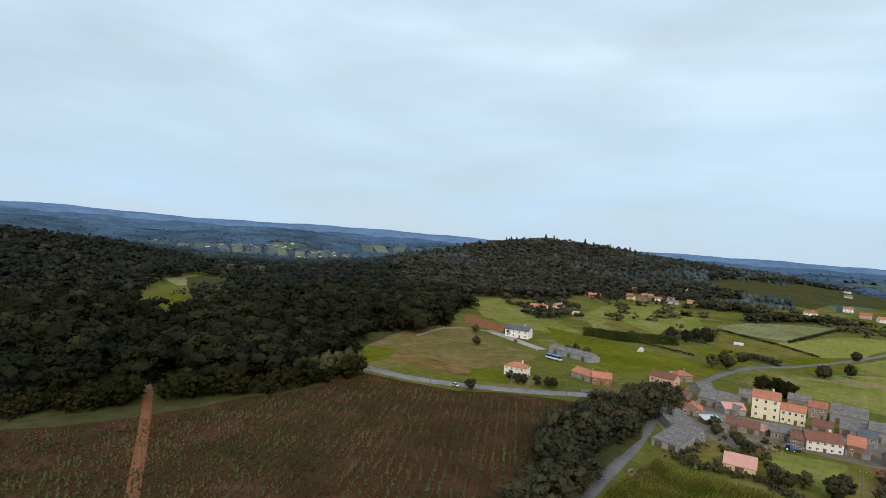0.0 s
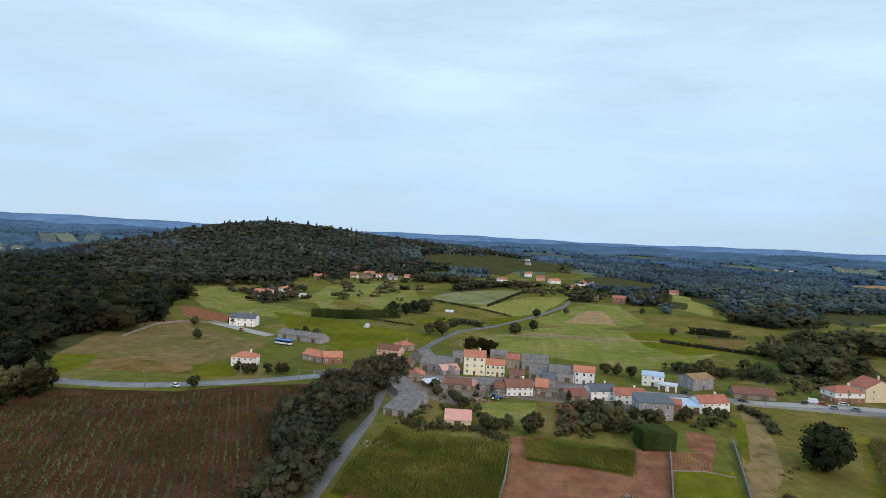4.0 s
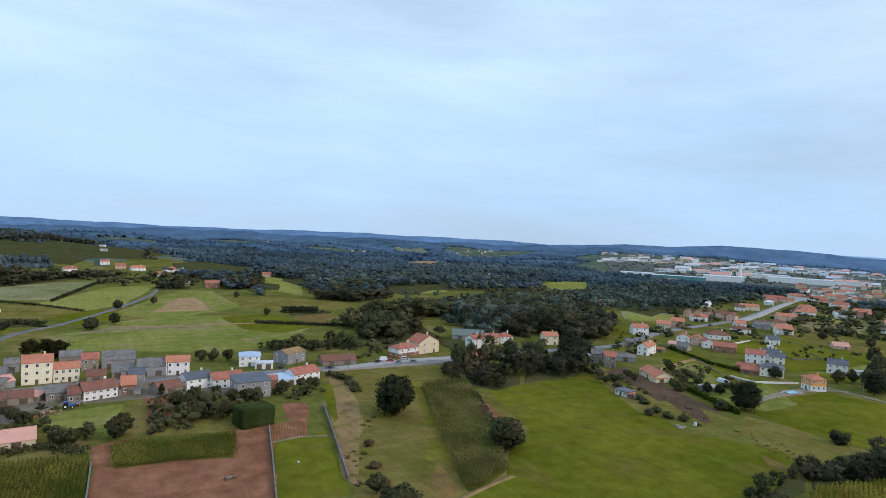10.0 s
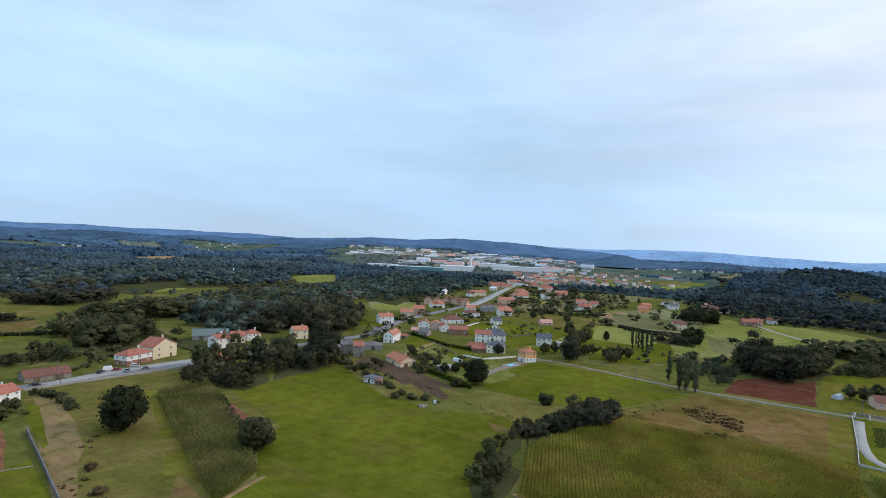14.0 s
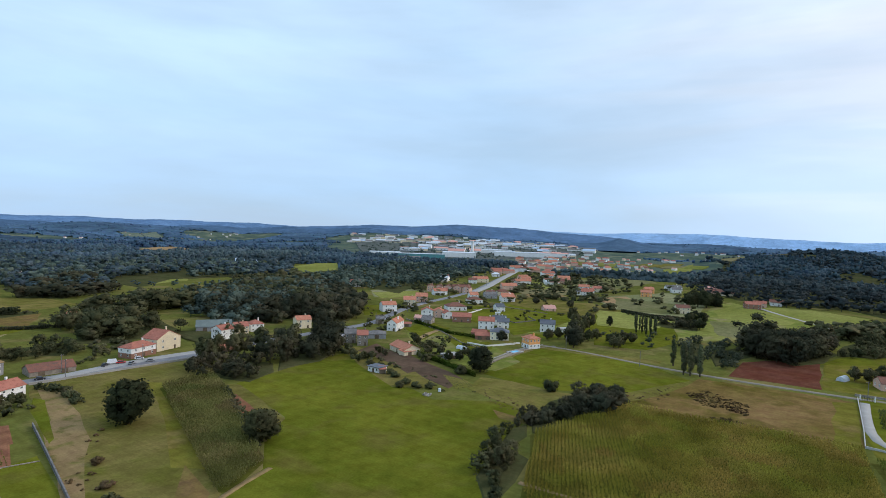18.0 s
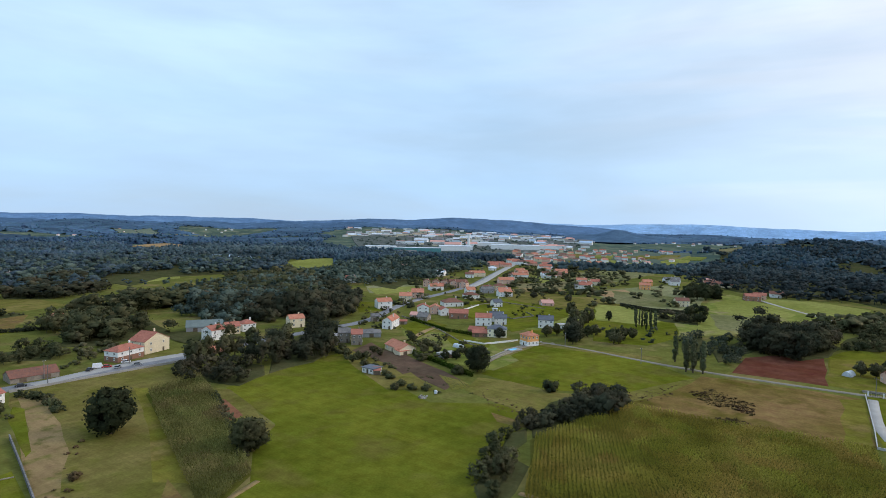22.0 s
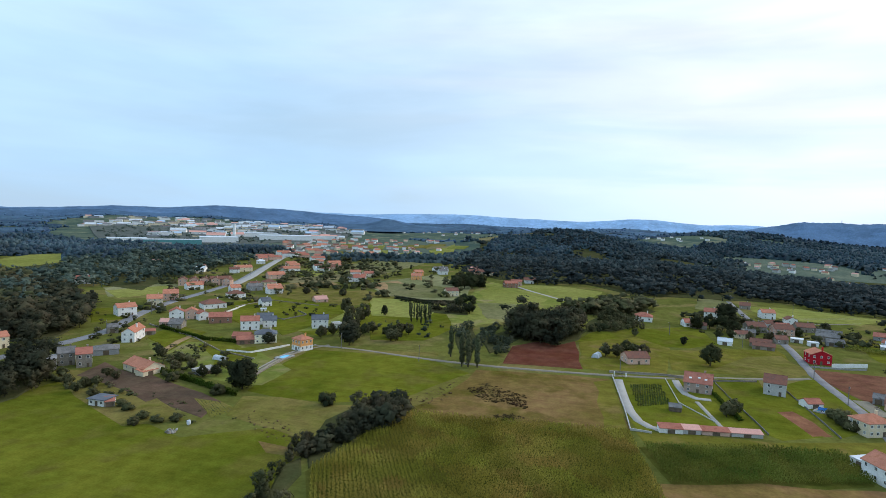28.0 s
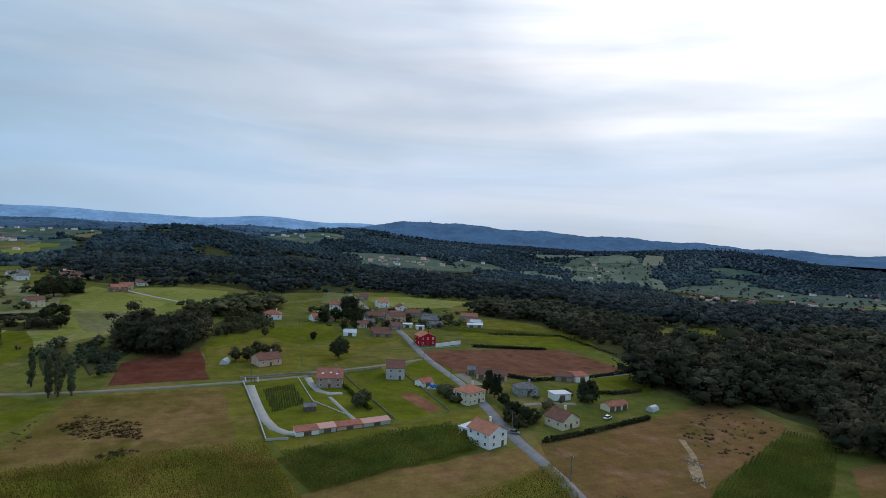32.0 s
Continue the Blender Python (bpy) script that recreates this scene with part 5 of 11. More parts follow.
def ridge(label, a0, a1, dist, peaks, colour, low=0.0, rough=6.0, name="backdrop"):
    """A far line of hills, its colour mixed with haze; peaks are (bearing, height, width in degrees)."""
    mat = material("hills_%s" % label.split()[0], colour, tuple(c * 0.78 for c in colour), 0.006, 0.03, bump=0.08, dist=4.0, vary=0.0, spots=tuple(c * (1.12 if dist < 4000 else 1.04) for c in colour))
    n = int((a1 - a0) * 9)
    v, f = [], []
    for i in range(n + 1):
        a = a0 + (a1 - a0) * i / n
        z = low + sum(h * math.exp(-(((a - b) / w) ** 2)) for b, h, w in peaks)
        z += rough * (0.5 * math.sin(a * 0.9 + dist) + 0.2 * math.sin(a * 2.3 + 1) + 0.08 * math.sin(a * 7.7) + 0.22 * noise.noise((a * 5, dist, 0)))
        z *= 1.12
        edge = min(1.0, (a - a0) / 3, (a1 - a) / 3)
        z *= max(0.0, edge)
        s, c = math.sin(radians(a)), math.cos(radians(a))
        for k, (r, q) in enumerate(((-420, -12), (-240, 0.25), (-110, 0.68), (0, 1.0), (150, 0.2))):
            w = noise.noise((a * 0.6, k * 3.1, dist * 0.01)) * 90 if k in (1, 2) else 0
            v.append((s * (dist + r + w), c * (dist + r + w), z * q if k else -14.0))
        if i:
            for k in range(4):
                p = 5 * (i - 1) + k
                f.append((p, p + 5, p + 6, p + 1))
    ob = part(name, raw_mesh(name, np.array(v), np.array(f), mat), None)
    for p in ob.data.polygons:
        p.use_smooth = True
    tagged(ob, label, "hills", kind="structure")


# blues and pale blues of the hills are aerial haze put into base colour
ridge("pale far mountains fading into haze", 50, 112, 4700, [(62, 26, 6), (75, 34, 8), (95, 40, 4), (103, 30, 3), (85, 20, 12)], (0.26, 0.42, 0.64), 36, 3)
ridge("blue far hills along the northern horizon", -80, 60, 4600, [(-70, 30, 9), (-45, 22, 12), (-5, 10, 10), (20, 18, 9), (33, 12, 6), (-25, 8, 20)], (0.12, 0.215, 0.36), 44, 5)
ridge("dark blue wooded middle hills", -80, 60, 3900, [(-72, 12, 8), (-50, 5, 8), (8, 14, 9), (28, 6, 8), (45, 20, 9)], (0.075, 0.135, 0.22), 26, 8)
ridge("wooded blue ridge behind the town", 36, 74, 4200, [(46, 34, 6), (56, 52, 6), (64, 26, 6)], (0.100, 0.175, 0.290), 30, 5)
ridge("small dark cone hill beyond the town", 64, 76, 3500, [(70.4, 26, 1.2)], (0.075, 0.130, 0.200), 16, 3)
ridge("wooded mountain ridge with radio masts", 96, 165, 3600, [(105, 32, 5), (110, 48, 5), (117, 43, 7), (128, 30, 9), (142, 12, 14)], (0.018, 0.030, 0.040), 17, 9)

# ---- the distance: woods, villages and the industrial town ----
# tree tops in bands of distance, each with more haze in its leaf colour
CANOPY = leaf_material("hazed_canopy", (0.029, 0.044, 0.048), (0.042, 0.058, 0.061), (0.062, 0.080, 0.078), 0.25, 0.25, 0.32)
CANOPY_NEAR = leaf_material("grey_green_hazed_canopy", (0.028, 0.047, 0.057), (0.039, 0.060, 0.069), (0.057, 0.079, 0.084), 0.2, 0.2, 0.32)
CANOPY_MID = leaf_material("blue_green_hazed_canopy", (0.031, 0.056, 0.073), (0.042, 0.069, 0.084), (0.060, 0.088, 0.098), 0.2, 0.2, 0.32)
CANOPY_HAZE = leaf_material("dull_blue_hazed_canopy", (0.042, 0.085, 0.138), (0.053, 0.099, 0.150), (0.070, 0.117, 0.163), 0.18, 0.18, 0.32)
CANOPY_FAR = leaf_material("blue_hazed_canopy", (0.048, 0.098, 0.160), (0.056, 0.108, 0.168), (0.070, 0.122, 0.174), 0.15, 0.15, 0.32)
CANOPY_LAST = leaf_material("pale_blue_hazed_canopy", (0.062, 0.124, 0.205), (0.070, 0.134, 0.214), (0.082, 0.146, 0.220), 0.12, 0.12, 0.32)
CANOPY_DARK = leaf_material("dark_blue_hazed_slope_canopy", (0.018, 0.036, 0.053), (0.025, 0.044, 0.061), (0.034, 0.056, 0.071), 0.2, 0.2, 0.25)
CANOPY_PALE = leaf_material("pale_green_hazed_canopy", (0.048, 0.075, 0.085), (0.066, 0.097, 0.103), (0.095, 0.128, 0.127), 0.2, 0.2, 0.32)
CANOPY_SOFT = leaf_material("soft_blue_green_hazed_canopy", (0.047, 0.081, 0.107), (0.062, 0.098, 0.123), (0.086, 0.125, 0.142), 0.2, 0.2, 0.32)
# open land in the distance: bearing, distance, half-width across, half-depth
OPEN = [(69, 1060, 140, 150), (73, 1120, 130, 150), (107.5, 1180, 120, 150), (126, 1650, 110, 300), (137, 1230, 150, 240), (144, 1200, 150, 220), (98.5, 1130, 70, 60), (150, 1050, 120, 140), (56, 1900, 420, 820), (50, 2500, 420, 600), (62, 1500, 260, 420), (65, 2200, 300, 700), (105, 1330, 130, 60),
        (136, 1250, 190, 70), 
        (76, 2100, 260, 260), (82, 1500, 150, 70), (72, 1450, 200, 180), (68, 1250, 200, 160), (34, 960, 70, 60), (0, 1100, 90, 80), (10, 1190, 70, 70), (30, 2700, 260, 120), (20, 2200, 140, 90), (34, 3000, 220, 180),
        (97, 1750, 130, 160), (24, 1400, 140, 60), (15, 1650, 160, 60), (36, 1250, 120, 50), (-30, 2100, 300, 150), (-18, 2300, 260, 90), (8, 2500, 300, 100), (57, 1330, 240, 160), (90, 1050, 60, 40), (41, 1500, 130, 50), (4, 900, 130, 120), (-4, 1000, 120, 80)]


def is_open(x, y, grow=0.0):
    d, az = np.hypot(x, y), np.degrees(np.arctan2(x, y))
    hit = np.zeros(len(x), bool)
    for a, r, across, deep in OPEN:
        turn = np.radians((az - a + 180) % 360 - 180)
        hit |= ((d * np.sin(turn)) / (across * 1.12 + grow)) ** 2 + ((d * np.cos(turn) - r * 1.12) / (deep * 1.12 + grow)) ** 2 < 1
    return hit


def far_canopy(name, r0, r1, step, size, mats, label, crowns=0.6, rough=0.35, a0=-88, a1=162):
    """Woods seen from far: a sheet of tree tops with a rough surface, cut away over open land."""
    rows = [r0]
    while rows[-1] < r1:
        rows.append(rows[-1] + step * (0.75 + 0.5 * rows[-1] / r1))
    rows = np.array(rows)
    k = int(radians(a1 - a0) * (r0 + r1) / 2 / step)
    a = np.radians(np.linspace(a0, a1, k))
    R, A = np.meshgrid(rows, a, indexing="ij")
    R = R + rng.uniform(-0.45, 0.45, R.shape) * step
    A = A + rng.uniform(-0.45, 0.45, A.shape) * (a[1] - a[0])
    x, y = (R * np.sin(A)).ravel(), (R * np.cos(A)).ravel()
    wave = np.sin(x / 131 + 1) * np.sin(y / 117) + 0.6 * np.sin(x / 53 + y / 71) + 0.5 * np.sin(y / 37 - x / 61)
    bare = (np.arange(len(x)) < k) | is_open(x, y) | cleared(x, y, 0.0) | ((wave < -0.95) & (R.ravel() < 3000))
    grid = bare.reshape(len(rows), k)
    rim = np.zeros_like(grid)
    for step_, axis in ((1, 0), (-1, 0), (1, 1), (-1, 1)):
        rim |= np.roll(grid, step_, axis)
    rim = rim.ravel() & ~bare
    h = size * (0.62 - rough / 2 + rough * rng.random(len(x))) * (1 + 0.25 * np.sin(x / 47 + 1) * np.sin(y / 41))
    v = np.stack([x, y, zs(x, y) + np.where(bare, -0.5, np.where(rim, 0.3, h))], -1)
    i = (np.arange(len(rows) - 1)[:, None] * k + np.arange(k - 1)[None]).ravel()
    f = np.stack([i, i + 1, i + k + 1, i + k], -1)
    f = f[bare[f].sum(1) < 1]
    # the haze in the colour drifts from the first material to the last, with a ragged border
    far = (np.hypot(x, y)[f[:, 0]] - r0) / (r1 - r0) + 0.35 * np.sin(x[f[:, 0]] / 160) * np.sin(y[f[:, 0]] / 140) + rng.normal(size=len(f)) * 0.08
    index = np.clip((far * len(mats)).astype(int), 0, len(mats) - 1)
    # single crowns over the sheet
    pick = np.nonzero(~bare & (rng.random(len(x)) < np.where(rim, 0.9, crowns)))[0]
    top = size * rng.uniform(0.34, 0.50, len(pick))
    cv, cf = clumps(v[pick] + np.stack([0 * top, 0 * top, top * 0.4 - 1.0], -1), top, OCTA, rng, 1.15, 0.3)
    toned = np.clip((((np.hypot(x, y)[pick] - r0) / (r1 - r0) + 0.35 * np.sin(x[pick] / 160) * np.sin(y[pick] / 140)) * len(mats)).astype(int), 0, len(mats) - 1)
    f = np.concatenate([f[:, [0, 1, 2]], f[:, [0, 2, 3]]])
    base = raw_mesh(name, np.concatenate([v, cv]), np.concatenate([f, cf + len(v)]), mats, np.concatenate([index, index, np.repeat(toned, 8)]), True)
    tagged(part(name, base, None), label, "woodland", kind="stuff")


def far_house(x, y, rz, w, d, h, roof_mat, wall_mat, label, kind="gable", name="far_house", category="house"):
    e = thing(name, x, y, rz, None, label, category)
    rise = d * 0.22 if kind == "gable" else 0
    bm = box(bmesh.new(), -w / 2, -d / 2, -2, w / 2, d / 2, h)
    if kind == "gable":
        for s in (-1, 1):
            va = [bm.verts.new(p) for p in ((s * w / 2, -d / 2, h), (s * w / 2, d / 2, h), (s * w / 2, 0, h + rise))]
            bm.faces.new(va)
    part("wall", bm, wall_mat, e)
    if kind == "gable":
        bm = bmesh.new()
        for s in (-1, 1):
            slab(bm, (-w / 2 - 0.4, s * (d / 2 + 0.4), h), (w / 2 + 0.4, s * (d / 2 + 0.4), h), (w / 2 + 0.4, 0, h + rise + 0.2), (-w / 2 - 0.4, 0, h + rise + 0.2), 0.2)
        bmesh.ops.recalc_face_normals(bm, faces=bm.faces[:])
        part("roof", bm, roof_mat, e)
    else:
        roof_parts(e, kind, w, d, h, rise, 0.4, roof_mat, "x")
    return e


def polar(az, d):
    d *= 1.12
    return d * math.sin(radians(az)), d * math.cos(radians(az))


def villages():
    spots = [(68.5, 1010, 7, 90), (72, 1120, 9, 120), (70.5, 1260, 9, 120), (104.5, 1260, 12, 60), (106.5, 1330, 14, 100), (108.2, 1060, 16, 90), (110.5, 1000, 12, 70), (111, 1420, 6, 80), (131.5, 1960, 8, 60), (124, 2150, 8, 80), (122, 1420, 8, 150), (125, 1250, 6, 100), (128, 1650, 8, 150), (132.5, 1130, 10, 60), (137, 1090, 7, 60), (141, 1080, 6, 60), (146, 1040, 6, 60), (122, 2250, 7, 260), (127, 2100, 8, 260), (135, 1230, 9, 150), (146, 1440, 6, 120),
             (-58, 2150, 12, 170), (-55, 2230, 14, 120), (-52, 2300, 16, 130), (-47, 2100, 14, 120), (-49, 1900, 8, 100), (-64, 2500, 8, 150), (-41, 2700, 10, 150), (-12, 2520, 7, 110), (1, 2920, 8, 140), (14, 2620, 6, 110), (27, 2920, 8, 130), (76, 2150, 12, 200), (80, 1550, 6, 120), (72, 1480, 8, 160),
             (69, 1250, 10, 160), (66, 1100, 8, 120), (30, 2750, 6, 160), (34, 3000, 7, 160), (20, 2200, 3, 90), (97, 1740, 10, 120), (62, 1180, 8, 80), (41, 1750, 5, 120), (0, 1120, 3, 60), (9, 1190, 3, 60)]
    roofs, walls = (TILE_R, TILE_P, TILE_B, TILE_B, FIBRE), (WHITE, PALEGREY, CREAM, WHITE, PALEGREY)
    for az, d, n, spread in spots:
        V, F, I = [], [], []
        for k in range(n):
            x, y = polar(az, d)
            x, y = x + rng.normal() * spread * 0.6, y + rng.normal() * spread * 0.6
            w, deep, h, turn, rm, wm = rng.uniform(7, 12), rng.uniform(7, 9), rng.uniform(3, 5.5), -az + rng.uniform(-40, 40), int(rng.integers(5)), int(rng.integers(5))
            if d < 1700:
                far_house(x, y, turn, w, deep, h, roofs[rm], walls[wm], "small far house in a distant village")
                continue
            m = pose(x, y, ground_z(x, y), 0, 0, turn)
            b, o, e = [(-w / 2, -deep / 2), (w / 2, -deep / 2), (w / 2, deep / 2), (-w / 2, deep / 2)], len(V), h + deep * 0.24
            V += [m @ Vector((p, q, z)) for z in (-2, h) for p, q in b] + [m @ Vector((-w / 2, 0, e)), m @ Vector((w / 2, 0, e))]
            F += [[o + i for i in q] for q in ((0, 1, 5, 4), (1, 2, 6, 5), (2, 3, 7, 6), (3, 0, 4, 7), (4, 5, 9, 8), (6, 7, 8, 9), (7, 4, 8, 8), (5, 6, 9, 9))]
            I += [1, 1, 1, 1, 0, 0, 1, 1]
        if V:
            me = bpy.data.meshes.new("distant_village")
            me.from_pydata([tuple(p) for p in V], [], [list(dict.fromkeys(q)) for q in F])
            for mat in ((TILE_P, FIBRE, TILE_B)[int(rng.integers(3))], WHITE):
                me.materials.append(mat)
            me.polygons.foreach_set("material_index", I)
            tagged(part("distant_village", me, None), "tiny white houses with red roofs far off", "village", kind="stuff")


def town():
    # long factory halls nearest, then rows of sheds behind
    for az, d, w, deep, h, rm, wm, label in (
            (48.0, 1210, 70, 40, 13, METALW, WHITE, "long white flat-roofed factory hall"), (51.4, 1190, 110, 34, 12, METALW, TEAL, "long factory hall with green wall and white roof"),
            (55.2, 1300, 80, 60, 13, METALW, WHITE, "large white flat-roofed factory hall"), (50.5, 1090, 40, 24, 6, FIBRE, CREAM, "low cream workshop with grey roof"),
            (61.0, 1420, 130, 60, 13, METALW, WHITE, "large white flat-roofed warehouse"), (64.2, 1520, 90, 60, 12, TILE_P, WHITE, "white warehouse with faded pink roof"),
            (58.3, 1560, 120, 50, 12, METALW, WHITE, "white warehouse in the town"), (35.1, 955, 42, 11, 3, METALB, GREYWALL, "long pale shed in the valley"), (33.4, 990, 34, 11, 3, METALB, GREYWALL, "pale greenhouse roof in the valley"),
            (48.6, 1020, 26, 12, 5, TILE_B, CREAM, "low cream roadside building"), (53.8, 985, 20, 14, 5, TILE_R, WHITE, "white roadside house with red roof"), (52.0, 1010, 24, 12, 4, TILE_B, CREAM, "cream roadside building with brown roof")):
        x, y = polar(az, d)
        far_house(x, y, -az + 4, w, deep, h, rm, wm, label, "flat" if w > 50 else "gable", "factory_hall", "factory")
    for k in range(330):
        az, d = rng.uniform(44.5, 68), 1480 + 1500 * rng.random() ** 0.8
        if az < 50 and d < 2000:
            continue
        x, y = polar(az, d)
        rm = (METALW, METALW, FIBRE, FIBRE, METALB, TILE_P)[int(rng.integers(6))]
        far_house(x, y, -az + rng.uniform(-12, 12), rng.uniform(16, 56), rng.uniform(14, 30), rng.uniform(5, 10), rm, (WHITE, WHITE, CREAM, GREYWALL)[int(rng.integers(4))],
                  "pale industrial shed in the town", "flat" if k % 3 else "gable", "industrial_shed", "warehouse")
    for k in range(46):
        d = 880 + 700 * rng.random()
        x0, y0 = polar(rng.uniform(60.5, 70), d)
        far_house(x0, y0, -64 + rng.uniform(-20, 20), rng.uniform(10, 15), rng.uniform(9, 12), rng.uniform(4, 6.5), (TILE_O, TILE_R, TILE_B)[k % 3], (WHITE, CREAM, PINKW)[int(rng.integers(3))],
                  "small house on the edge of town")


def water_tower(az, d):
    x, y = polar(az, d)
    e = thing("water_tower", x, y, 0, None, "tall white slender water tower over the factories", "tower")
    bm = bmesh.new()
    bmesh.ops.create_cone(bm, cap_ends=True, segments=20, radius1=4.2, radius2=3.8, depth=34, matrix=Matrix.Translation((0, 0, 16)))
    part("shaft", bm, WHITE, e)
    bm = bmesh.new()
    bmesh.ops.create_cone(bm, cap_ends=True, segments=20, radius1=4.6, radius2=4.8, depth=5, matrix=Matrix.Translation((0, 0, 35.5)))
    part("tank", bm, WHITE, e)


def radio_mast(az, d, z, h):
    x, y = polar(az, d)
    e = thing("radio_mast", x, y, 0, z, "slim lattice radio mast on the ridge", "mast")
    for sx, sy in ((-1, -1), (1, -1), (0, 1.2)):
        bm = bmesh.new()
        p, q = Vector((sx * 1.8, sy * 1.8, 0)), Vector((sx * 0.5, sy * 0.5, h))
        w = q - p
        bmesh.ops.create_cone(bm, cap_ends=True, segments=5, radius1=0.7, radius2=0.5, depth=w.length, matrix=Matrix.Translation((p + q) / 2) @ w.to_track_quat("Z", "Y").to_matrix().to_4x4())
        part("mast_leg", bm, FIBRE, e)
    for k in range(6):
        s = 1.8 - 1.3 * k / 6
        part("brace", box(bmesh.new(), -s, -s, h * k / 6, s, s, h * k / 6 + 0.8), FIBRE, e)



# ---- fields, roads and yards ----
field("heath_plantation", HEATH, [(-194.1, 213.0), (-171.8, 215.9), (-144.4, 221.2), (-125.7, 238.4), (-96.3, 252.2), (-85.7, 243.2), (-80.9, 188.5), (-73.8, 151.3), (-57.7, 113.0), (-90.1, 59.8), (-121.8, 20.2), (-223.2, 27.5), (-218.6, 53.2), (-204.2, 81.8), (-197.8, 106.9), (-193.6, 143.7), (-191.9, 172.5), (-194.6, 195.5)], "brown heath planted with rows of young trees", "plantation")
field("dry_pasture", DRYPASTURE, [(-238.1, 266.3), (-249.8, 286.9), (-268.8, 360.4), (-259.5, 390.1), (-210.8, 366.2), (-173.8, 338.3), (-154.3, 322.4), (-157.2, 288.1), (-165.4, 267.4), (-213.8, 267.5)], "brownish dry pasture on the rise behind the road", "field")
field("strip_field", STRAW, [(-216.3, 265.6), (-190.4, 267.3), (-165.2, 267.2), (-156.9, 249.2), (-182.7, 247.3), (-196.0, 245.7), (-206.6, 245.6)], "pale strip of mown grass", "field")
field("green_strip", LUSH, [(-240.7, 264.2), (-220.9, 271.1), (-209.3, 243.3), (-207.2, 227.2)], "green grass by the road bend", "field")
field("green_strip", LUSH, [(-163.2, 268.4), (-151.6, 275.4), (-133.6, 255.1), (-151.1, 245.3)], "bright green grass beside the house", "field")
field("upper_field", GRASS, [(-350, 549), (-348, 614), (-276, 547), (-205, 479), (-149.8, 445.5), (-193.2, 428.6), (-232.8, 431.0), (-279, 465)], "green field below the wooded hill", "field")
field("bare_strip", DIRT, [(-293, 457), (-281, 451), (-221.7, 414.7), (-220.0, 393.8), (-258.0, 404.9)], "reddish bare earth along the field edge", "field")
field("bright_field", LUSH, [(-209.3, 453.9), (-165.8, 439.8), (-108.1, 419.0), (-69.3, 400.6), (-61.7, 377.1), (-73.8, 366.6), (-107.3, 326.8), (-131.0, 350.8), (-167.5, 389.6)], "bright green mown field above the hamlet", "field")
field("hill_pasture", GRASS, [(-246, 692), (-203, 786), (-139, 691), (-97, 534), (-128.1, 462.4), (-179, 489), (-226, 570)], "olive pasture on the slope", "field")
field("hill_pasture", OLIVE, [(-201, 592), (-152, 532), (-118, 496), (-146.4, 477.9), (-186, 522)], "dry grass with bare patches on the slope", "field")
field("village_meadow", GRASS, [(-33.5, 413.7), (0.0, 460.0), (30.7, 488.2), (74.6, 483.1), (90.8, 450.5), (136.4, 428.7), (96.5, 368.6), (56.8, 338.3), (38.9, 348.3), (-19.5, 365.8)], "wide green meadow behind the hamlet", "field")
field("village_meadow", LUSH, [(73.1, 473.5), (111.4, 486.3), (137.5, 418.9), (98.7, 393.8), (80.2, 415.7)], "bright green meadow strip", "field")
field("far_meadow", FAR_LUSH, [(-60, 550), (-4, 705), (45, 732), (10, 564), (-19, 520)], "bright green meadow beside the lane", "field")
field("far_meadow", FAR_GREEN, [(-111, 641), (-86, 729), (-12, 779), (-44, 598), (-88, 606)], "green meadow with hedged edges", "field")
field("far_meadow", OLIVE, [(-95, 580), (-46, 563), (-19, 520), (-55.0, 466.6), (-87, 503)], "olive meadow below the lane", "field")
field("far_meadow", GRASS, [(-0.2, 499.5), (38, 611), (66, 674), (96, 670), (99, 532), (43.1, 477.3)], "green meadow round the stubble field", "field")
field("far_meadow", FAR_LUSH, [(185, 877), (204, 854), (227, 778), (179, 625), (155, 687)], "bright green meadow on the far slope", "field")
field("far_meadow", OLIVE, [(100, 616), (165, 602), (200, 565), (204, 513), (152, 497), (109, 519)], "grey-green meadow above the hamlet", "field")
field("stubble_triangle", TAN, [(58, 609), (72, 608), (73, 515), (28, 509)], "tan stubble field between green meadows", "field")
field("heath_patch", ROUGH, [(131.0, 481.3), (167, 481), (140.2, 427.8), (129.7, 450.7)], "brown rough grass patch", "field")
field("far_clearing", FAR_DRY, [(298, 686), (349, 713), (341, 666), (299, 637)], "pale clearing in the woods", "field")
field("far_meadow", FAR_LUSH, [(346, 715), (444, 757), (373, 648), (316, 629)], "bright clearing among the woods", "field")
field("heath_clearing", TAN, [(630, 1305), (872, 1577), (778, 1292), (630, 1152), (577, 1150)], "brown felled clearing on a wooded slope", "field")
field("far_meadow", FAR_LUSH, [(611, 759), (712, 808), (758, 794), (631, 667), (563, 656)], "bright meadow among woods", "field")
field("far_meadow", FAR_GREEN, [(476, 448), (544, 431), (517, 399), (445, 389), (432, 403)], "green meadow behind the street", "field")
field("garden_field", LUSH, [(417.6, 260.8), (474, 245), (466, 186), (383.7, 164.3), (352.6, 171.9), (373.3, 205.7), (371.4, 227.1)], "bright lawn behind the houses", "field")
field("verge", OLIVE, [(148.2, 223.8), (152.5, 213.2), (136.4, 177.8), (134.3, 167.1), (113.1, 146.8), (119.3, 159.6), (136.1, 191.3)], "rough verge between maize and lush field", "field")
field("field_green", LUSH, [(506, 199), (502, 145), (490, 103), (402.7, 107.2), (369.5, 131.1), (385.7, 159.0)], "bright green field with a line of trees", "field")
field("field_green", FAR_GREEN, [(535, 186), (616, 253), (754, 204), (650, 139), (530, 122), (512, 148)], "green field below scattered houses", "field")
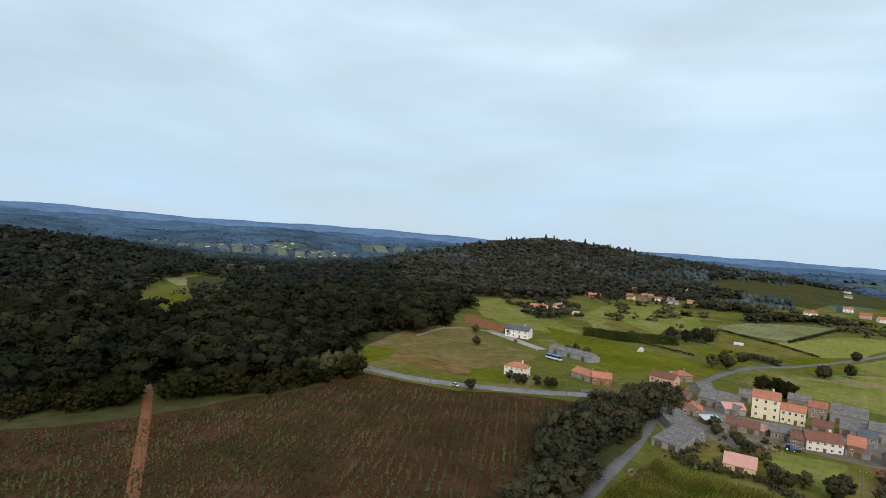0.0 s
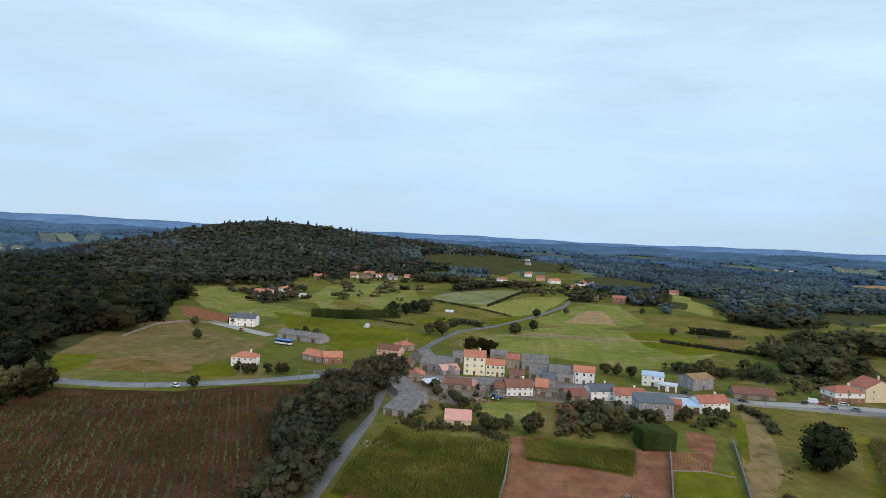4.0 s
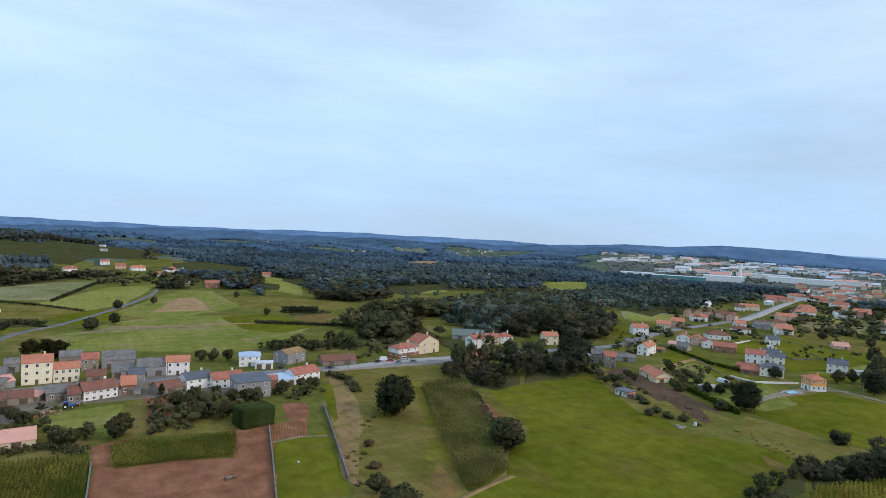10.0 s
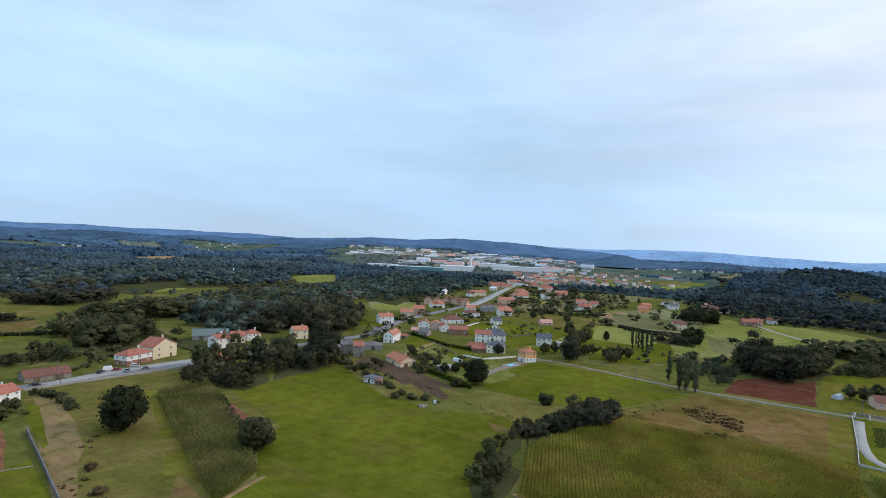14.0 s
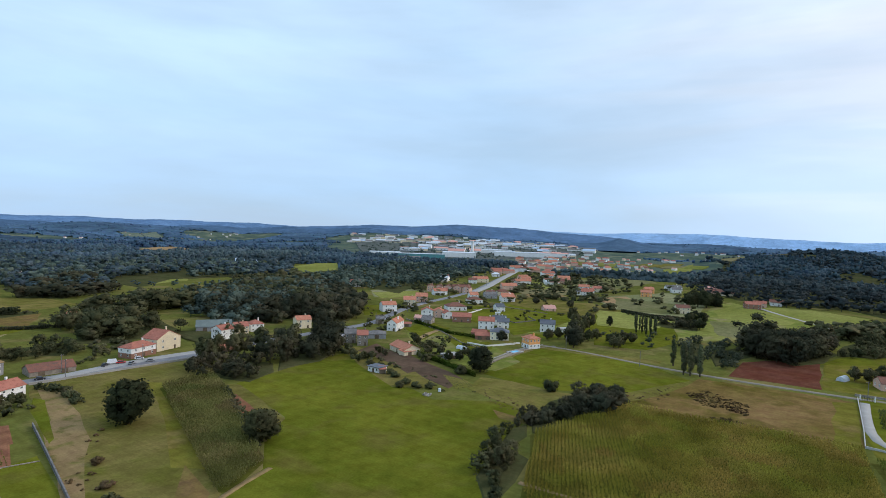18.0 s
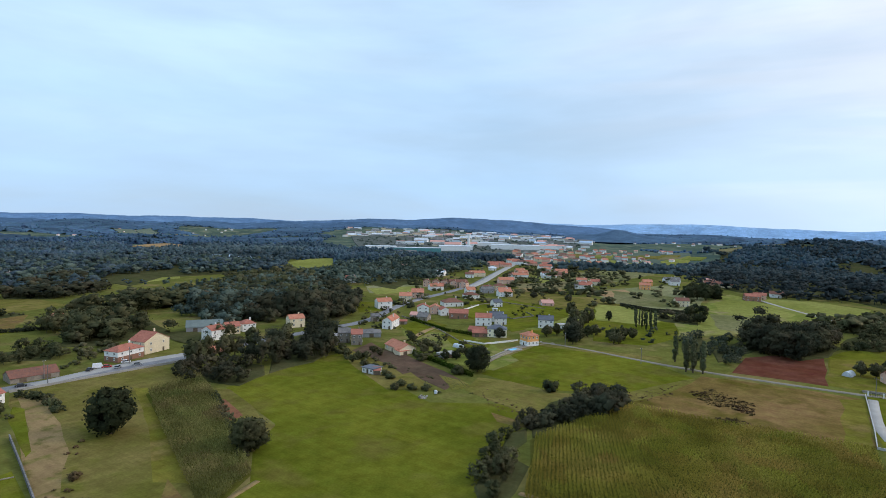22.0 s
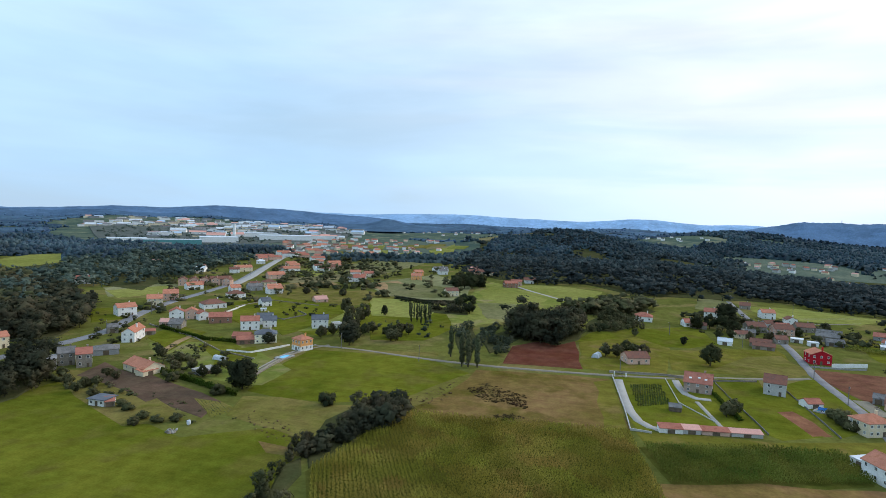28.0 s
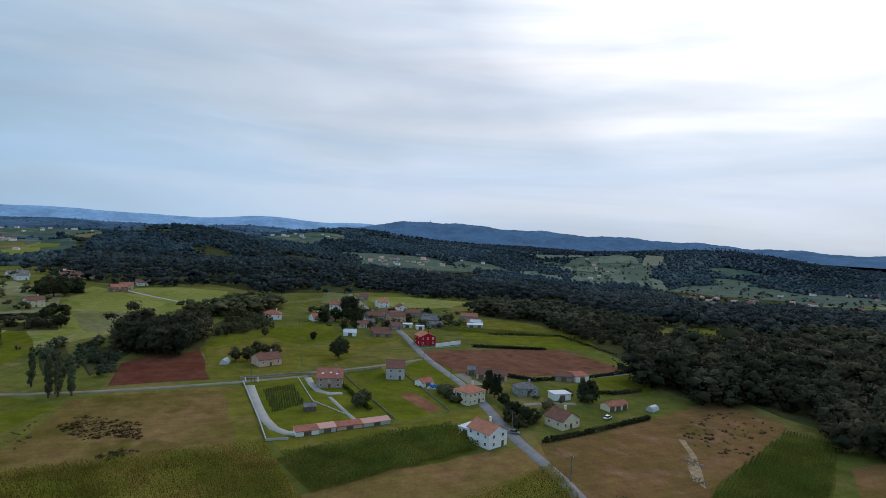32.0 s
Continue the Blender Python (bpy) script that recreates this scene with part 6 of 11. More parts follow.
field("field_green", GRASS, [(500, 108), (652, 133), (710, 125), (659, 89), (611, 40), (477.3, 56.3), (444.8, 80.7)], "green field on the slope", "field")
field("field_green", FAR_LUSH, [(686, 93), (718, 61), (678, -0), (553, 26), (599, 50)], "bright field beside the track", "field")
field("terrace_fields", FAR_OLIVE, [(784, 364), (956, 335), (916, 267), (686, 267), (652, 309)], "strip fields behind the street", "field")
field("terrace_fields", FAR_DRY, [(638, 338), (704, 304), (667, 274), (585, 290)], "dry strip fields behind houses", "field")
field("terrace_fields", FAR_LUSH, [(1052, 444), (1131, 363), (978, 333), (900, 370)], "green strip fields behind the street", "field")
field("big_meadow", LUSH, [(242.9, 151.5), (290.9, 159.8), (331.4, 161.4), (329.8, 126.7), (318.9, 89.9), (302.5, 68.5), (274.9, 73.7), (249.9, 94.6), (242.2, 112.7), (239.1, 133.6)], "large bright green meadow by the white-plastered house", "field")
field("main_field", LUSH, [(227.6, 232.9), (212.7, 200.8), (201.8, 177.0), (191.4, 144.5), (206.8, 120.2), (199.5, 101.3), (177.0, 101.3), (144.4, 85.7), (105.8, 62.4), (59.7, 113.0), (80.0, 128.7), (104.1, 136.8), (120.7, 158.5), (137.3, 170.8), (151.9, 220.7), (175.6, 226.6), (208.7, 231.9)], "wide lush green field", "field")
field("wet_hollow", ROUGH, [(196.5, 117.0), (195.9, 107.6), (190.3, 97.6), (187.7, 101.8), (189.2, 109.7)], "dark wet hollow at the field corner", "field")
field("scrub_meadow", OLIVE, [(90.7, 277.6), (107.4, 278.9), (132.1, 282.6), (167.0, 271.5), (162.1, 251.2), (129.7, 241.2), (111.0, 213.1), (85.4, 134.8), (63.9, 110.1), (44.7, 127.6), (59.6, 148.1), (73.7, 205.9), (84.0, 248.5)], "rough olive meadow under the big oak", "field")
field("green_verge", MEADOW, [(126.7, 249.9), (133.9, 241.2), (115.8, 193.9), (100.7, 153.8), (97.2, 144.1), (85.8, 158.5), (96.9, 180.0), (108.7, 202.6)], "greener grass between the oak and the maize", "field")
field("bare_path_grass", DRYPATH, [(91.7, 270.5), (99.7, 267.8), (85.8, 212.3), (74.7, 184.4), (58.9, 148.4), (57.6, 157.2), (69.5, 196.5), (79.8, 225.9)], "worn dry grass strip", "grass")
field("green_verge", LUSH, [(86.1, 259.9), (87.1, 253.4), (73.7, 205.9), (70.5, 202.1), (76.7, 227.1)], "bright grass strip beside the fence", "field")
field("bare_corner", ROUGH, [(89.1, 157.8), (83.3, 136.0), (77.8, 129.6), (75.7, 140.1)], "reddish bare soil at the maize edge", "field")
field("corn_ground", CORNGROUND, [(125.3, 237.0), (155.1, 248.0), (143.7, 219.5), (106.1, 141.8), (87.7, 132.8), (85.2, 134.6)], "ground of the maize strip", "field")
field("dirt_plot", SOIL, [(138.0, 209.3), (142.2, 207.1), (134.6, 185.7), (127.3, 184.7)], "small reddish plot beside the maize", "field")
field("lawn", LUSH, [(46.3, 190.3), (65.9, 193.8), (55.3, 145.1), (36.9, 146.2)], "trimmed lawn plot behind the houses", "lawn")
field("soil_plot", SOIL, [(-4.2, 205.8), (5.2, 210.9), (-0.1, 186.6), (33.5, 182.8), (37.6, 207.0), (49.7, 209.2), (36.6, 146.2), (31.1, 123.8), (-9.7, 120.3), (-6.9, 143.9), (-4.4, 169.2)], "bare red-brown vegetable plot", "field")
field("corn_ground", CORNGROUND, [(0.3, 205.6), (36.3, 201.8), (33.5, 182.9), (-0.4, 186.6)], "ground of the kitchen maize strip", "field")
field("corn_ground", CORNGROUND, [(-48.1, 200.1), (-5.8, 195.6), (-6.7, 140.0), (-29.4, 137.1), (-50.3, 148.3), (-51.3, 170.3)], "ground of the maize field", "field")
field("green_verge", LUSH, [(-55.8, 150.1), (-44.8, 145.6), (-18.6, 142.2), (-21.0, 119.0), (-49.0, 114.7)], "grass along the lane", "field")
field("soil_edge", SOIL, [(-46.8, 153.5), (-31.6, 149.1), (-18.6, 142.2), (-30.1, 140.6), (-46.3, 145.4)], "bare soil edge of the maize", "field")
field("garden", GRASS, [(-19.7, 246.7), (3.4, 253.3), (7.6, 231.4), (-3.0, 220.7), (-17.9, 225.4)], "garden lawn behind the white row", "lawn")
field("garden", OLIVE, [(-42.6, 244.3), (-31.9, 251.5), (-17.5, 219.9), (-35.3, 212.7), (-49.1, 200.4), (-48.3, 220.8)], "rough olive-green garden ground", "field")
field("garden", OLIVE, [(-2.8, 215.3), (37.0, 206.7), (47.1, 266.2), (25.9, 269.6), (5.7, 253.3)], "overgrown gardens behind the houses", "field")
field("soil_plot", SOIL, [(11.6, 258.6), (20.2, 258.2), (19.8, 230.0), (11.3, 225.7)], "small bare red-brown plot", "field")
field("soil_plot", SOIL, [(60.2, 233.7), (68.1, 231.6), (63.4, 211.2), (55.8, 213.2)], "small bare red-brown plot by the lawn", "field")
field("straw_field", STRAW, [(242.5, 80.2), (268.9, 74.7), (310.1, 66.0), (314.6, 37.2), (316.1, 2.6), (247.9, -0.7), (240.7, 37.4)], "straw coloured field with dark scrub", "field")
field("green_verge", MEADOW, [(309.4, 10.4), (316.2, 2.1), (242.9, -0.8), (243.0, 7.6)], "greener strip beside the wall", "field")
field("corn_ground", CORNGROUND, [(181.7, 91.3), (211.5, 86.0), (237.8, 77.3), (240.5, 37.3), (242.8, -0.6), (155.2, -11.9), (109.5, 56.4), (144.7, 75.6)], "ground of the large maize field", "field")
field("marsh_strip", OLIVE, [(236.5, 149.9), (239.1, 133.6), (237.4, 110.5), (245.5, 90.3), (302.2, 69.8), (310.3, 66.1), (269.1, 72.0), (242.1, 81.3), (235.7, 99.1), (203.7, 103.4), (207.1, 120.4), (214.3, 141.2)], "rough brown marshy strip", "field")
field("plough_plot", REDSOIL, [(329.8, 56.9), (371.7, 56.1), (387.5, 46.7), (402.9, 22.5), (331.2, 17.5)], "dark red ploughed plot under the trees", "field")
field("soil_strip", GARDENSOIL, [(241.7, 208.0), (250.6, 207.9), (227.5, 153.0), (208.9, 149.0), (218.6, 174.8)], "dark ploughed garden strip", "field")
field("garden", OLIVE, [(241.6, 249.2), (249.9, 219.1), (204.7, 154.6), (194.3, 167.5), (213.6, 209.0)], "garden with shrubs round the hut", "field")
field("cabbage_plot", OLIVE, [(226.4, 164.6), (227.5, 153.0), (220.0, 142.1), (210.5, 145.7)], "vegetable plot with cabbages", "field")
field("garden", GRASS, [(302.4, 250.9), (333.3, 252.1), (308.4, 188.3), (279.7, 151.9), (250.9, 149.6), (253.8, 181.2), (275.5, 222.3)], "gardens behind the orange house", "field")
field("bare_strip", TAN, [(288.1, 231.2), (327.7, 245.5), (324.4, 236.3), (289.2, 229.1)], "narrow bare strip of earth", "field")
field("yard_lawn", LUSH, [(323.4, 0.9), (332.8, -23.6), (262.8, -29.5), (247.3, -3.6)], "walled yard with grass and vegetables", "field")
field("yard_lawn", LUSH, [(332.8, -23.6), (315.9, -39.7), (261.5, -51.6), (250.2, -13.6)], "lawn round the stone house", "field")
field("paddock", LUSH, [(321.7, -43.4), (321.9, -65.2), (265.1, -72.3), (255.3, -52.5), (263.0, -48.2), (288.8, -44.5)], "bright green paddock by the grey house", "field")
field("paddock", LUSH, [(321.9, -65.2), (354.7, -96.3), (321.3, -101.7), (281.0, -93.8), (264.0, -74.6)], "fenced paddock of green grass", "field")
field("soil_plot", SOIL, [(289.1, -60.5), (293.0, -68.2), (264.8, -72.4), (261.3, -66.3)], "small tilled plot in the paddock", "field")
field("green_verge", MEADOW, [(246.7, -2.8), (251.0, -49.1), (265.7, -96.4), (252.9, -94.4), (243.6, -38.6), (236.3, -6.3)], "mown strip along the maize", "field")
field("corn_ground", CORNGROUND, [(232.2, -4.7), (239.6, -32.7), (245.4, -68.3), (221.6, -69.0), (213.2, -36.6), (204.1, -10.4)], "ground of the dark maize field", "field")
field("stubble", OCHRE, [(204.2, -7.1), (212.9, -36.5), (217.3, -67.1), (221.4, -93.6), (202.9, -86.2), (191.5, -55.5), (182.7, -39.7), (175.1, -4.6)], "mown straw coloured stubble", "field")
field("corn_ground", CORNGROUND, [(185.6, -42.5), (202.8, -85.2), (162.8, -76.6), (149.7, -59.7), (165.1, -21.4)], "ground of the pale maize field", "field")
field("rough_field", RUSSET, [(222.6, -91.9), (223.9, -107.1), (234.3, -151.3), (248.8, -204.0), (214.1, -204.4), (170.3, -115.3), (166.7, -89.5), (166.8, -78.4)], "brown rough field beside the lane", "field")
field("corn_ground", CORNGROUND, [(172.2, -119.6), (206.2, -194.0), (192.8, -202.4), (144.7, -130.5), (152.0, -111.2)], "ground of the small maize patch", "field")
field("lawn", GRASS, [(163.2, -97.7), (170.0, -116.1), (151.4, -121.2), (129.4, -90.3)], "green lawn beside the maize", "field")
field("rough_field", RUSSET, [(174.1, -185.3), (175.7, -217.8), (156.5, -252.4), (88.7, -153.1), (117.1, -113.1)], "brownish field by the wood", "field")
field("bare_scar", BAREEARTH, [(212.6, -147.0), (210.4, -148.6), (197.0, -138.6), (183.3, -129.8), (176.9, -122.1), (182.8, -124.0), (191.9, -130.0), (199.2, -137.4)], "eroded pale bare earth in the rough field", "bare earth")
field("plough_field", PLOUGH, [(374.1, -100.3), (370.7, -155.5), (362.4, -194.9), (307.9, -198.3), (308.6, -143.4), (316.4, -106.1), (334.4, -101.2)], "long red-brown ploughed field", "field")
field("field_green", LUSH, [(467.3, -158.1), (441, -240), (363.1, -245.5), (369.9, -170.8), (412.2, -147.8)], "bright green field beyond the red house", "field")
field("field_green", MEADOW, [(485, -165), (486, -246), (406.3, -237.5), (411.1, -167.7)], "green field by the hamlet", "field")
field("field_green", MEADOW, [(410.6, -65.4), (425.2, -98.1), (360.3, -94.2), (351.2, -79.3), (345.9, -28.1), (394.7, -32.3)], "olive field with a lone tree", "field")
field("field_green", LUSH, [(468.1, -34.9), (490.5, -62.2), (427.0, -65.4), (407.6, -44.2), (406.8, -1.0), (400.1, 21.8), (455.3, 3.7)], "bright green field behind the lone tree", "field")
field("field_green", MEADOW, [(400.0, 18.6), (428.5, -16.1), (402.1, -33.4), (333.8, -23.6), (335.6, -10.3), (332.1, 16.3)], "green field beside the ploughed plot", "field")
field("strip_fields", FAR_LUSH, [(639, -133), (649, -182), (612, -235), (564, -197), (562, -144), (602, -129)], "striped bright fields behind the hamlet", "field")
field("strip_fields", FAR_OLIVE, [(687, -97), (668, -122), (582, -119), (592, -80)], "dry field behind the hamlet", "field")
field("field_green", LUSH, [(532, -297), (484, -321), (443, -285), (481, -271)], "green clearing beside the wood", "field")
field("clearing", LUSH, [(414, -326), (430, -372), (390, -383), (372, -354), (373, -325)], "green clearing in the wood", "field")
field("clearing", FAR_LUSH, [(667, -359), (760, -449), (700, -419), (625, -345)], "small bright clearing in the wood", "field")
field("clearing", ROUGH, [(384, -250), (393, -266), (375, -286), (354, -256)], "brown clearing in dark wood", "glade")
field("paddock", LUSH, [(303.1, -171.6), (298.9, -207.5), (267.3, -179.7), (273.5, -154.7)], "fenced paddock of green grass", "field")
field("field_green", LUSH, [(470, 189), (434.9, 115.4), (385.0, 113.2), (381.5, 151.0), (400.1, 169.7)], "green field with poplars", "field")
field("field_green", GRASS, [(507, 133), (661, 119), (617, 47), (571, 20), (509, 41), (459.9, 69.3), (411.7, 102.3)], "green sloping field with bushes", "field")
field("far_glade", LUSH, [(-463, 235), (-488, 281), (-474, 283), (-429.5, 252.7), (-438.3, 237.0)], "small bright glade in the wood", "field")
field("far_glade", FAR_GREEN, [(-589, 332), (-609, 381), (-584, 418), (-544, 354), (-548, 323)], "pale glade in the wood", "field")
field("far_meadow", FAR_DRY, [(8, 1363), (62, 1504), (70, 1281), (18, 1185)], "dry field by far houses", "field")
field("far_meadow", FAR_DRY, [(1469, 305), (1579, 175), (1492, 146), (1394, 252)], "far dry field in woods", "field")
field("far_meadow", FAR_LUSH, [(1213, 342), (1355, 318), (1155, 276), (1101, 300)], "far strip of bright meadow", "field")
ribbon("main_road", ASPHALT, [(-204.1, 221.4), (-191.7, 223.3), (-175.8, 220.8), (-150.9, 230.8), (-135.5, 240.1), (-115.2, 250.8), (-95.6, 271.6), (-88.3, 275.8), (-78.1, 279.1), (-63.8, 276.1), (-20.4, 288.5), (32.8, 287.1), (70.9, 286.5), (93.7, 286.3), (148.5, 284.9), (178.7, 283.5), (171.9, 284.7), (214.5, 291.3), (263.3, 291.7), (312.2, 291.3), (373.4, 321.2), (427, 339), (490, 351), (570, 371), (760, 448), (1070, 569), (1347, 678)], 6.5, "grey asphalt main road with pale edges", "road", 0.25)
ribbon("town_road", CONCRETE, [(545, 360), (612, 383), (745, 439), (884, 495), (1070, 569), (1347, 678), (1796, 855)], 8.5, "pale worn street leading into the town", "road", 0.35)
ribbon("lane", LANE, [(-67.0, 269.2), (-62.4, 245.7), (-58.4, 208.3), (-56.8, 173.5), (-55.0, 141.6), (-53.2, 120.8)], 3.8, "narrow asphalt lane beside the trees", "road", 0.25)
ribbon("lane", LANE, [(-66.7, 308.8), (-61.7, 376.9), (-50.5, 429.5), (-32.5, 449.8), (-9.2, 499.4), (10, 553), (33, 624), (47, 703)], 4, "narrow asphalt lane to the far houses", "road", 0.25)
ribbon("village_yard", ASPHALT, [(-77.4, 292.4), (-69.2, 287.5), (-62.5, 270.0), (-61.0, 252.4)], 12, "asphalt junction in the hamlet", "road", 0.3)
ribbon("forecourt", CONCRETE, [(101.6, 283.9), (135.2, 291.5), (165.4, 291.7), (183.7, 288.9)], 7, "pale concrete forecourt along the road", "yard", 0.3)
ribbon("dirt_path", DIRT, [(-110.5, 55.4), (-133.7, 69.2), (-163.9, 87.1), (-197.8, 106.9), (-226.9, 123.2)], 3.2, "reddish dirt track through the heath", "path", 0.2)
ribbon("dirt_path", GRAVEL, [(-227.1, 122.7), (-276.0, 150.2), (-326.7, 179.3), (-340.1, 188.4)], 3, "pale stony track between trees", "path", 0.2)
ribbon("country_lane", GRAVEL, [(329.9, 164.3), (331.8, 141.5), (325.1, 118.0), (320.3, 84.0), (319.2, 52.8), (322.1, 23.1), (322.8, -0.7), (328.3, -27.3)], 2.6, "pale gravel country lane between fields", "lane", 0.2)
ribbon("country_lane", GRAVEL, [(330.9, 3.3), (333.5, -23.5), (338.1, -57.7), (345.1, -77.3), (352.7, -93.9)], 2.6, "narrow lane between fields", "lane", 0.2)
ribbon("hamlet_road", ASPHALT, [(668, -122), (560, -113), (466.9, -110.5), (413.6, -105.7), (358.8, -97.6), (314.7, -96.4), (286.6, -95.8), (250.8, -89.6), (222.7, -84.9), (198.4, -84.6), (175.8, -81.3), (147.4, -73.6)], 4.2, "asphalt road through the hamlet", "road", 0.25)
ribbon("side_lane", CONCRETE, [(298.6, -166.7), (301.0, -185.0), (304.7, -212.3)], 4, "pale lane to the wood", "lane", 0.2)
ribbon("driveway", CONCRETE, [(316.8, -0.6), (297.9, -1.0), (268.6, -2.6), (254.3, -4.2), (250.9, -8.6), (251.2, -13.2)], 3.4, "pale concrete driveway inside the wall", "driveway", 0.2)
ribbon("driveway", CONCRETE, [(325.3, -27.1), (299.5, -26.8), (292.2, -30.3), (296.7, -37.7)], 3.2, "pale concrete drive to the stone house", "driveway", 0.2)
ribbon("garden_path", CONCRETE, [(292.1, -31.3), (273.5, -33.3), (261.3, -35.0)], 1.6, "narrow concrete garden path", "path", 0.2)
ribbon("driveway", GRAVEL, [(258.6, 161.4), (287.2, 166.3), (319.4, 168.2), (333.5, 156.9)], 1.7, "pale concrete drive beside the orange house", "driveway", 0.2)
ribbon("farm_yard", CONCRETE, [(-227.2, 390.0), (-200.4, 374.0), (-180.9, 364.4), (-164.2, 354.2)], 7, "pale yard in front of the slate-roofed house", "yard", 0.2)
ribbon("farm_track", TAN, [(0.1, 441.4), (28.0, 440.6), (59.8, 437.3), (93.0, 440.5)], 3, "pale track worn in grass", "path", 0.15)
ribbon("farm_track", CONCRETE, [(677, 92), (640, 71), (594, 41), (560, 15)], 3, "pale farm track on the slope", "path", 0.15)
ribbon("field_path", DRYPATH, [(74.6, 126.4), (82.5, 131.0), (92.9, 134.4), (104.4, 136.9)], 1.6, "worn dirt path at the maize field's edge", "path", 0.1)
ribbon("field_path", TAN, [(143.5, 76.7), (143.7, 67.0), (144.0, 54.3)], 1.6, "worn path between the maize rows", "path", 0.1)
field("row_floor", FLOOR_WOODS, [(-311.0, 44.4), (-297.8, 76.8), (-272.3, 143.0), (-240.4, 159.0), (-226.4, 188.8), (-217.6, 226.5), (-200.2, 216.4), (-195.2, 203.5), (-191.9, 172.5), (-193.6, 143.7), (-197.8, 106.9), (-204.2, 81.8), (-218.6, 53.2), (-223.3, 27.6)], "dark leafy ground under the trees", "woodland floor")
field("veg_ground", SOIL, [(50.5, 209.3), (62.4, 210.9), (58.3, 191.7), (47.2, 194.3)], "tilled ground of the vegetable garden", "garden")
field("field_margin", OLIVE, [(316.0, 248.6), (327.0, 208.4), (328.1, 146.4), (337.5, 94.1), (330.9, 92.4), (321.7, 143.6), (320.7, 204.4), (307.8, 246.4)], "rough grass margin along the lane", "grass")
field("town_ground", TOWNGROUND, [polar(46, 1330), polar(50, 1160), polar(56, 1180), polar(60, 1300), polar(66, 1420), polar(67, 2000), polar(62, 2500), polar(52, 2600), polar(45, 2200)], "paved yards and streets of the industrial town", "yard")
field("parcel", FAR_LUSH, [(406.5, 235.7), (456, 221), (452.0, 182.4), (385.4, 163.7), (363.5, 191.3)], "bright green parcel behind houses", "field")
field("parcel", OLIVE, [(532, 257), (569, 229), (536, 185), (476, 201)], "olive parcel among gardens", "field")
field("parcel", TAN, [(616, 241), (662, 227), (629, 204), (574, 214)], "bare tan parcel on the slope", "field")
field("parcel", LUSH, [(434, 298), (492, 285), (466, 245), (415.7, 255.1)], "bright lawn between street houses", "field")
field("parcel", DRYPATH, [(565, 321), (632, 304), (603, 272), (531, 284)], "dry parcel near the street", "field")
field("parcel", FAR_LUSH, [(703, 384), (786, 362), (722, 311), (651, 327)], "green parcel near the street", "field")
field("parcel", LUSH, [(-39.8, 487.8), (-10, 531), (8.8, 499.3), (-16.2, 450.5)], "bright green parcel beside the lane", "field")
field("parcel", FAR_DRY, [(-29.7, 413.8), (4.1, 441.6), (47.9, 438.9), (89.1, 441.3), (47.0, 429.6), (4.0, 423.6)], "dry pale strip across the meadow", "field")
field("parcel", LUSH, [(-94.5, 470.2), (-71.8, 494.3), (-52.7, 447.8), (-67.1, 409.8)], "green parcel by the lane house", "field")
field("parcel", LUSH, [(395.0, 269.9), (429, 271), (494, 287), (471, 214), (437.4, 192.9), (388.7, 190.5), (349.2, 194.2), (400.9, 243.3), (371.9, 239.1)], "bright lawn behind the street houses", "field")
field("parcel", OLIVE, [(544, 319), (574, 260), (517, 213), (471, 214), (488, 275)], "dry olive parcel behind the street", "field")
field("parcel", FAR_DRY, [(630, 355), (656, 305), (621, 282), (588, 318)], "pale stubble parcel behind the street", "field")
field("parcel", LUSH, [(312.8, 261.3), (349.5, 270.2), (338.5, 241.9), (290.3, 228.1)], "green garden strip by the white house", "field")
field("parcel", TAN, [(293.9, 235.1), (327.2, 243.9), (329.1, 240.8), (288.9, 229.0)], "narrow bare strip between gardens", "field")
field("parcel", LUSH, [(305.2, 220.8), (330.9, 224.9), (310.9, 198.8), (286.3, 196.9)], "green garden plot behind the low houses", "field")
field("parcel", LUSH, [(299.0, 203.8), (315.4, 191.8), (296.1, 181.3), (268.8, 185.8)], "trimmed lawn before the yellow house", "lawn")
field("parcel", GARDENSOIL, [(238.7, 232.2), (259.4, 240.4), (247.1, 213.3), (227.0, 178.5), (217.7, 180.6), (231.9, 210.3)], "brown tilled garden by the stone houses", "field")
field("parcel", FAR_LUSH, [(460, 431), (514, 407), (476, 375), (430, 392)], "green strip behind the street", "field")
field("parcel", LUSH, [(377, 368), (395, 350), (359.1, 315.6), (338.2, 324.3)], "lawn round the white house", "lawn")
field("yard", GRAVEL, [(662, 606), (779, 641), (741, 537), (619, 453), (616, 507), (617, 554)], "pale gravel yard of the works", "yard")
field("parcel", FAR_LUSH, [(521, 204), (529, 141), (500, 128), (438.4, 133.1), (435.9, 170.7)], "bright green field with poplars", "field")
field("parcel", LUSH, [(401.9, 159.4), (432.9, 119.1), (409.8, 103.1), (366.3, 111.0), (357.1, 139.6)], "bright green field by the lane", "field")
field("parcel", FAR_OLIVE, [(640, 232), (633, 163), (552, 142), (538, 190)], "olive parcel above the hedge", "field")
field("parcel", FAR_LUSH, [(616, 123), (683, 113), (588, 52), (565, 53), (551, 76), (559, 107)], "bright sloping field under the houses", "field")
field("parcel", FAR_OLIVE, [(536, 110), (541, 75), (460.1, 71.7), (457.9, 88.0)], "olive sloping field beside the grove", "field")
ribbon("field_strip", GRAVEL, [(563, -139), (585, -178), (608, -215)], 1.6, "pale mown strip in the fields", "path", 0.1)
ribbon("field_strip", GRAVEL, [(541, -137), (551, -171), (574, -203)], 1.6, "pale mown strip in the fields", "path", 0.1)
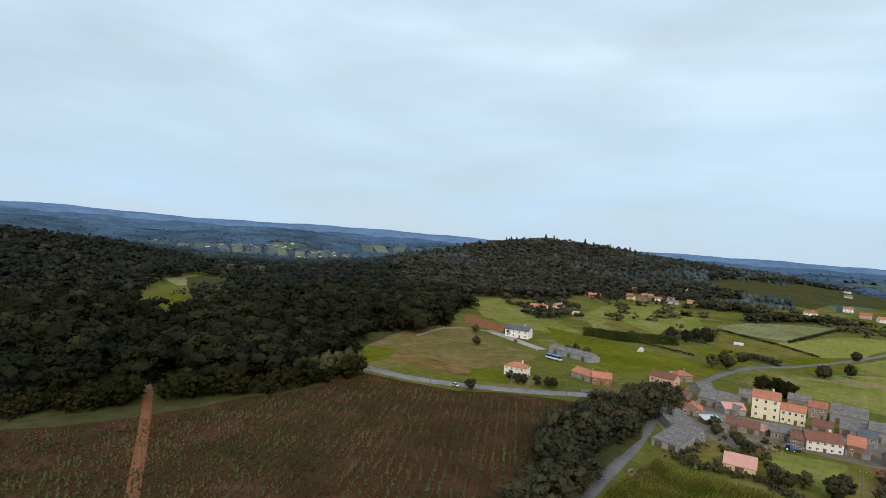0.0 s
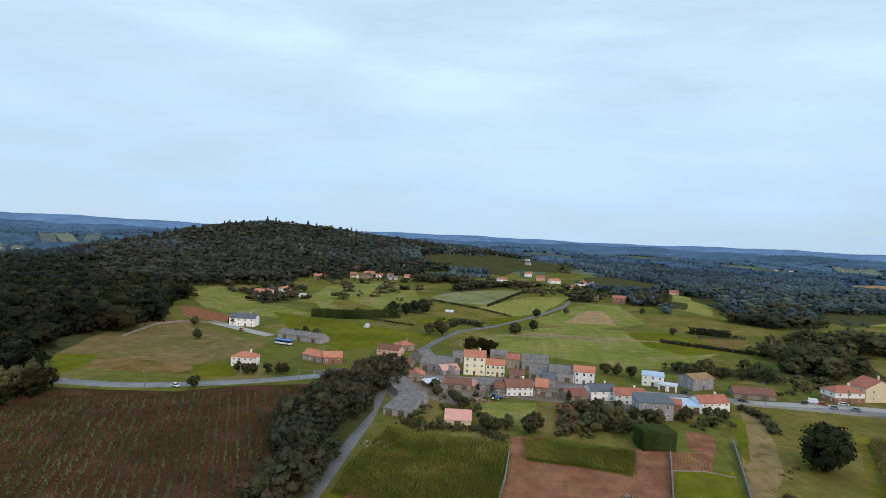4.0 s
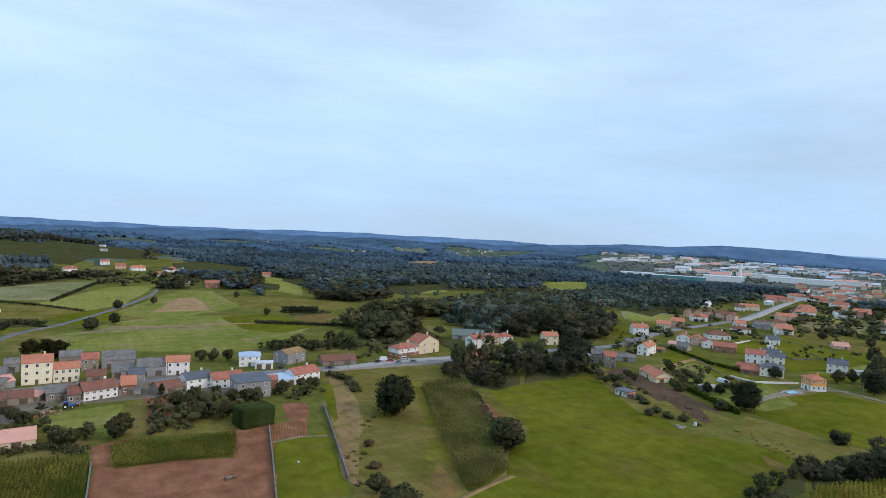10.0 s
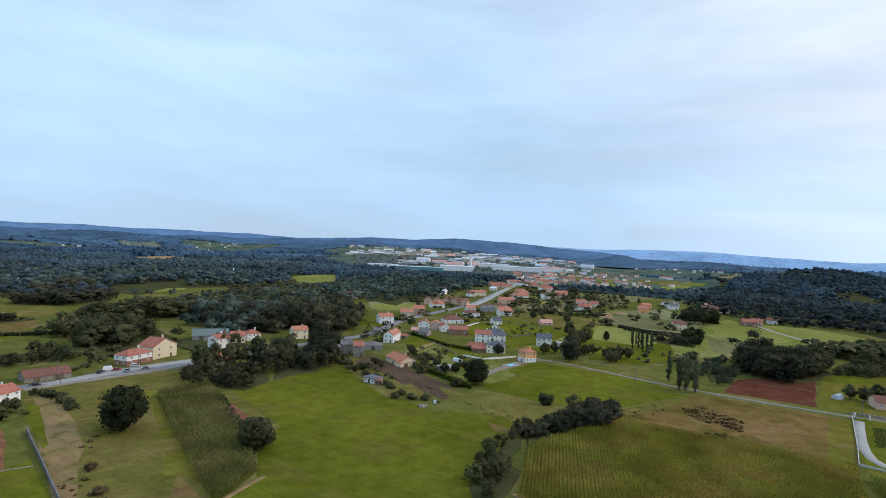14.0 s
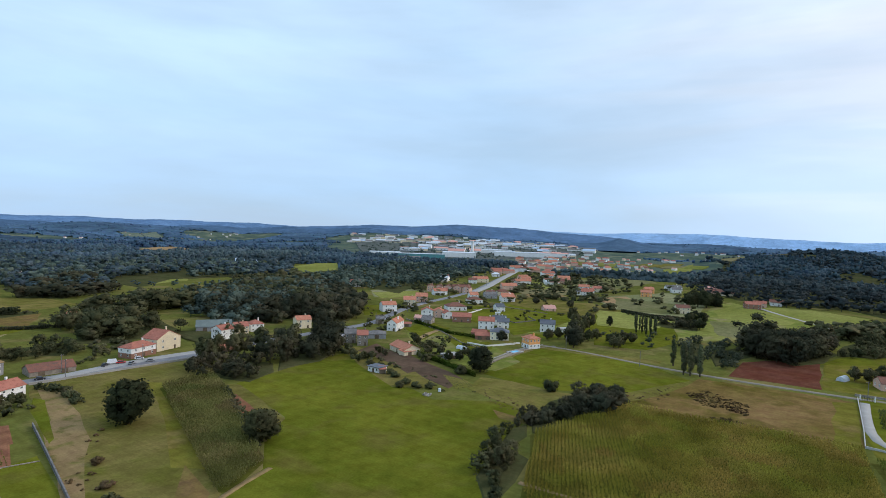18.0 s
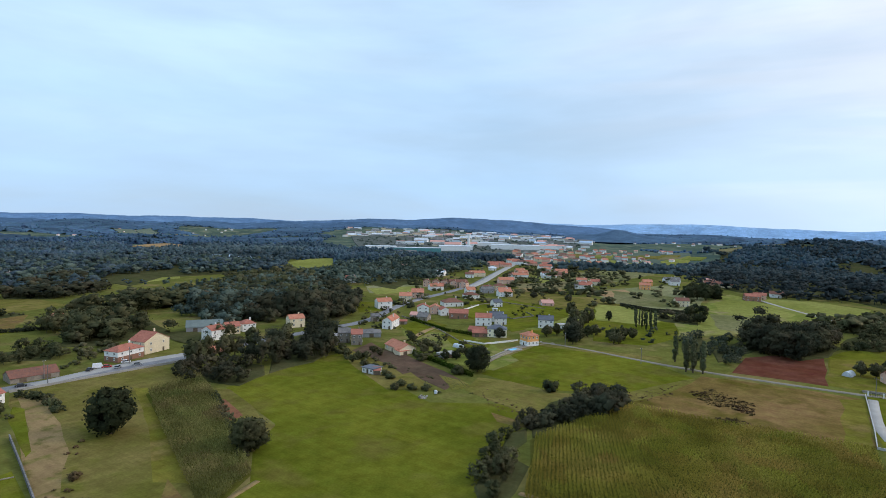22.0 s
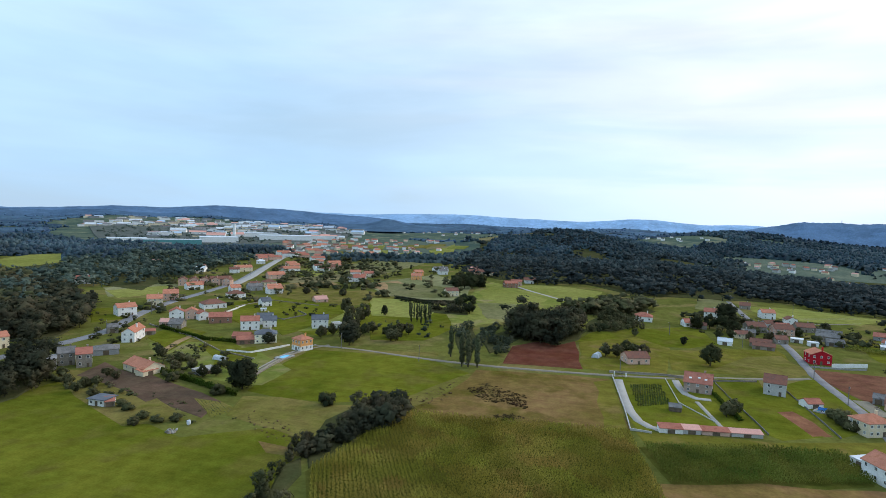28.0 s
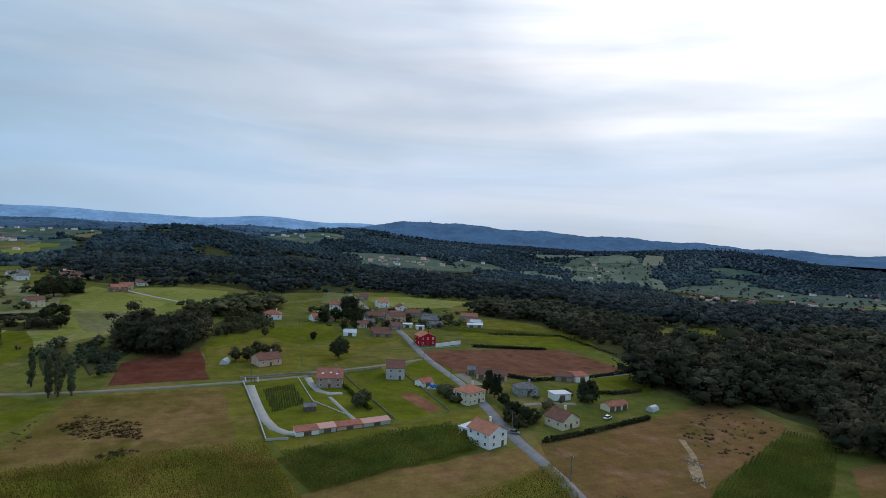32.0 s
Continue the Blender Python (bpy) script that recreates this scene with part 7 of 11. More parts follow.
ribbon("side_lane", GRAVEL, [(318.7, -102.5), (304.1, -102.2), (296.2, -103.0)], 6, "pale gravel mouth of the lane", "lane", 0.15)
ribbon("side_lane", GRAVEL, [(263.8, -109.3), (266.5, -125.1), (260.1, -133.0)], 2.4, "pale gravel path to the sheds", "path", 0.15)
field("parcel", LUSH, [(331.7, -91.0), (320.6, -98.7), (285.3, -98.0), (284.6, -87.4), (300.5, -82.3), (330.4, -78.6)], "green garden by the road", "field")
field("parcel", LUSH, [(340.1, -49.6), (341.5, -67.3), (292.2, -58.5), (279.7, -42.9), (298.9, -37.9)], "green meadow round the stone house", "field")
field("parcel", OLIVE, [(395.0, -75.0), (404.3, -94.7), (374.7, -98.1), (360.0, -94.8), (346.3, -74.6), (352.8, -48.4)], "dull grazed field with a lone tree", "field")
field("parcel", LUSH, [(284.5, -142.2), (295.4, -169.9), (293.4, -202.9), (271.5, -185.0), (268.7, -151.2)], "green paddock beside the lane", "field")
field("village_ground", YARD, [(-62.9, 251.9), (-55.5, 303.7), (-31.1, 287.9), (-10.0, 295.3), (33.4, 293.4), (54.1, 277.2), (53.5, 253.2), (43.2, 249.5), (25.0, 257.4), (5.8, 258.9), (-18.2, 258.2), (-30.4, 240.0), (-40.3, 244.8), (-52.7, 236.6)], "bare yards between the village houses", "yard")

# ---- far fields, woods, villages and the town ----


def far_fields():
    """Patchwork of strips on the open land far off: bearing, distance, width in degrees, depth, number of strips."""
    # farther strips get colours with haze painted in, by distance and bearing
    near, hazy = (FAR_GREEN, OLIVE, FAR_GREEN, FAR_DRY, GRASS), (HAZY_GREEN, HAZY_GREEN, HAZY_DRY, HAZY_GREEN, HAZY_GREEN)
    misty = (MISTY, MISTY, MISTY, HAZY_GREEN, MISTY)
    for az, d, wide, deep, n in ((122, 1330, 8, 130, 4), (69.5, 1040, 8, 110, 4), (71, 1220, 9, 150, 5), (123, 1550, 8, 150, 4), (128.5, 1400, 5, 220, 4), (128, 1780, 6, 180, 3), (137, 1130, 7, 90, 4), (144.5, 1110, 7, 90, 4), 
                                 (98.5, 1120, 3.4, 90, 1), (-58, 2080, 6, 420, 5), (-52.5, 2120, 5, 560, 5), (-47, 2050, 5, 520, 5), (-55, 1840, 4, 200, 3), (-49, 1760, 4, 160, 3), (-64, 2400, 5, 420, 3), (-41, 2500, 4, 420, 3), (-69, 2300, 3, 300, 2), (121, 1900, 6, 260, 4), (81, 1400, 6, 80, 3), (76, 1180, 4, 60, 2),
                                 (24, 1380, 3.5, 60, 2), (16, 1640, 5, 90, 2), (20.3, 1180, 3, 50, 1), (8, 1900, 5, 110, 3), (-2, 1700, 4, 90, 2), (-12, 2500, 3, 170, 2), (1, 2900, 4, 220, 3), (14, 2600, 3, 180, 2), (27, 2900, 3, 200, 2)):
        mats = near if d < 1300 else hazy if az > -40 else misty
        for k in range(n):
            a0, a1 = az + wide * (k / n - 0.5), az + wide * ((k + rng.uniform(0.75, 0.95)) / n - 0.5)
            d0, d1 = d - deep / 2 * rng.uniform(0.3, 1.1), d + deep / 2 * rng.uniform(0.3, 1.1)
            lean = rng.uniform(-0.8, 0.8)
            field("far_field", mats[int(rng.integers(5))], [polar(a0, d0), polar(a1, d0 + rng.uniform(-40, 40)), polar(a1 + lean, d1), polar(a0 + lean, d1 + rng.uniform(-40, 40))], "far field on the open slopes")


far_fields()
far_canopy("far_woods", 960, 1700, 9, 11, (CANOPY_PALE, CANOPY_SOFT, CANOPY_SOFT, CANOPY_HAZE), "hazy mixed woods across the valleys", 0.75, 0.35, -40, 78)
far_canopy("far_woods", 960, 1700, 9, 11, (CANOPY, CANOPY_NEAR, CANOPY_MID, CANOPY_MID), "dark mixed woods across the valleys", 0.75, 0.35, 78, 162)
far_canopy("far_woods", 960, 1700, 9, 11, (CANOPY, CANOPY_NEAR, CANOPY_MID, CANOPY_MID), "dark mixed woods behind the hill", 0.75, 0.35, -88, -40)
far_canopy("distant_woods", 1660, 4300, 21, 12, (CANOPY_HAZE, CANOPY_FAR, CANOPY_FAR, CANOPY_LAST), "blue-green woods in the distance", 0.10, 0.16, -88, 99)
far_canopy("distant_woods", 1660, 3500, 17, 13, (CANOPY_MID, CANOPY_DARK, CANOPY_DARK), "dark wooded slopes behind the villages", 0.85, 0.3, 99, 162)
villages()
town()
water_tower(56.5, 1480)

# ---- woods, hedges, crops and trees ----
forest("weeds", [(225.9, -150.9), (239.4, -194.7), (216.3, -202.9), (199.7, -170.1), (193.6, -147.6), (207.5, -144.5)], 2.2, ('bush',), 0.3, 1, 6, "brown bracken on the rough field", ROUGHLEAF, 0.4, "scrub")
forest("woodland", [(-269.6, 16.2), (-250.1, 62.7), (-236.3, 88.4), (-224.0, 116.6), (-328.8, 175.4), (-401.7, 221.9), (-479, 200), (-501, 134), (-507, 41)], 7.5, ('tall', 'pine', 'oak', 'tall'), 9, 17, 20, "dark mixed woodland of oak and pine", PINE)
forest("woodland", [(-219.3, 124.2), (-215.3, 141.9), (-207.2, 172.7), (-207.7, 208.6), (-215.5, 228.6), (-238.1, 266.3), (-263.9, 341.0), (-270.5, 406.3), (-376, 578), (-443, 547), (-468, 450), (-425, 316), (-395.6, 232.7), (-339.6, 189.3)], 7.5, ('tall', 'pine', 'oak', 'tall'), 9, 17, 20, "dark mixed woodland behind the road bend", PINE)
forest("woodland", [(-518, 42), (-501, 134), (-489, 205), (-473, 239), (-607, 328), (-711, 321), (-817, 220), (-1330, 113)], 11, ('oak', 'pine'), 10, 15, 14, "dark wooded slope beyond the heath", DARKWOOD)
forest("woodland", [(-445, 267), (-443, 330), (-488, 468), (-461, 569), (-638, 784), (-716, 684), (-673, 481), (-595, 350)], 11, ('oak', 'tall', 'pine'), 10, 15, 14, "dark wooded slope with rocks", DARKWOOD)
forest("woodland", [(-620, 25), (-560, 60), (-560, 190), (-600, 330), (-640, 430), (-760, 480), (-900, 400), (-960, 200), (-980, 60), (-900, 20)], 10, ("tall", "oak", "pine"), 9, 15, 14, "dark wooded hill beyond the heath", DARKWOOD)
forest("hill_woods", [(-390, 1010), (-250, 1020), (-150, 1075), (60, 1120), (110, 1240), (-60, 1400), (-250, 1400), (-420, 1330)], 10, ("tall", "pine", "oak"), 10, 16, 14, "dark wooded flank of the hill", HILLPINE, 0.9)
forest("hill_woods", [(-439, 532), (-374, 580), (-345, 630), (-287, 658), (-322, 856), (-334, 1020), (-411, 1139), (-598, 1376), (-659, 1347), (-611, 1074), (-653, 963), (-612, 780)], 9, ('pine', 'tall'), 11, 17, 16, "dark pine and eucalyptus wood covering the hill", HILLPINE)
forest("hill_woods", [(-279, 911), (-318, 1144), (-440, 1434), (-245, 1480), (-102, 1359), (-4, 1186), (-39, 1010), (-137, 1065), (-181, 897), (-224, 869)], 11, ('pine', 'oak', 'tall'), 10, 15, 14, "dark woods on the hill's flank", HILLPINE)
forest("hedgerow_woods", [(-256, 720), (-337, 852), (-407, 951), (-369, 1130), (-321, 1048), (-265, 839)], 11, ('oak', 'pine'), 9, 14, 14, "wooded slope above the hill houses", HILLPINE)
forest("roadside_trees", [(-85.8, 250.7), (-77.7, 299.3), (-70.5, 287.1), (-60.1, 224.1), (-59.5, 172.7), (-58.5, 132.0), (-57.6, 119.2), (-72.0, 115.9), (-73.7, 147.9), (-76.8, 196.4)], 5, ('oak', 'round'), 7, 11, 26, "dense dark roadside oaks", GROVE)
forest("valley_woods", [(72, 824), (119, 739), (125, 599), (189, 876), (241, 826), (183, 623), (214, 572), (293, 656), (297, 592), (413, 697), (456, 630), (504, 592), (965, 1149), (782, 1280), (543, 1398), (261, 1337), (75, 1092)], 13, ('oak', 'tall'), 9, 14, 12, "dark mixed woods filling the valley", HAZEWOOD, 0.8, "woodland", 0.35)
forest("copse", [(167.9, 437.7), (183.3, 441.9), (225.5, 444.6), (287, 458), (319.5, 368.5), (557, 655), (390, 569), (290, 483), (264, 524), (194, 470)], 8.5, ('oak', 'tall'), 9, 14, 18, "oak wood behind the road houses", OAK)
forest("copse", [(137.7, 355.0), (155.4, 338.9), (191.5, 357.4), (213.9, 344.1), (185.0, 287.9), (201.9, 361.1), (221.1, 435.3), (163.3, 419.2)], 8.5, ('oak', 'tall'), 8, 12, 18, "oak copse behind the road houses", OAK)
forest("copse", [(69.1, 335.8), (87.4, 331.5), (109.8, 340.4), (125.1, 327.2), (136.8, 355.3), (119.7, 361.8), (78.2, 349.3)], 5.5, ('oak', 'round'), 4, 6.5, 24, "line of oaks behind the hamlet", OAK)
forest("road_copse", [(147.7, 245.2), (156.1, 218.1), (173.6, 227.6), (186.1, 242.5), (177.9, 256.7), (159.7, 260.1)], 6, ('oak', 'round'), 7, 9.5, 28, "round oaks between the field and the road", GROVE)
forest("road_copse", [(174.4, 226.9), (204.5, 227.2), (241.3, 248.9), (257.7, 275.4), (245.1, 286.8), (202.2, 255.3)], 6.8, ('tall', 'pine', 'oak'), 7, 12, 26, "tall trees between the field and the road", GROVE)
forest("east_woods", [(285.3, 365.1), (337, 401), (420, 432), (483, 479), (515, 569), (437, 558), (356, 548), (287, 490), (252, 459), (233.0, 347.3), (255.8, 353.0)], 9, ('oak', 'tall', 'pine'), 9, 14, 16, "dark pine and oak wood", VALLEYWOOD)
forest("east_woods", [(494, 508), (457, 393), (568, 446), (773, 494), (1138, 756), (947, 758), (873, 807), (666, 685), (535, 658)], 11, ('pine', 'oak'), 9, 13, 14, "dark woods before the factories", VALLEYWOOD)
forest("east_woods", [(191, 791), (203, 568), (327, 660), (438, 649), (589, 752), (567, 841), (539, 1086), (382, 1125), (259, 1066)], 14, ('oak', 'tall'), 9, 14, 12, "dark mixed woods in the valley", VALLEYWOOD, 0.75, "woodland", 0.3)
forest("grove", [(371.4, 62.5), (402.4, 55.0), (380.1, 33.0), (402.9, 19.1), (444.1, 14.4), (480.1, 35.1), (461.1, 53.7), (425.7, 64.9)], 6.5, ('round', 'oak'), 10, 13, 34, "dense dark grove of oaks above the ploughed plot", GROVE)
forest("grove", [(435.5, 16.1), (442.6, -4.5), (467.8, -19.4), (506, -18), (508, 6), (479.9, 14.7)], 6, ('oak',), 5, 8, 24, "oak grove beside the field", OAK)
forest("slope_woods", [(822, 204), (727, 130), (719, 78), (734, 23), (651, -29), (662, -117), (682, -191), (720, -325), (1298, -599), (1226, -356), (1354, -147), (1497, 99), (1397, 278)], 13, ('pine', 'oak', 'tall'), 10, 15, 12, "dark woods on the slopes", HAZEBLUE, 0.85, "woodland", 0.2)
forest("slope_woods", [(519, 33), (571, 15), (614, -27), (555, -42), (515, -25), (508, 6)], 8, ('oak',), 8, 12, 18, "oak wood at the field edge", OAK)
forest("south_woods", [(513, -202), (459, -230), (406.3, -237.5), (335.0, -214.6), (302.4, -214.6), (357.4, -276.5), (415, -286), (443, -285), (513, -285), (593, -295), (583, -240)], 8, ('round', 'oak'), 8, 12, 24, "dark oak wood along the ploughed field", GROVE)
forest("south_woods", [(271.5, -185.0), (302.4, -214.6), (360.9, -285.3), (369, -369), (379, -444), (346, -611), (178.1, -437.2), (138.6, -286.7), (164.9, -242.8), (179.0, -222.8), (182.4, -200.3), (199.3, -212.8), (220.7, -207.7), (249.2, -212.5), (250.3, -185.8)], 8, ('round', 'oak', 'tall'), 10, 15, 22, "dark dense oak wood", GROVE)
forest("south_woods", [(590, -300), (519, -354), (439, -336), (439, -430), (384, -385), (353, -502), (309, -610), (631, -1310), (601, -733), (806, -690), (943, -556), (820, -386)], 11, ('pine', 'tall', 'oak'), 10, 15, 14, "dark pine wood behind the hamlet", HAZEBLUE)
forest("south_woods", [(714, -158), (632, -225), (594, -270), (756, -394), (789, -560), (675, -829), (884, -1103), (1130, -987), (1166, -696), (1097, -413), (933, -206)], 14, ('pine', 'tall'), 10, 15, 12, "dark far pine wood", HAZEBLUE)
forest("south_woods", [(443, -278), (593, -288), (560, -330), (519, -360), (440, -345), (434, -330), (420, -316), (395, -312), (370, -318), (356, -296), (400, -282)], 8, ("round", "oak"), 7, 11, 22, "dark oak wood round the clearing", GROVE)
forest("ditch_trees", [(181.5, 92.1), (198.2, 91.3), (241.7, 83.7), (258.7, 86.8), (248.3, 99.4), (221.2, 105.1), (194.0, 100.7)], 3.8, ('oak', 'bush', 'tall'), 3, 7, 30, "dense dark trees along the ditch", GROVE)
forest("ditch_trees", [(164.6, 93.9), (180.6, 93.3), (189.1, 98.4), (182.7, 100.1), (159.3, 94.9), (138.8, 86.5), (125.0, 76.9), (126.4, 74.7), (142.7, 78.0), (159.7, 84.0)], 4, ('oak', 'round', 'tall'), 3.5, 7.5, 30, "dark trees where the ditch meets the field", OAK)
forest("ditch_scrub", [(145.0, 92.9), (157.7, 96.5), (135.1, 84.5), (123.7, 78.8), (122.5, 80.6)], 3, ('bush',), 0.8, 2, 16, "low scrub along the ditch", OAK, 0.6)
forest("woodland", [(-478, 229), (-493, 247), (-600, 311), (-625, 383), (-702, 438), (-732, 387), (-708, 327)], 11, ('oak', 'pine', 'tall'), 9, 14, 16, "dark woods round the small glade", DARKWOOD)
tree("round", 96.0, 203.7, 16.0, DARKLEAF, "large dark round oak standing in the meadow", 1.05, "oak_tree")
tree("round", 116.2, 156.8, 10.5, OAK, "round olive oak beside the maize", 1.2, "oak_tree")
tree("round", 61.3, 125.4, 8.8, OAK, "broad oak at the field's near edge", 1.3, "oak_tree")
tree("oak", 62.4, 142.0, 5.5, OAK, "bush at the field's near edge", 1.2, "bush")
tree("oak", 362.6, -49.4, 12.1, OAK, "lone round oak in the olive field", 1, "oak_tree")
tree("bush", 237.2, 112.6, 5.5, DARKLEAF, "round dark bush in the meadow", 1, "bush")
for px, py, turn, rm, wm, label in ((-262, 838, 20, TILE_R, PINKW, "small pinkish house in the hill hamlet"), (-252, 812, -15, TILE_B, CREAM, "small cream house in the hill hamlet"), (-225, 846, 30, TILE_R, WHITE, "small white house in the hill hamlet"), (-214, 872, 5, TILE_B, PALEGREY, "small grey house in the hill hamlet"), (-186, 866, 12, TILE_O, PINKW, "small pink house with orange roof in the hill hamlet")):
    house(px, py, turn, 9.5, 8.0, 4.2, "gable", rm, wm, label, rows=2, front=2, chimney=0)
forest("garden_shrubs", [(-330, 770), (-300, 810), (-230, 880), (-170, 850), (-180, 800), (-250, 770)], 15, ("oak", "round"), 4, 8, 14, "trees between the houses of the hill hamlet", GROVE, 0.5, in_open=True)
tree("oak", 432.7, -16.0, 5.5, OAK, "small round tree in the field", 1, "tree")
tree("round", 244.9, 155.3, 13.2, DARKLEAF, "dark bushy tree at the garden end", 1, "tree")
tree("bush", 234.6, 159.9, 4.4, OAK, "shrub in the garden", 1, "bush")
tree("oak", -35.2, 349.1, 9.9, AUTUMN, "reddish green tree behind the yellow house", 1, "tree")
tree("oak", -28.2, 350.0, 9.9, AUTUMN, "reddish green tree behind the yellow house", 1, "tree")
tree("oak", -22.9, 343.0, 9.9, AUTUMN, "reddish green tree behind the yellow house", 1, "tree")
tree("oak", 53.5, 317.4, 6.6, OAK, "oak behind the half-timbered house", 1, "tree")
tree("oak", 46.2, 318.8, 6.6, OAK, "oak behind the half-timbered house", 1, "tree")
tree("oak", 40.4, 319.7, 6.6, OAK, "oak behind the half-timbered house", 1, "tree")
tree("oak", -199.1, 326.6, 6.6, OAK, "round tree on the dry pasture", 1, "tree")
tree("oak", -226.6, 369.2, 6.6, OAK, "round tree on the dry pasture", 1, "tree")
tree("oak", -144.7, 362.6, 6.6, OAK, "round shrubby tree beside the long barn", 1, "tree")
tree("oak", -146.5, 353.0, 6.6, OAK, "round shrubby tree beside the long barn", 1, "tree")
tree("oak", -135.3, 357.6, 6.6, OAK, "round shrubby tree beside the long barn", 1, "tree")
tree("oak", 2.1, 450.6, 8.8, DARKLEAF, "lone dark tree beside the lane", 1, "tree")
tree("oak", 32.4, 563.4, 6.6, OAK, "small round tree in a meadow", 1, "tree")
tree("oak", -142.6, 468.7, 6.6, OAK, "small round tree in a meadow", 1, "tree")
tree("oak", 108.5, 602.0, 6.6, OAK, "small round tree in a meadow", 1, "tree")
tree("oak", 109.2, 476.4, 6.6, OAK, "small round tree in a meadow", 1, "tree")
tree("oak", -118.4, 496.1, 11, DARKLEAF, "dark trees in a clump on the meadow", 1, "tree")
tree("oak", -105.1, 488.7, 11, DARKLEAF, "dark trees in a clump on the meadow", 1, "tree")
tree("oak", -102.5, 510.2, 11, DARKLEAF, "dark trees in a clump on the meadow", 1, "tree")
tree("oak", -91.5, 501.8, 11, DARKLEAF, "dark trees in a clump on the meadow", 1, "tree")
tree("oak", -97.6, 522.1, 11, DARKLEAF, "dark trees in a clump on the meadow", 1, "tree")
tree("oak", -69.3, 400.6, 8.8, OAK, "garden tree by a lane house", 1, "tree")
tree("oak", -65.8, 418.7, 8.8, OAK, "garden tree by a lane house", 1, "tree")
tree("oak", -60.2, 402.1, 8.8, OAK, "garden tree by a lane house", 1, "tree")
tree("oak", -137.8, 261.9, 5.5, DARKLEAF, "dark garden tree by the orange-roofed house", 1, "tree")
tree("oak", -131.5, 258.2, 5.5, DARKLEAF, "dark garden tree by the orange-roofed house", 1, "tree")
tree("oak", -129.2, 259.7, 5.5, DARKLEAF, "dark garden tree by the orange-roofed house", 1, "tree")
tree("oak", -123.0, 262.2, 5.5, DARKLEAF, "dark garden tree by the orange-roofed house", 1, "tree")
tree("oak", -118.2, 264.6, 5.5, DARKLEAF, "dark garden tree by the orange-roofed house", 1, "tree")
tree("oak", -115.7, 265.4, 5.5, DARKLEAF, "dark garden tree by the orange-roofed house", 1, "tree")
tree("oak", -206.9, 390.5, 6.6, AUTUMN, "reddish tree beside the slate-roofed house", 1, "tree")
tree("oak", -205.5, 381.1, 6.6, AUTUMN, "reddish tree beside the slate-roofed house", 1, "tree")
tree("oak", -31.2, 246.0, 5, OAK, "garden tree among the sheds", 1, "tree")
tree("oak", -28.3, 240.7, 5, OAK, "garden tree among the sheds", 1, "tree")
tree("oak", -41.8, 261.4, 5, OAK, "garden tree among the sheds", 1, "tree")
tree("oak", -38.9, 250.4, 5, OAK, "garden tree among the sheds", 1, "tree")
tree("oak", -25.4, 235.7, 5, OAK, "garden tree among the sheds", 1, "tree")
tree("oak", -13.7, 210.2, 5.5, OAK, "brownish fruit tree in a garden", 1, "tree")
tree("oak", -10.7, 210.2, 5.5, OAK, "brownish fruit tree in a garden", 1, "tree")
tree("oak", -6.9, 215.5, 5.5, OAK, "brownish fruit tree in a garden", 1, "tree")
tree("oak", -15.1, 215.2, 5.5, OAK, "brownish fruit tree in a garden", 1, "tree")
tree("oak", 1.2, 210.9, 7.7, DARKLEAF, "dark garden tree by the plots", 1, "tree")
tree("oak", 3.3, 215.4, 7.7, DARKLEAF, "dark garden tree by the plots", 1, "tree")
tree("oak", 25.4, 235.2, 6.6, OAK, "orchard tree behind the houses", 1, "tree")
tree("oak", 27.7, 224.1, 6.6, OAK, "orchard tree behind the houses", 1, "tree")
tree("oak", 31.9, 223.7, 6.6, OAK, "orchard tree behind the houses", 1, "tree")
tree("oak", 37.1, 222.5, 6.6, OAK, "orchard tree behind the houses", 1, "tree")
tree("oak", 41.6, 238.1, 6.6, OAK, "orchard tree behind the houses", 1, "tree")
tree("oak", 28.7, 245.6, 6.6, OAK, "orchard tree behind the houses", 1, "tree")
tree("oak", 21.4, 240.7, 6.6, OAK, "orchard tree behind the houses", 1, "tree")
tree("oak", 47.1, 237.3, 6.6, OAK, "orchard tree behind the houses", 1, "tree")
tree("oak", 50.5, 236.1, 6.6, OAK, "orchard tree behind the houses", 1, "tree")
tree("oak", 62.8, 245.1, 6.6, OAK, "orchard tree behind the houses", 1, "tree")
tree("oak", 22.4, 224.6, 6.6, OAK, "orchard tree behind the houses", 1, "tree")
tree("oak", 77.2, 252.9, 5, OAK, "garden tree by the white house", 1, "tree")
tree("oak", 79.6, 251.7, 5, OAK, "garden tree by the white house", 1, "tree")
tree("oak", 73.7, 253.5, 5, OAK, "garden tree by the white house", 1, "tree")
tree("pine", 17.8, 258.6, 5.5, DARKLEAF, "small dark conifer among garden plots", 1.2, "conifer_tree")
tree("pine", 34.2, 233.7, 5.5, DARKLEAF, "small dark conifer among garden plots", 1.2, "conifer_tree")
tree("bush", 95.5, 252.5, 2.6, OAK, "hedge shrub in the rough meadow", 1.2, "bush")
tree("bush", 94.0, 240.3, 2.6, OAK, "hedge shrub in the rough meadow", 1.2, "bush")
tree("bush", 95.7, 265.6, 2.6, OAK, "hedge shrub in the rough meadow", 1.2, "bush")
tree("bush", 68.8, 157.9, 2.2, ROUGHLEAF, "brownish scrub in the rough meadow", 1.3, "bush")
tree("bush", 73.9, 175.8, 2.2, ROUGHLEAF, "brownish scrub in the rough meadow", 1.3, "bush")
tree("bush", 66.1, 145.1, 2.2, ROUGHLEAF, "brownish scrub in the rough meadow", 1.3, "bush")
tree("tall", 173.0, 270.4, 12.1, OAK, "tall tree along the road", 1, "tree")
tree("tall", 179.2, 266.1, 12.1, OAK, "tall tree along the road", 1, "tree")
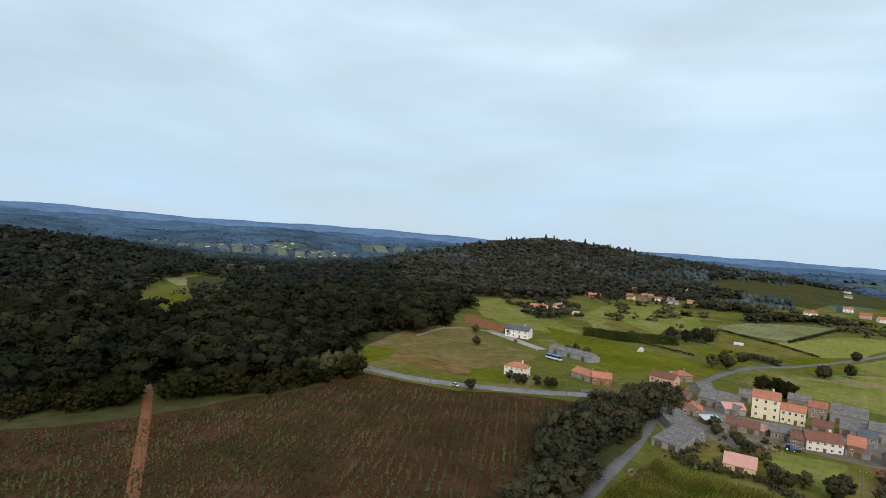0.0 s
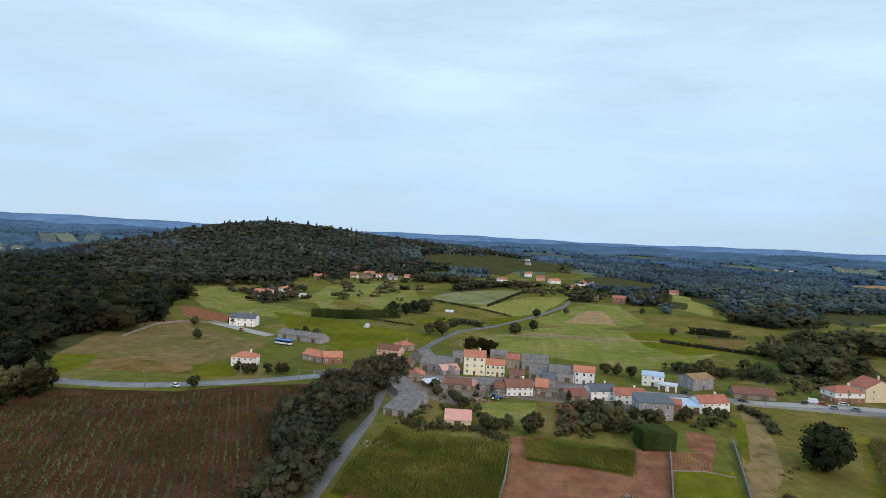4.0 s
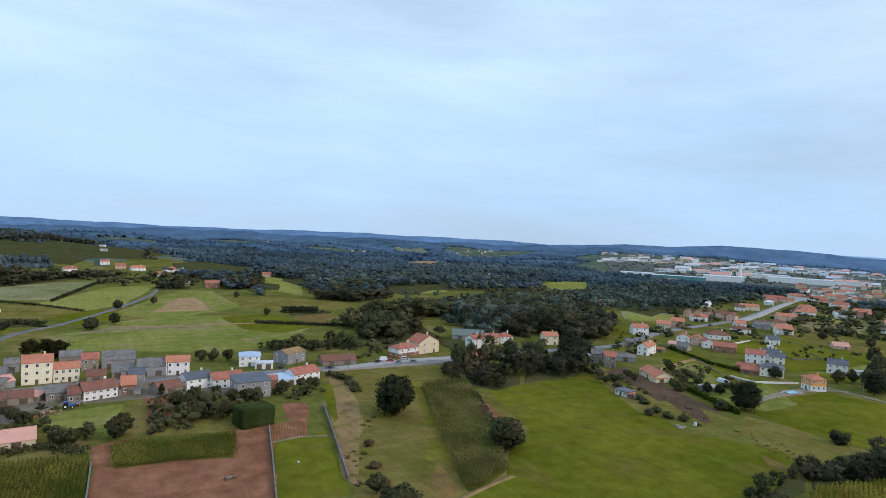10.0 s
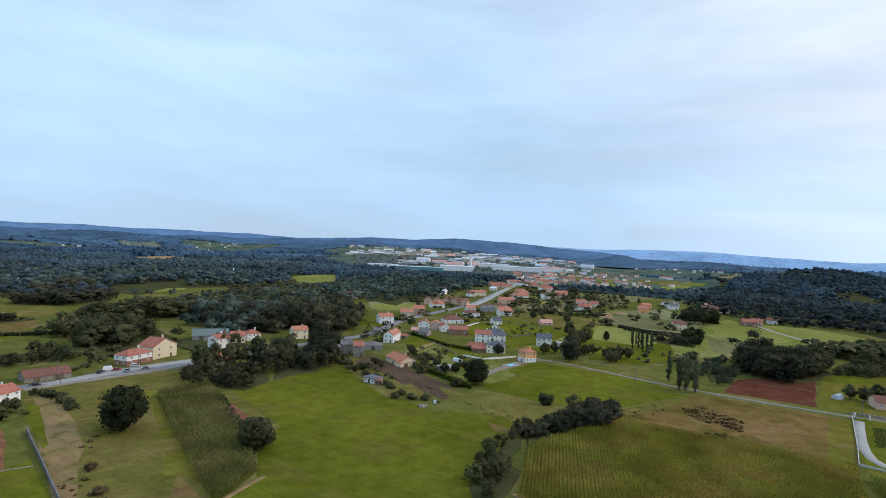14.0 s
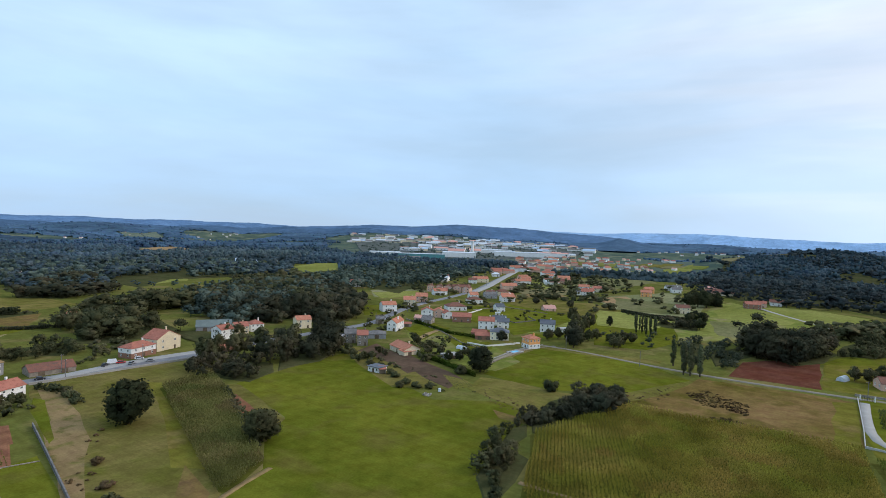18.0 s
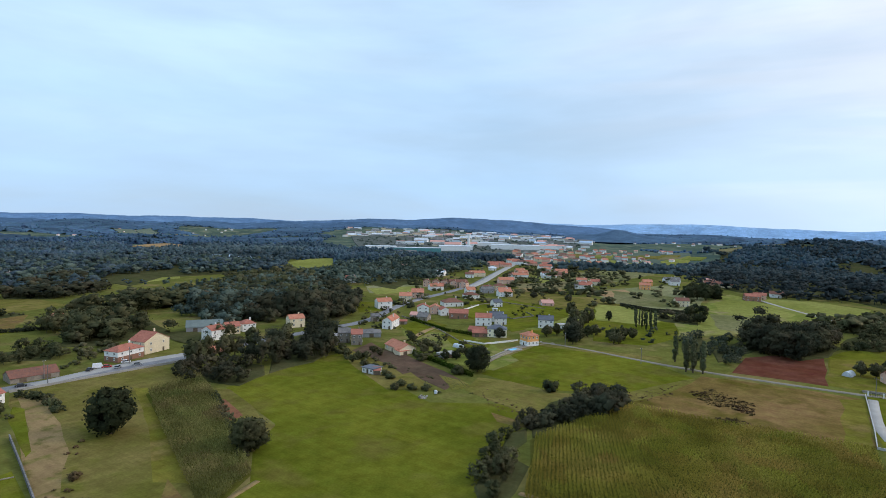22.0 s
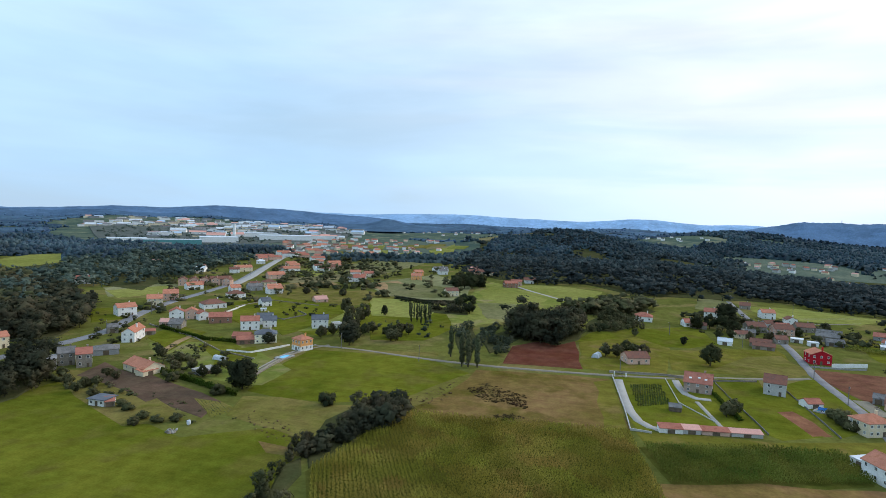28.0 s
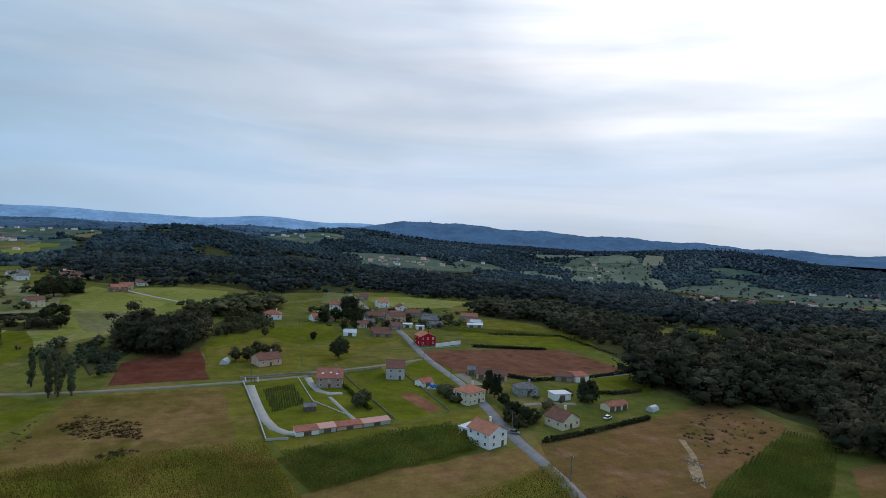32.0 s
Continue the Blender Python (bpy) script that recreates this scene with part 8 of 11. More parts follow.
tree("tall", 162.5, 260.8, 12.1, OAK, "tall tree along the road", 1, "tree")
tree("tall", 163.3, 268.5, 12.1, OAK, "tall tree along the road", 1, "tree")
tree("tall", 187.8, 268.9, 12.1, OAK, "tall tree along the road", 1, "tree")
tree("tall", 203.2, 275.3, 12.1, OAK, "tall tree along the road", 1, "tree")
tree("tall", 210.8, 269.4, 12.1, OAK, "tall tree along the road", 1, "tree")
tree("tall", 227.2, 275.2, 12.1, OAK, "tall tree along the road", 1, "tree")
tree("oak", 233.7, 236.9, 4.4, OAK, "garden shrub near the hut", 1.2, "bush")
tree("oak", 226.0, 225.0, 4.4, OAK, "garden shrub near the hut", 1.2, "bush")
tree("oak", 224.9, 216.0, 4.4, OAK, "garden shrub near the hut", 1.2, "bush")
tree("oak", 228.0, 213.1, 4.4, OAK, "garden shrub near the hut", 1.2, "bush")
tree("oak", 218.2, 213.5, 4.4, OAK, "garden shrub near the hut", 1.2, "bush")
tree("oak", 240.5, 219.5, 4.4, OAK, "garden shrub near the hut", 1.2, "bush")
tree("oak", 237.9, 212.4, 4.4, OAK, "garden shrub near the hut", 1.2, "bush")
tree("oak", 276.6, 221.2, 5.5, OAK, "garden tree behind the low house", 1, "tree")
tree("oak", 281.5, 227.2, 5.5, OAK, "garden tree behind the low house", 1, "tree")
tree("oak", 269.7, 205.8, 5.5, OAK, "garden tree behind the low house", 1, "tree")
tree("oak", 258.0, 198.7, 5.5, OAK, "garden tree behind the low house", 1, "tree")
tree("oak", 262.1, 192.5, 5.5, OAK, "garden tree behind the low house", 1, "tree")
tree("oak", 253.7, 181.1, 5.5, OAK, "garden tree behind the low house", 1, "tree")
tree("oak", 257.1, 176.6, 5.5, OAK, "garden tree behind the low house", 1, "tree")
tree("oak", 265.9, 175.6, 5.5, OAK, "garden tree behind the low house", 1, "tree")
tree("bush", 207.6, 178.8, 2.8, OAK, "small shrub in the garden", 1.2, "bush")
tree("bush", 210.6, 184.8, 2.8, OAK, "small shrub in the garden", 1.2, "bush")
tree("bush", 201.9, 167.6, 2.8, OAK, "small shrub in the garden", 1.2, "bush")
tree("bush", 200.4, 160.2, 2.8, OAK, "small shrub in the garden", 1.2, "bush")
tree("bush", 203.7, 155.4, 2.8, OAK, "small shrub in the garden", 1.2, "bush")
tree("bush", 196.0, 165.8, 2.8, OAK, "small shrub in the garden", 1.2, "bush")
tree("poplar", 423.4, 131.6, 13.2, POPLAR, "slender poplar in a row", 0.66, "poplar_tree", "row of poplars")
tree("poplar", 415.8, 126.4, 13.2, POPLAR, "slender poplar in a row", 0.66, "poplar_tree", "row of poplars")
tree("poplar", 416.7, 123.4, 13.2, POPLAR, "slender poplar in a row", 0.66, "poplar_tree", "row of poplars")
tree("poplar", 425.9, 122.7, 13.2, POPLAR, "slender poplar in a row", 0.66, "poplar_tree", "row of poplars")
tree("poplar", 422.3, 135.4, 13.2, POPLAR, "slender poplar in a row", 0.66, "poplar_tree", "row of poplars")
tree("poplar", 314.7, 75.6, 16.5, POPLAR, "slender tall poplar by the lane", 0.85, "poplar_tree", "poplars by the lane")
tree("poplar", 315.1, 72.4, 16.5, POPLAR, "slender tall poplar by the lane", 0.85, "poplar_tree", "poplars by the lane")
tree("poplar", 315.6, 67.8, 16.5, POPLAR, "slender tall poplar by the lane", 0.85, "poplar_tree", "poplars by the lane")
tree("poplar", 332.4, 85.5, 16.5, POPLAR, "slender tall poplar by the lane", 0.85, "poplar_tree", "poplars by the lane")
tree("pine", 439.8, 162.1, 7.7, DARKLEAF, "small dark conifer in the field", 1.4, "conifer_tree")
tree("oak", 357.4, 128.4, 7.7, OAK, "field tree by the lane", 1, "tree")
tree("oak", 358.2, 125.3, 7.7, OAK, "field tree by the lane", 1, "tree")
tree("oak", 363.9, 132.3, 7.7, OAK, "field tree by the lane", 1, "tree")
tree("oak", 348.6, 151.8, 7.7, OAK, "field tree by the lane", 1, "tree")
tree("oak", 350.4, 147.5, 7.7, OAK, "field tree by the lane", 1, "tree")
tree("oak", 366.0, 148.6, 7.7, OAK, "field tree by the lane", 1, "tree")
tree("oak", 374.6, 146.6, 7.7, OAK, "field tree by the lane", 1, "tree")
tree("oak", 348.9, 169.3, 7.7, OAK, "field tree by the lane", 1, "tree")
tree("oak", 358.4, 166.6, 7.7, OAK, "field tree by the lane", 1, "tree")
tree("tall", 378.0, 160.6, 12.1, OAK, "tall trees behind the slate-roofed house", 1, "tree")
tree("tall", 406.8, 175.7, 12.1, OAK, "tall trees behind the slate-roofed house", 1, "tree")
tree("tall", 401.5, 166.4, 12.1, OAK, "tall trees behind the slate-roofed house", 1, "tree")
tree("tall", 418.8, 169.3, 12.1, OAK, "tall trees behind the slate-roofed house", 1, "tree")
tree("tall", 438.1, 191.9, 12.1, OAK, "tall trees behind the slate-roofed house", 1, "tree")
tree("tall", 617.6, 147.0, 15.4, DARKLEAF, "tall dark conifers behind the field houses", 1.3, "tree")
tree("tall", 631.0, 141.5, 15.4, DARKLEAF, "tall dark conifers behind the field houses", 1.3, "tree")
tree("tall", 632.6, 133.5, 15.4, DARKLEAF, "tall dark conifers behind the field houses", 1.3, "tree")
tree("tall", 656.6, 142.3, 15.4, DARKLEAF, "tall dark conifers behind the field houses", 1.3, "tree")
tree("tall", 655.0, 151.3, 15.4, DARKLEAF, "tall dark conifers behind the field houses", 1.3, "tree")
tree("tall", 646.4, 127.7, 15.4, DARKLEAF, "tall dark conifers behind the field houses", 1.3, "tree")
tree("oak", 520.7, 118.2, 9.9, DARKLEAF, "dark oaks by the field house", 1, "tree")
tree("oak", 512.0, 109.6, 9.9, DARKLEAF, "dark oaks by the field house", 1, "tree")
tree("oak", 500.3, 118.3, 9.9, DARKLEAF, "dark oaks by the field house", 1, "tree")
tree("oak", 473.9, 104.1, 9.9, DARKLEAF, "dark oaks by the field house", 1, "tree")
tree("oak", 364.4, 4.3, 7.7, OAK, "oaks round the low house", 1, "tree")
tree("oak", 364.1, -1.8, 7.7, OAK, "oaks round the low house", 1, "tree")
tree("oak", 377.8, -7.2, 7.7, OAK, "oaks round the low house", 1, "tree")
tree("oak", 370.2, -11.4, 7.7, OAK, "oaks round the low house", 1, "tree")
tree("oak", 369.5, -16.1, 7.7, OAK, "oaks round the low house", 1, "tree")
tree("oak", 487.0, -71.7, 11, DARKLEAF, "dark tree in the hamlet", 1, "tree")
tree("oak", 485.0, -80.0, 11, DARKLEAF, "dark tree in the hamlet", 1, "tree")
tree("oak", 513.9, -87.8, 11, DARKLEAF, "dark tree in the hamlet", 1, "tree")
tree("oak", 479.6, -61.9, 11, DARKLEAF, "dark tree in the hamlet", 1, "tree")
tree("oak", 464.9, -82.4, 11, DARKLEAF, "dark tree in the hamlet", 1, "tree")
tree("tall", 503.8, -85.9, 17.6, DARKLEAF, "tall dark tree in the hamlet", 1.4, "tree")
tree("oak", 274.9, -39.4, 6.6, OAK, "round garden tree by the stone house", 1, "tree")
tree("oak", 279.2, -42.8, 6.6, OAK, "round garden tree by the stone house", 1, "tree")
tree("bush", 285.8, -84.7, 4.4, OAK, "shrub beside the cream house", 1.2, "bush")
tree("bush", 280.8, -81.4, 4.4, OAK, "shrub beside the cream house", 1.2, "bush")
tree("bush", 274.5, -82.1, 4.4, OAK, "shrub beside the cream house", 1.2, "bush")
tree("bush", 288.0, -81.5, 4.4, OAK, "shrub beside the cream house", 1.2, "bush")
tree("pine", 282.3, -102.2, 11, DARKLEAF, "dark cypress by the road", 0.8, "conifer_tree")
tree("pine", 276.1, -101.4, 11, DARKLEAF, "dark cypress by the road", 0.8, "conifer_tree")
tree("pine", 275.0, -102.8, 11, DARKLEAF, "dark cypress by the road", 0.8, "conifer_tree")
tree("pine", 283.5, -101.3, 11, DARKLEAF, "dark cypress by the road", 0.8, "conifer_tree")
tree("oak", 263.7, -99.8, 6.1, DARKLEAF, "dark garden tree along the road", 1, "tree")
tree("oak", 252.5, -96.7, 6.1, DARKLEAF, "dark garden tree along the road", 1, "tree")
tree("oak", 250.7, -98.5, 6.1, DARKLEAF, "dark garden tree along the road", 1, "tree")
tree("oak", 244.3, -98.8, 6.1, DARKLEAF, "dark garden tree along the road", 1, "tree")
tree("oak", 242.8, -90.7, 6.1, DARKLEAF, "dark garden tree along the road", 1, "tree")
tree("oak", 242.1, -101.4, 6.1, DARKLEAF, "dark garden tree along the road", 1, "tree")
tree("oak", 236.2, -91.6, 6.1, DARKLEAF, "dark garden tree along the road", 1, "tree")
tree("pine", 263.0, -138.6, 9.9, DARKLEAF, "dark conifer in the garden", 1.2, "conifer_tree")
tree("pine", 261.2, -140.5, 9.9, DARKLEAF, "dark conifer in the garden", 1.2, "conifer_tree")
tree("pine", 260.1, -142.1, 9.9, DARKLEAF, "dark conifer in the garden", 1.2, "conifer_tree")
tree("oak", 415.9, -43.9, 5.5, DARKLEAF, "small dark tree by the field", 1, "tree")
tree("bush", 166.3, -84.9, 5.5, DARKLEAF, "dark bush beside the lane", 1.4, "bush")
tree("bush", 163.2, -86.9, 5.5, DARKLEAF, "dark bush beside the lane", 1.4, "bush")
tree("bush", 165.2, -80.2, 5.5, DARKLEAF, "dark bush beside the lane", 1.4, "bush")
tree("oak", 443.4, -68.9, 6.6, OAK, "tree among the hamlet houses", 1, "tree")
tree("oak", 449.6, -77.9, 6.6, OAK, "tree among the hamlet houses", 1, "tree")
tree("oak", 446.2, -88.7, 6.6, OAK, "tree among the hamlet houses", 1, "tree")
tree("oak", 451.3, -101.8, 6.6, OAK, "tree among the hamlet houses", 1, "tree")
tree("oak", 480.3, -127.5, 6.6, OAK, "tree among the hamlet houses", 1, "tree")
tree("oak", 492.2, -149.5, 6.6, OAK, "tree among the hamlet houses", 1, "tree")
tree("oak", 476.1, -161.7, 6.6, OAK, "tree among the hamlet houses", 1, "tree")
tree("oak", -141.0, 229.7, 5.5, OAK, "small green tree beside the road", 1.2, "tree")
forest("oak_row", [(-249.5, 40.4), (-239.6, 59.7), (-235.5, 73.0), (-229.2, 90.4), (-222.5, 106.5), (-219.1, 114.0), (-209.3, 108.5), (-208.2, 99.2), (-214.3, 83.8), (-220.0, 67.3), (-228.0, 35.6)], 4, ('oak', 'round'), 7, 9.5, 26, "row of dark yellowing oaks along the heath", AUTUMN)
forest("oak_row", [(-205.7, 115.4), (-208.3, 131.6), (-201.0, 143.5), (-198.3, 165.3), (-198.3, 192.0), (-204.1, 212.6), (-197.5, 209.7), (-189.4, 183.4), (-189.7, 158.0), (-196.1, 139.9), (-195.0, 122.9), (-200.2, 113.3)], 4.2, ('oak', 'round'), 7, 10.5, 26, "row of yellowing oaks at the heath edge", AUTUMN)
tree("oak", -197.4, 184.1, 11, OAK, "oak at the wood's edge", 1, "tree")
tree("oak", -199.0, 199.9, 11, OAK, "oak at the wood's edge", 1, "tree")
tree("oak", -203.9, 212.4, 11, OAK, "oak at the wood's edge", 1, "tree")
tree("oak", -202.5, 196.0, 11, OAK, "oak at the wood's edge", 1, "tree")
tree("oak", -200.5, 180.2, 11, OAK, "oak at the wood's edge", 1, "tree")
hedge("conifer_hedge", [(-171.3, 442.4), (-141.8, 446.3), (-107.2, 470.1)], 7, 3.2, CONIFER, "tall clipped conifer hedge in the field", "hedge", fine=0.6)
hedge("lane_hedge", [(-59.5, 437.7), (-54.9, 466.5), (-36.5, 449.5)], 4, 3, DARKLEAF, "dark hedge by the lane house")
hedge("field_hedge", [(-43, 586), (-8, 779), (50, 826)], 2.5, 2, DARKLEAF, "thin dark hedge between fields")
hedge("field_hedge", [(-92, 774), (-61, 826), (-31, 827), (-10, 861)], 8, 8, DARKLEAF, "line of dark trees across the fields")
hedge("field_hedge", [(127, 493), (138, 490), (153, 485)], 6, 6, DARKLEAF, "clump of dark bushes in the meadow")
hedge("field_hedge", [(204, 501), (213, 473), (249, 493), (271, 481)], 5, 5, DARKLEAF, "row of bushes in the valley meadow")
hedge("roadside_hedge", [(92.6, 273.0), (97.4, 258.4), (94.6, 240.0)], 2.4, 4, OAK, "overgrown hedge below the road")
hedge("roadside_hedge", [(221.9, -93.7), (225.5, -113.3), (234.3, -151.3)], 1.8, 1.2, DARKLEAF, "clipped hedge along the rough field", "hedge", fine=0.4)
hedge("garden_hedge", [(270.4, -43.7), (283.0, -42.3), (308.9, -40.1)], 1.6, 1.2, HEDGE, "clipped green hedge beside the garden", "hedge", fine=0.4)
hedge("garden_hedge", [(262.8, 226.2), (248.8, 188.0), (235.1, 152.0)], 2.2, 1.5, HEDGE, "hedge between the gardens", "hedge", fine=0.4)
hedge("garden_hedge", [(338.9, 273.5), (319.7, 228.5), (319.9, 199.4)], 2, 1.5, HEDGE, "hedge behind the street houses", "hedge", fine=0.4)
hedge("field_hedge", [(515, 174), (504, 136), (509, 117)], 3, 2.5, DARKLEAF, "dark hedge across the field")
hedge("field_hedge", [(843, 58), (812, 12), (764, -17)], 4, 4, DARKLEAF, "dark hedge on the slope")
hedge("field_hedge", [(382, -139), (374, -160), (366, -182)], 1.4, 2.6, DARKLEAF, "low dark hedge behind the ploughed field", fine=0.45)
maize("maize_strip", [(452, -146), (440, -141), (414, -190), (406, -214), (418, -212)], MAIZE_DARK, 1.2, 1.0, -118, "strip of dark maize behind the red house", 1.8)
saplings("vegetable_rows", [(310, -5.2), (315, -19), (285, -20), (277, -6.5)], 1.0, 0.6, 176, 0.5, 1.1, BEANS, "rows of beans and low vines in the walled yard", "vegetables", 0.9, 2)
forest("weeds", [(277.2, 64.8), (291.3, 58.0), (280.4, 47.4), (275.2, 38.4), (257.4, 37.6), (262.0, 46.1), (261.0, 54.1)], 0.72, ('bush',), 0.35, 0.8, 6, "brown weedy patch in the straw field", WEED, 0.60, "scrub")
forest("weeds", [(244.5, 48.9), (251.4, 42.0), (246.1, 36.9), (239.7, 42.9)], 0.72, ('bush',), 0.35, 0.8, 6, "brown weedy patch by the maize", WEED, 0.60, "scrub")
forest("weeds", [(85.5, 217.9), (91.3, 216.1), (77.4, 178.8), (68.4, 152.9), (59.8, 138.9), (59.2, 147.7), (73.9, 184.8)], 3.2, ('bush',), 0.5, 1.4, 8, "rough brown weeds in the olive meadow", ROUGHLEAF, 0.35, "scrub")
hedge("scrub", [(-47.3, 211.0), (-34.6, 208.4), (-16.7, 209.7), (-6.4, 201.2)], 2, 5, OAK, "overgrown bank above the maize", "scrub")
hedge("bank_scrub", [(-82.8, 181.8), (-82.7, 204.2), (-84.8, 237.5), (-85.6, 275.1)], 3, 5, OAK, "scrub between heath and roadside trees", "scrub")
hedge("scrub", [(140.6, 214.9), (125.3, 180.2), (111.5, 154.1)], 2.5, 3, OAK, "overgrown bank beside the maize", "scrub")
maize("maize_strip", [(125.3, 237.0), (155.1, 248.0), (143.7, 219.5), (106.1, 141.8), (87.7, 132.8), (85.2, 134.6)], MAIZE_DRY, 1.05, 0.75, -111, "tall ripening maize in long rows", 2.6)
maize("maize_field", [(-48.1, 200.1), (-5.8, 195.6), (-6.7, 140.0), (-30.1, 141.0), (-50.3, 148.5), (-51.3, 170.3)], MAIZE_MID, 1.05, 0.75, -91, "green maize in straight rows", 2.3)
maize("maize_strip", [(0.3, 205.6), (36.3, 201.8), (33.5, 182.9), (-0.4, 186.6)], MAIZE_MID, 1.05, 0.75, -6, "kitchen maize strip beside the bare plot", 2)
maize("maize_field", [(181.7, 91.3), (211.5, 86.0), (237.8, 77.3), (240.5, 37.3), (242.8, -0.6), (155.2, -11.9), (109.5, 56.4), (144.7, 75.6)], MAIZE, 1.15, 0.85, -155, "large field of ripening maize", 2.4)
maize("maize_field", [(232.2, -4.7), (239.6, -32.7), (245.4, -68.3), (221.6, -69.0), (213.2, -36.6), (204.1, -10.4)], MAIZE_DARK, 1.1, 0.8, -91, "dark green late maize", 2.3)
maize("maize_field", [(185.6, -42.5), (202.8, -85.2), (162.8, -76.6), (149.7, -59.7), (165.1, -21.4)], MAIZE, 1.1, 0.8, -67, "pale green maize beside the lane", 1.8)
maize("maize_patch", [(172.2, -119.6), (206.2, -194.0), (192.8, -202.4), (144.7, -130.5), (152.0, -111.2)], MAIZE_DARK, 1.1, 0.8, 123, "small patch of dark maize", 2.3)
saplings("young_trees", [(-175.5, 197.2), (-137.8, 211.5), (-98.4, 238.7), (-85.8, 191.8), (-75.9, 150.1), (-59.9, 111.5), (-90.1, 59.8), (-121.8, 20.2), (-207.9, 28.6), (-208.7, 50.0), (-188.9, 101.7), (-186.5, 161.4)], 3.4, 2, -62, 1.2, 2.6, SAPLING, "rows of blue-green saplings on brown heath")
saplings("heath_tufts", [(-190.0, 208.6), (-144.2, 220.9), (-93.7, 252.9), (-85.8, 191.8), (-75.9, 150.1), (-59.9, 111.5), (-90.1, 59.8), (-121.8, 20.2), (-218.0, 31.0), (-214.1, 52.0), (-193.7, 104.6), (-190.8, 165.1)], 1.9, 1.7, -62, 0.5, 1, HEATHTUFT, "low brown heather and grass tufts", "heath", 0.8, 2)
clipped_block(44.3, 211.7, 12, 11.8, 9, 6.8, "large dark green hedge clipped to a square block")
forest("garden_shrubs", [(-42.1, 256.1), (-23.5, 263.8), (-15.8, 225.5), (-2.8, 215.3), (-6.5, 205.4), (-26.1, 204.6), (-42.4, 206.6), (-39.9, 228.1)], 4.5, ('bush', 'oak'), 1.5, 4, 14, "overgrown garden shrubs and fruit trees", OAK, 0.5)
forest("garden_shrubs", [(5.7, 253.3), (27.9, 263.1), (44.4, 249.2), (42.7, 211.3), (37.0, 207.3), (21.5, 214.8), (3.2, 216.0)], 4.5, ('bush', 'oak'), 2, 4.5, 14, "overgrown shrubs behind the houses", OAK, 0.5)
forest("garden_shrubs", [(59.4, 245.5), (82.4, 257.3), (79.4, 239.5), (70.5, 236.8), (59.3, 234.1)], 4, ('bush',), 1.2, 3, 14, "garden shrubs below the white house", OAK, 0.55)
forest("garden_shrubs", [(131.3, 332.3), (160.1, 345.6), (149.9, 315.9), (122.7, 304.7)], 5, ('bush',), 1.5, 4, 14, "scrub between road houses", OAK, 0.5)
forest("garden_shrubs", [(232.0, 248.2), (249.1, 230.6), (215.2, 188.8), (210.9, 202.7), (221.6, 228.9)], 4.5, ('bush',), 1.5, 3.5, 14, "garden shrubs beside the field", OAK, 0.5)
forest("garden_shrubs", [(931, 495), (991, 471), (831, 342), (722, 256), (613, 223), (534, 253), (595, 329), (745, 404)], 9, ('bush', 'oak'), 1.5, 5.5, 14, "hedges and fruit trees of the town gardens", OAK, 0.45)
forest("garden_shrubs", [(378, 362), (358.5, 308.4), (308.1, 244.1), (280.0, 241.0), (289.6, 277.7)], 6, ('bush', 'oak'), 1.5, 4.5, 14, "orchard trees and shrubs behind the street", OAK, 0.4)
forest("garden_shrubs", [(537, 349), (451, 265), (496, 251), (446.5, 206.2), (394.5, 203.9), (408.4, 237.5), (419, 278)], 8, ('bush', 'oak'), 1.2, 4, 14, "low hedges and shrubs of the back gardens", DARKLEAF, 0.22)
forest("garden_shrubs", [(395.7, 157.0), (419.4, 145.1), (418.8, 115.8), (395.5, 101.3), (358.6, 112.5), (365.7, 140.9)], 7, ('bush', 'oak'), 1.5, 5.5, 14, "scattered willows and scrub along the brook", WILLOW, 0.35)
forest("garden_shrubs", [(803, 586), (754, 491), (909, 536), (1148, 636), (1217, 733), (1005, 720)], 10, ('bush', 'oak', 'tall'), 3, 8, 12, "garden trees among the town houses", VALLEYWOOD, 0.45)
forest("garden_shrubs", [(236.3, 203.4), (229.9, 190.8), (207.5, 150.9), (215.4, 139.1), (209.9, 136.9), (199.9, 151.0), (210.9, 175.0)], 3, ('bush',), 0.4, 1.4, 12, "low weeds and vegetables beside the tilled strip", OAK, 0.35)
forest("garden_shrubs", [(305.8, 246.8), (311.4, 198.0), (273.2, 163.1), (249.0, 164.3), (263.3, 202.8)], 5, ('bush', 'oak'), 1.5, 4, 14, "orchard shrubs behind the houses", OAK, 0.35)
forest("town_trees", [polar(45.5, 1350), polar(52, 1240), polar(60, 1290), polar(67, 1420), polar(67, 2000), polar(55, 2300), polar(46, 2000)], 26, ("oak", "tall"), 6, 11, 12, "dark trees between the factory halls", VALLEYWOOD, 0.5, reach=2600.0, in_open=True)
forest("valley_trees", [polar(110, 1080), polar(120, 1060), polar(132, 1030), polar(147, 1000), polar(149, 1500), polar(130, 1800), polar(112, 1650)], 24, ("oak", "tall"), 5, 10, 12, "dark hedges and trees between far fields", HAZEBLUE, 0.42, reach=2400.0, in_open=True)
forest("valley_trees", [polar(-66, 2200), polar(-58, 1800), polar(-46, 1700), polar(-42, 2300), polar(-50, 2500)], 30, ("oak", "tall"), 6, 11, 12, "dark hedges and trees between far fields", CANOPY_HAZE, 0.4, reach=2900.0, in_open=True)
forest("street_trees", [(394, 345), (549, 424), (782, 480), (1075, 559), (991, 471), (635, 344), (450, 287), (366.9, 282.8)], 11, ('bush', 'oak'), 4, 8, 14, "garden trees between the street houses", OAK, 0.2)
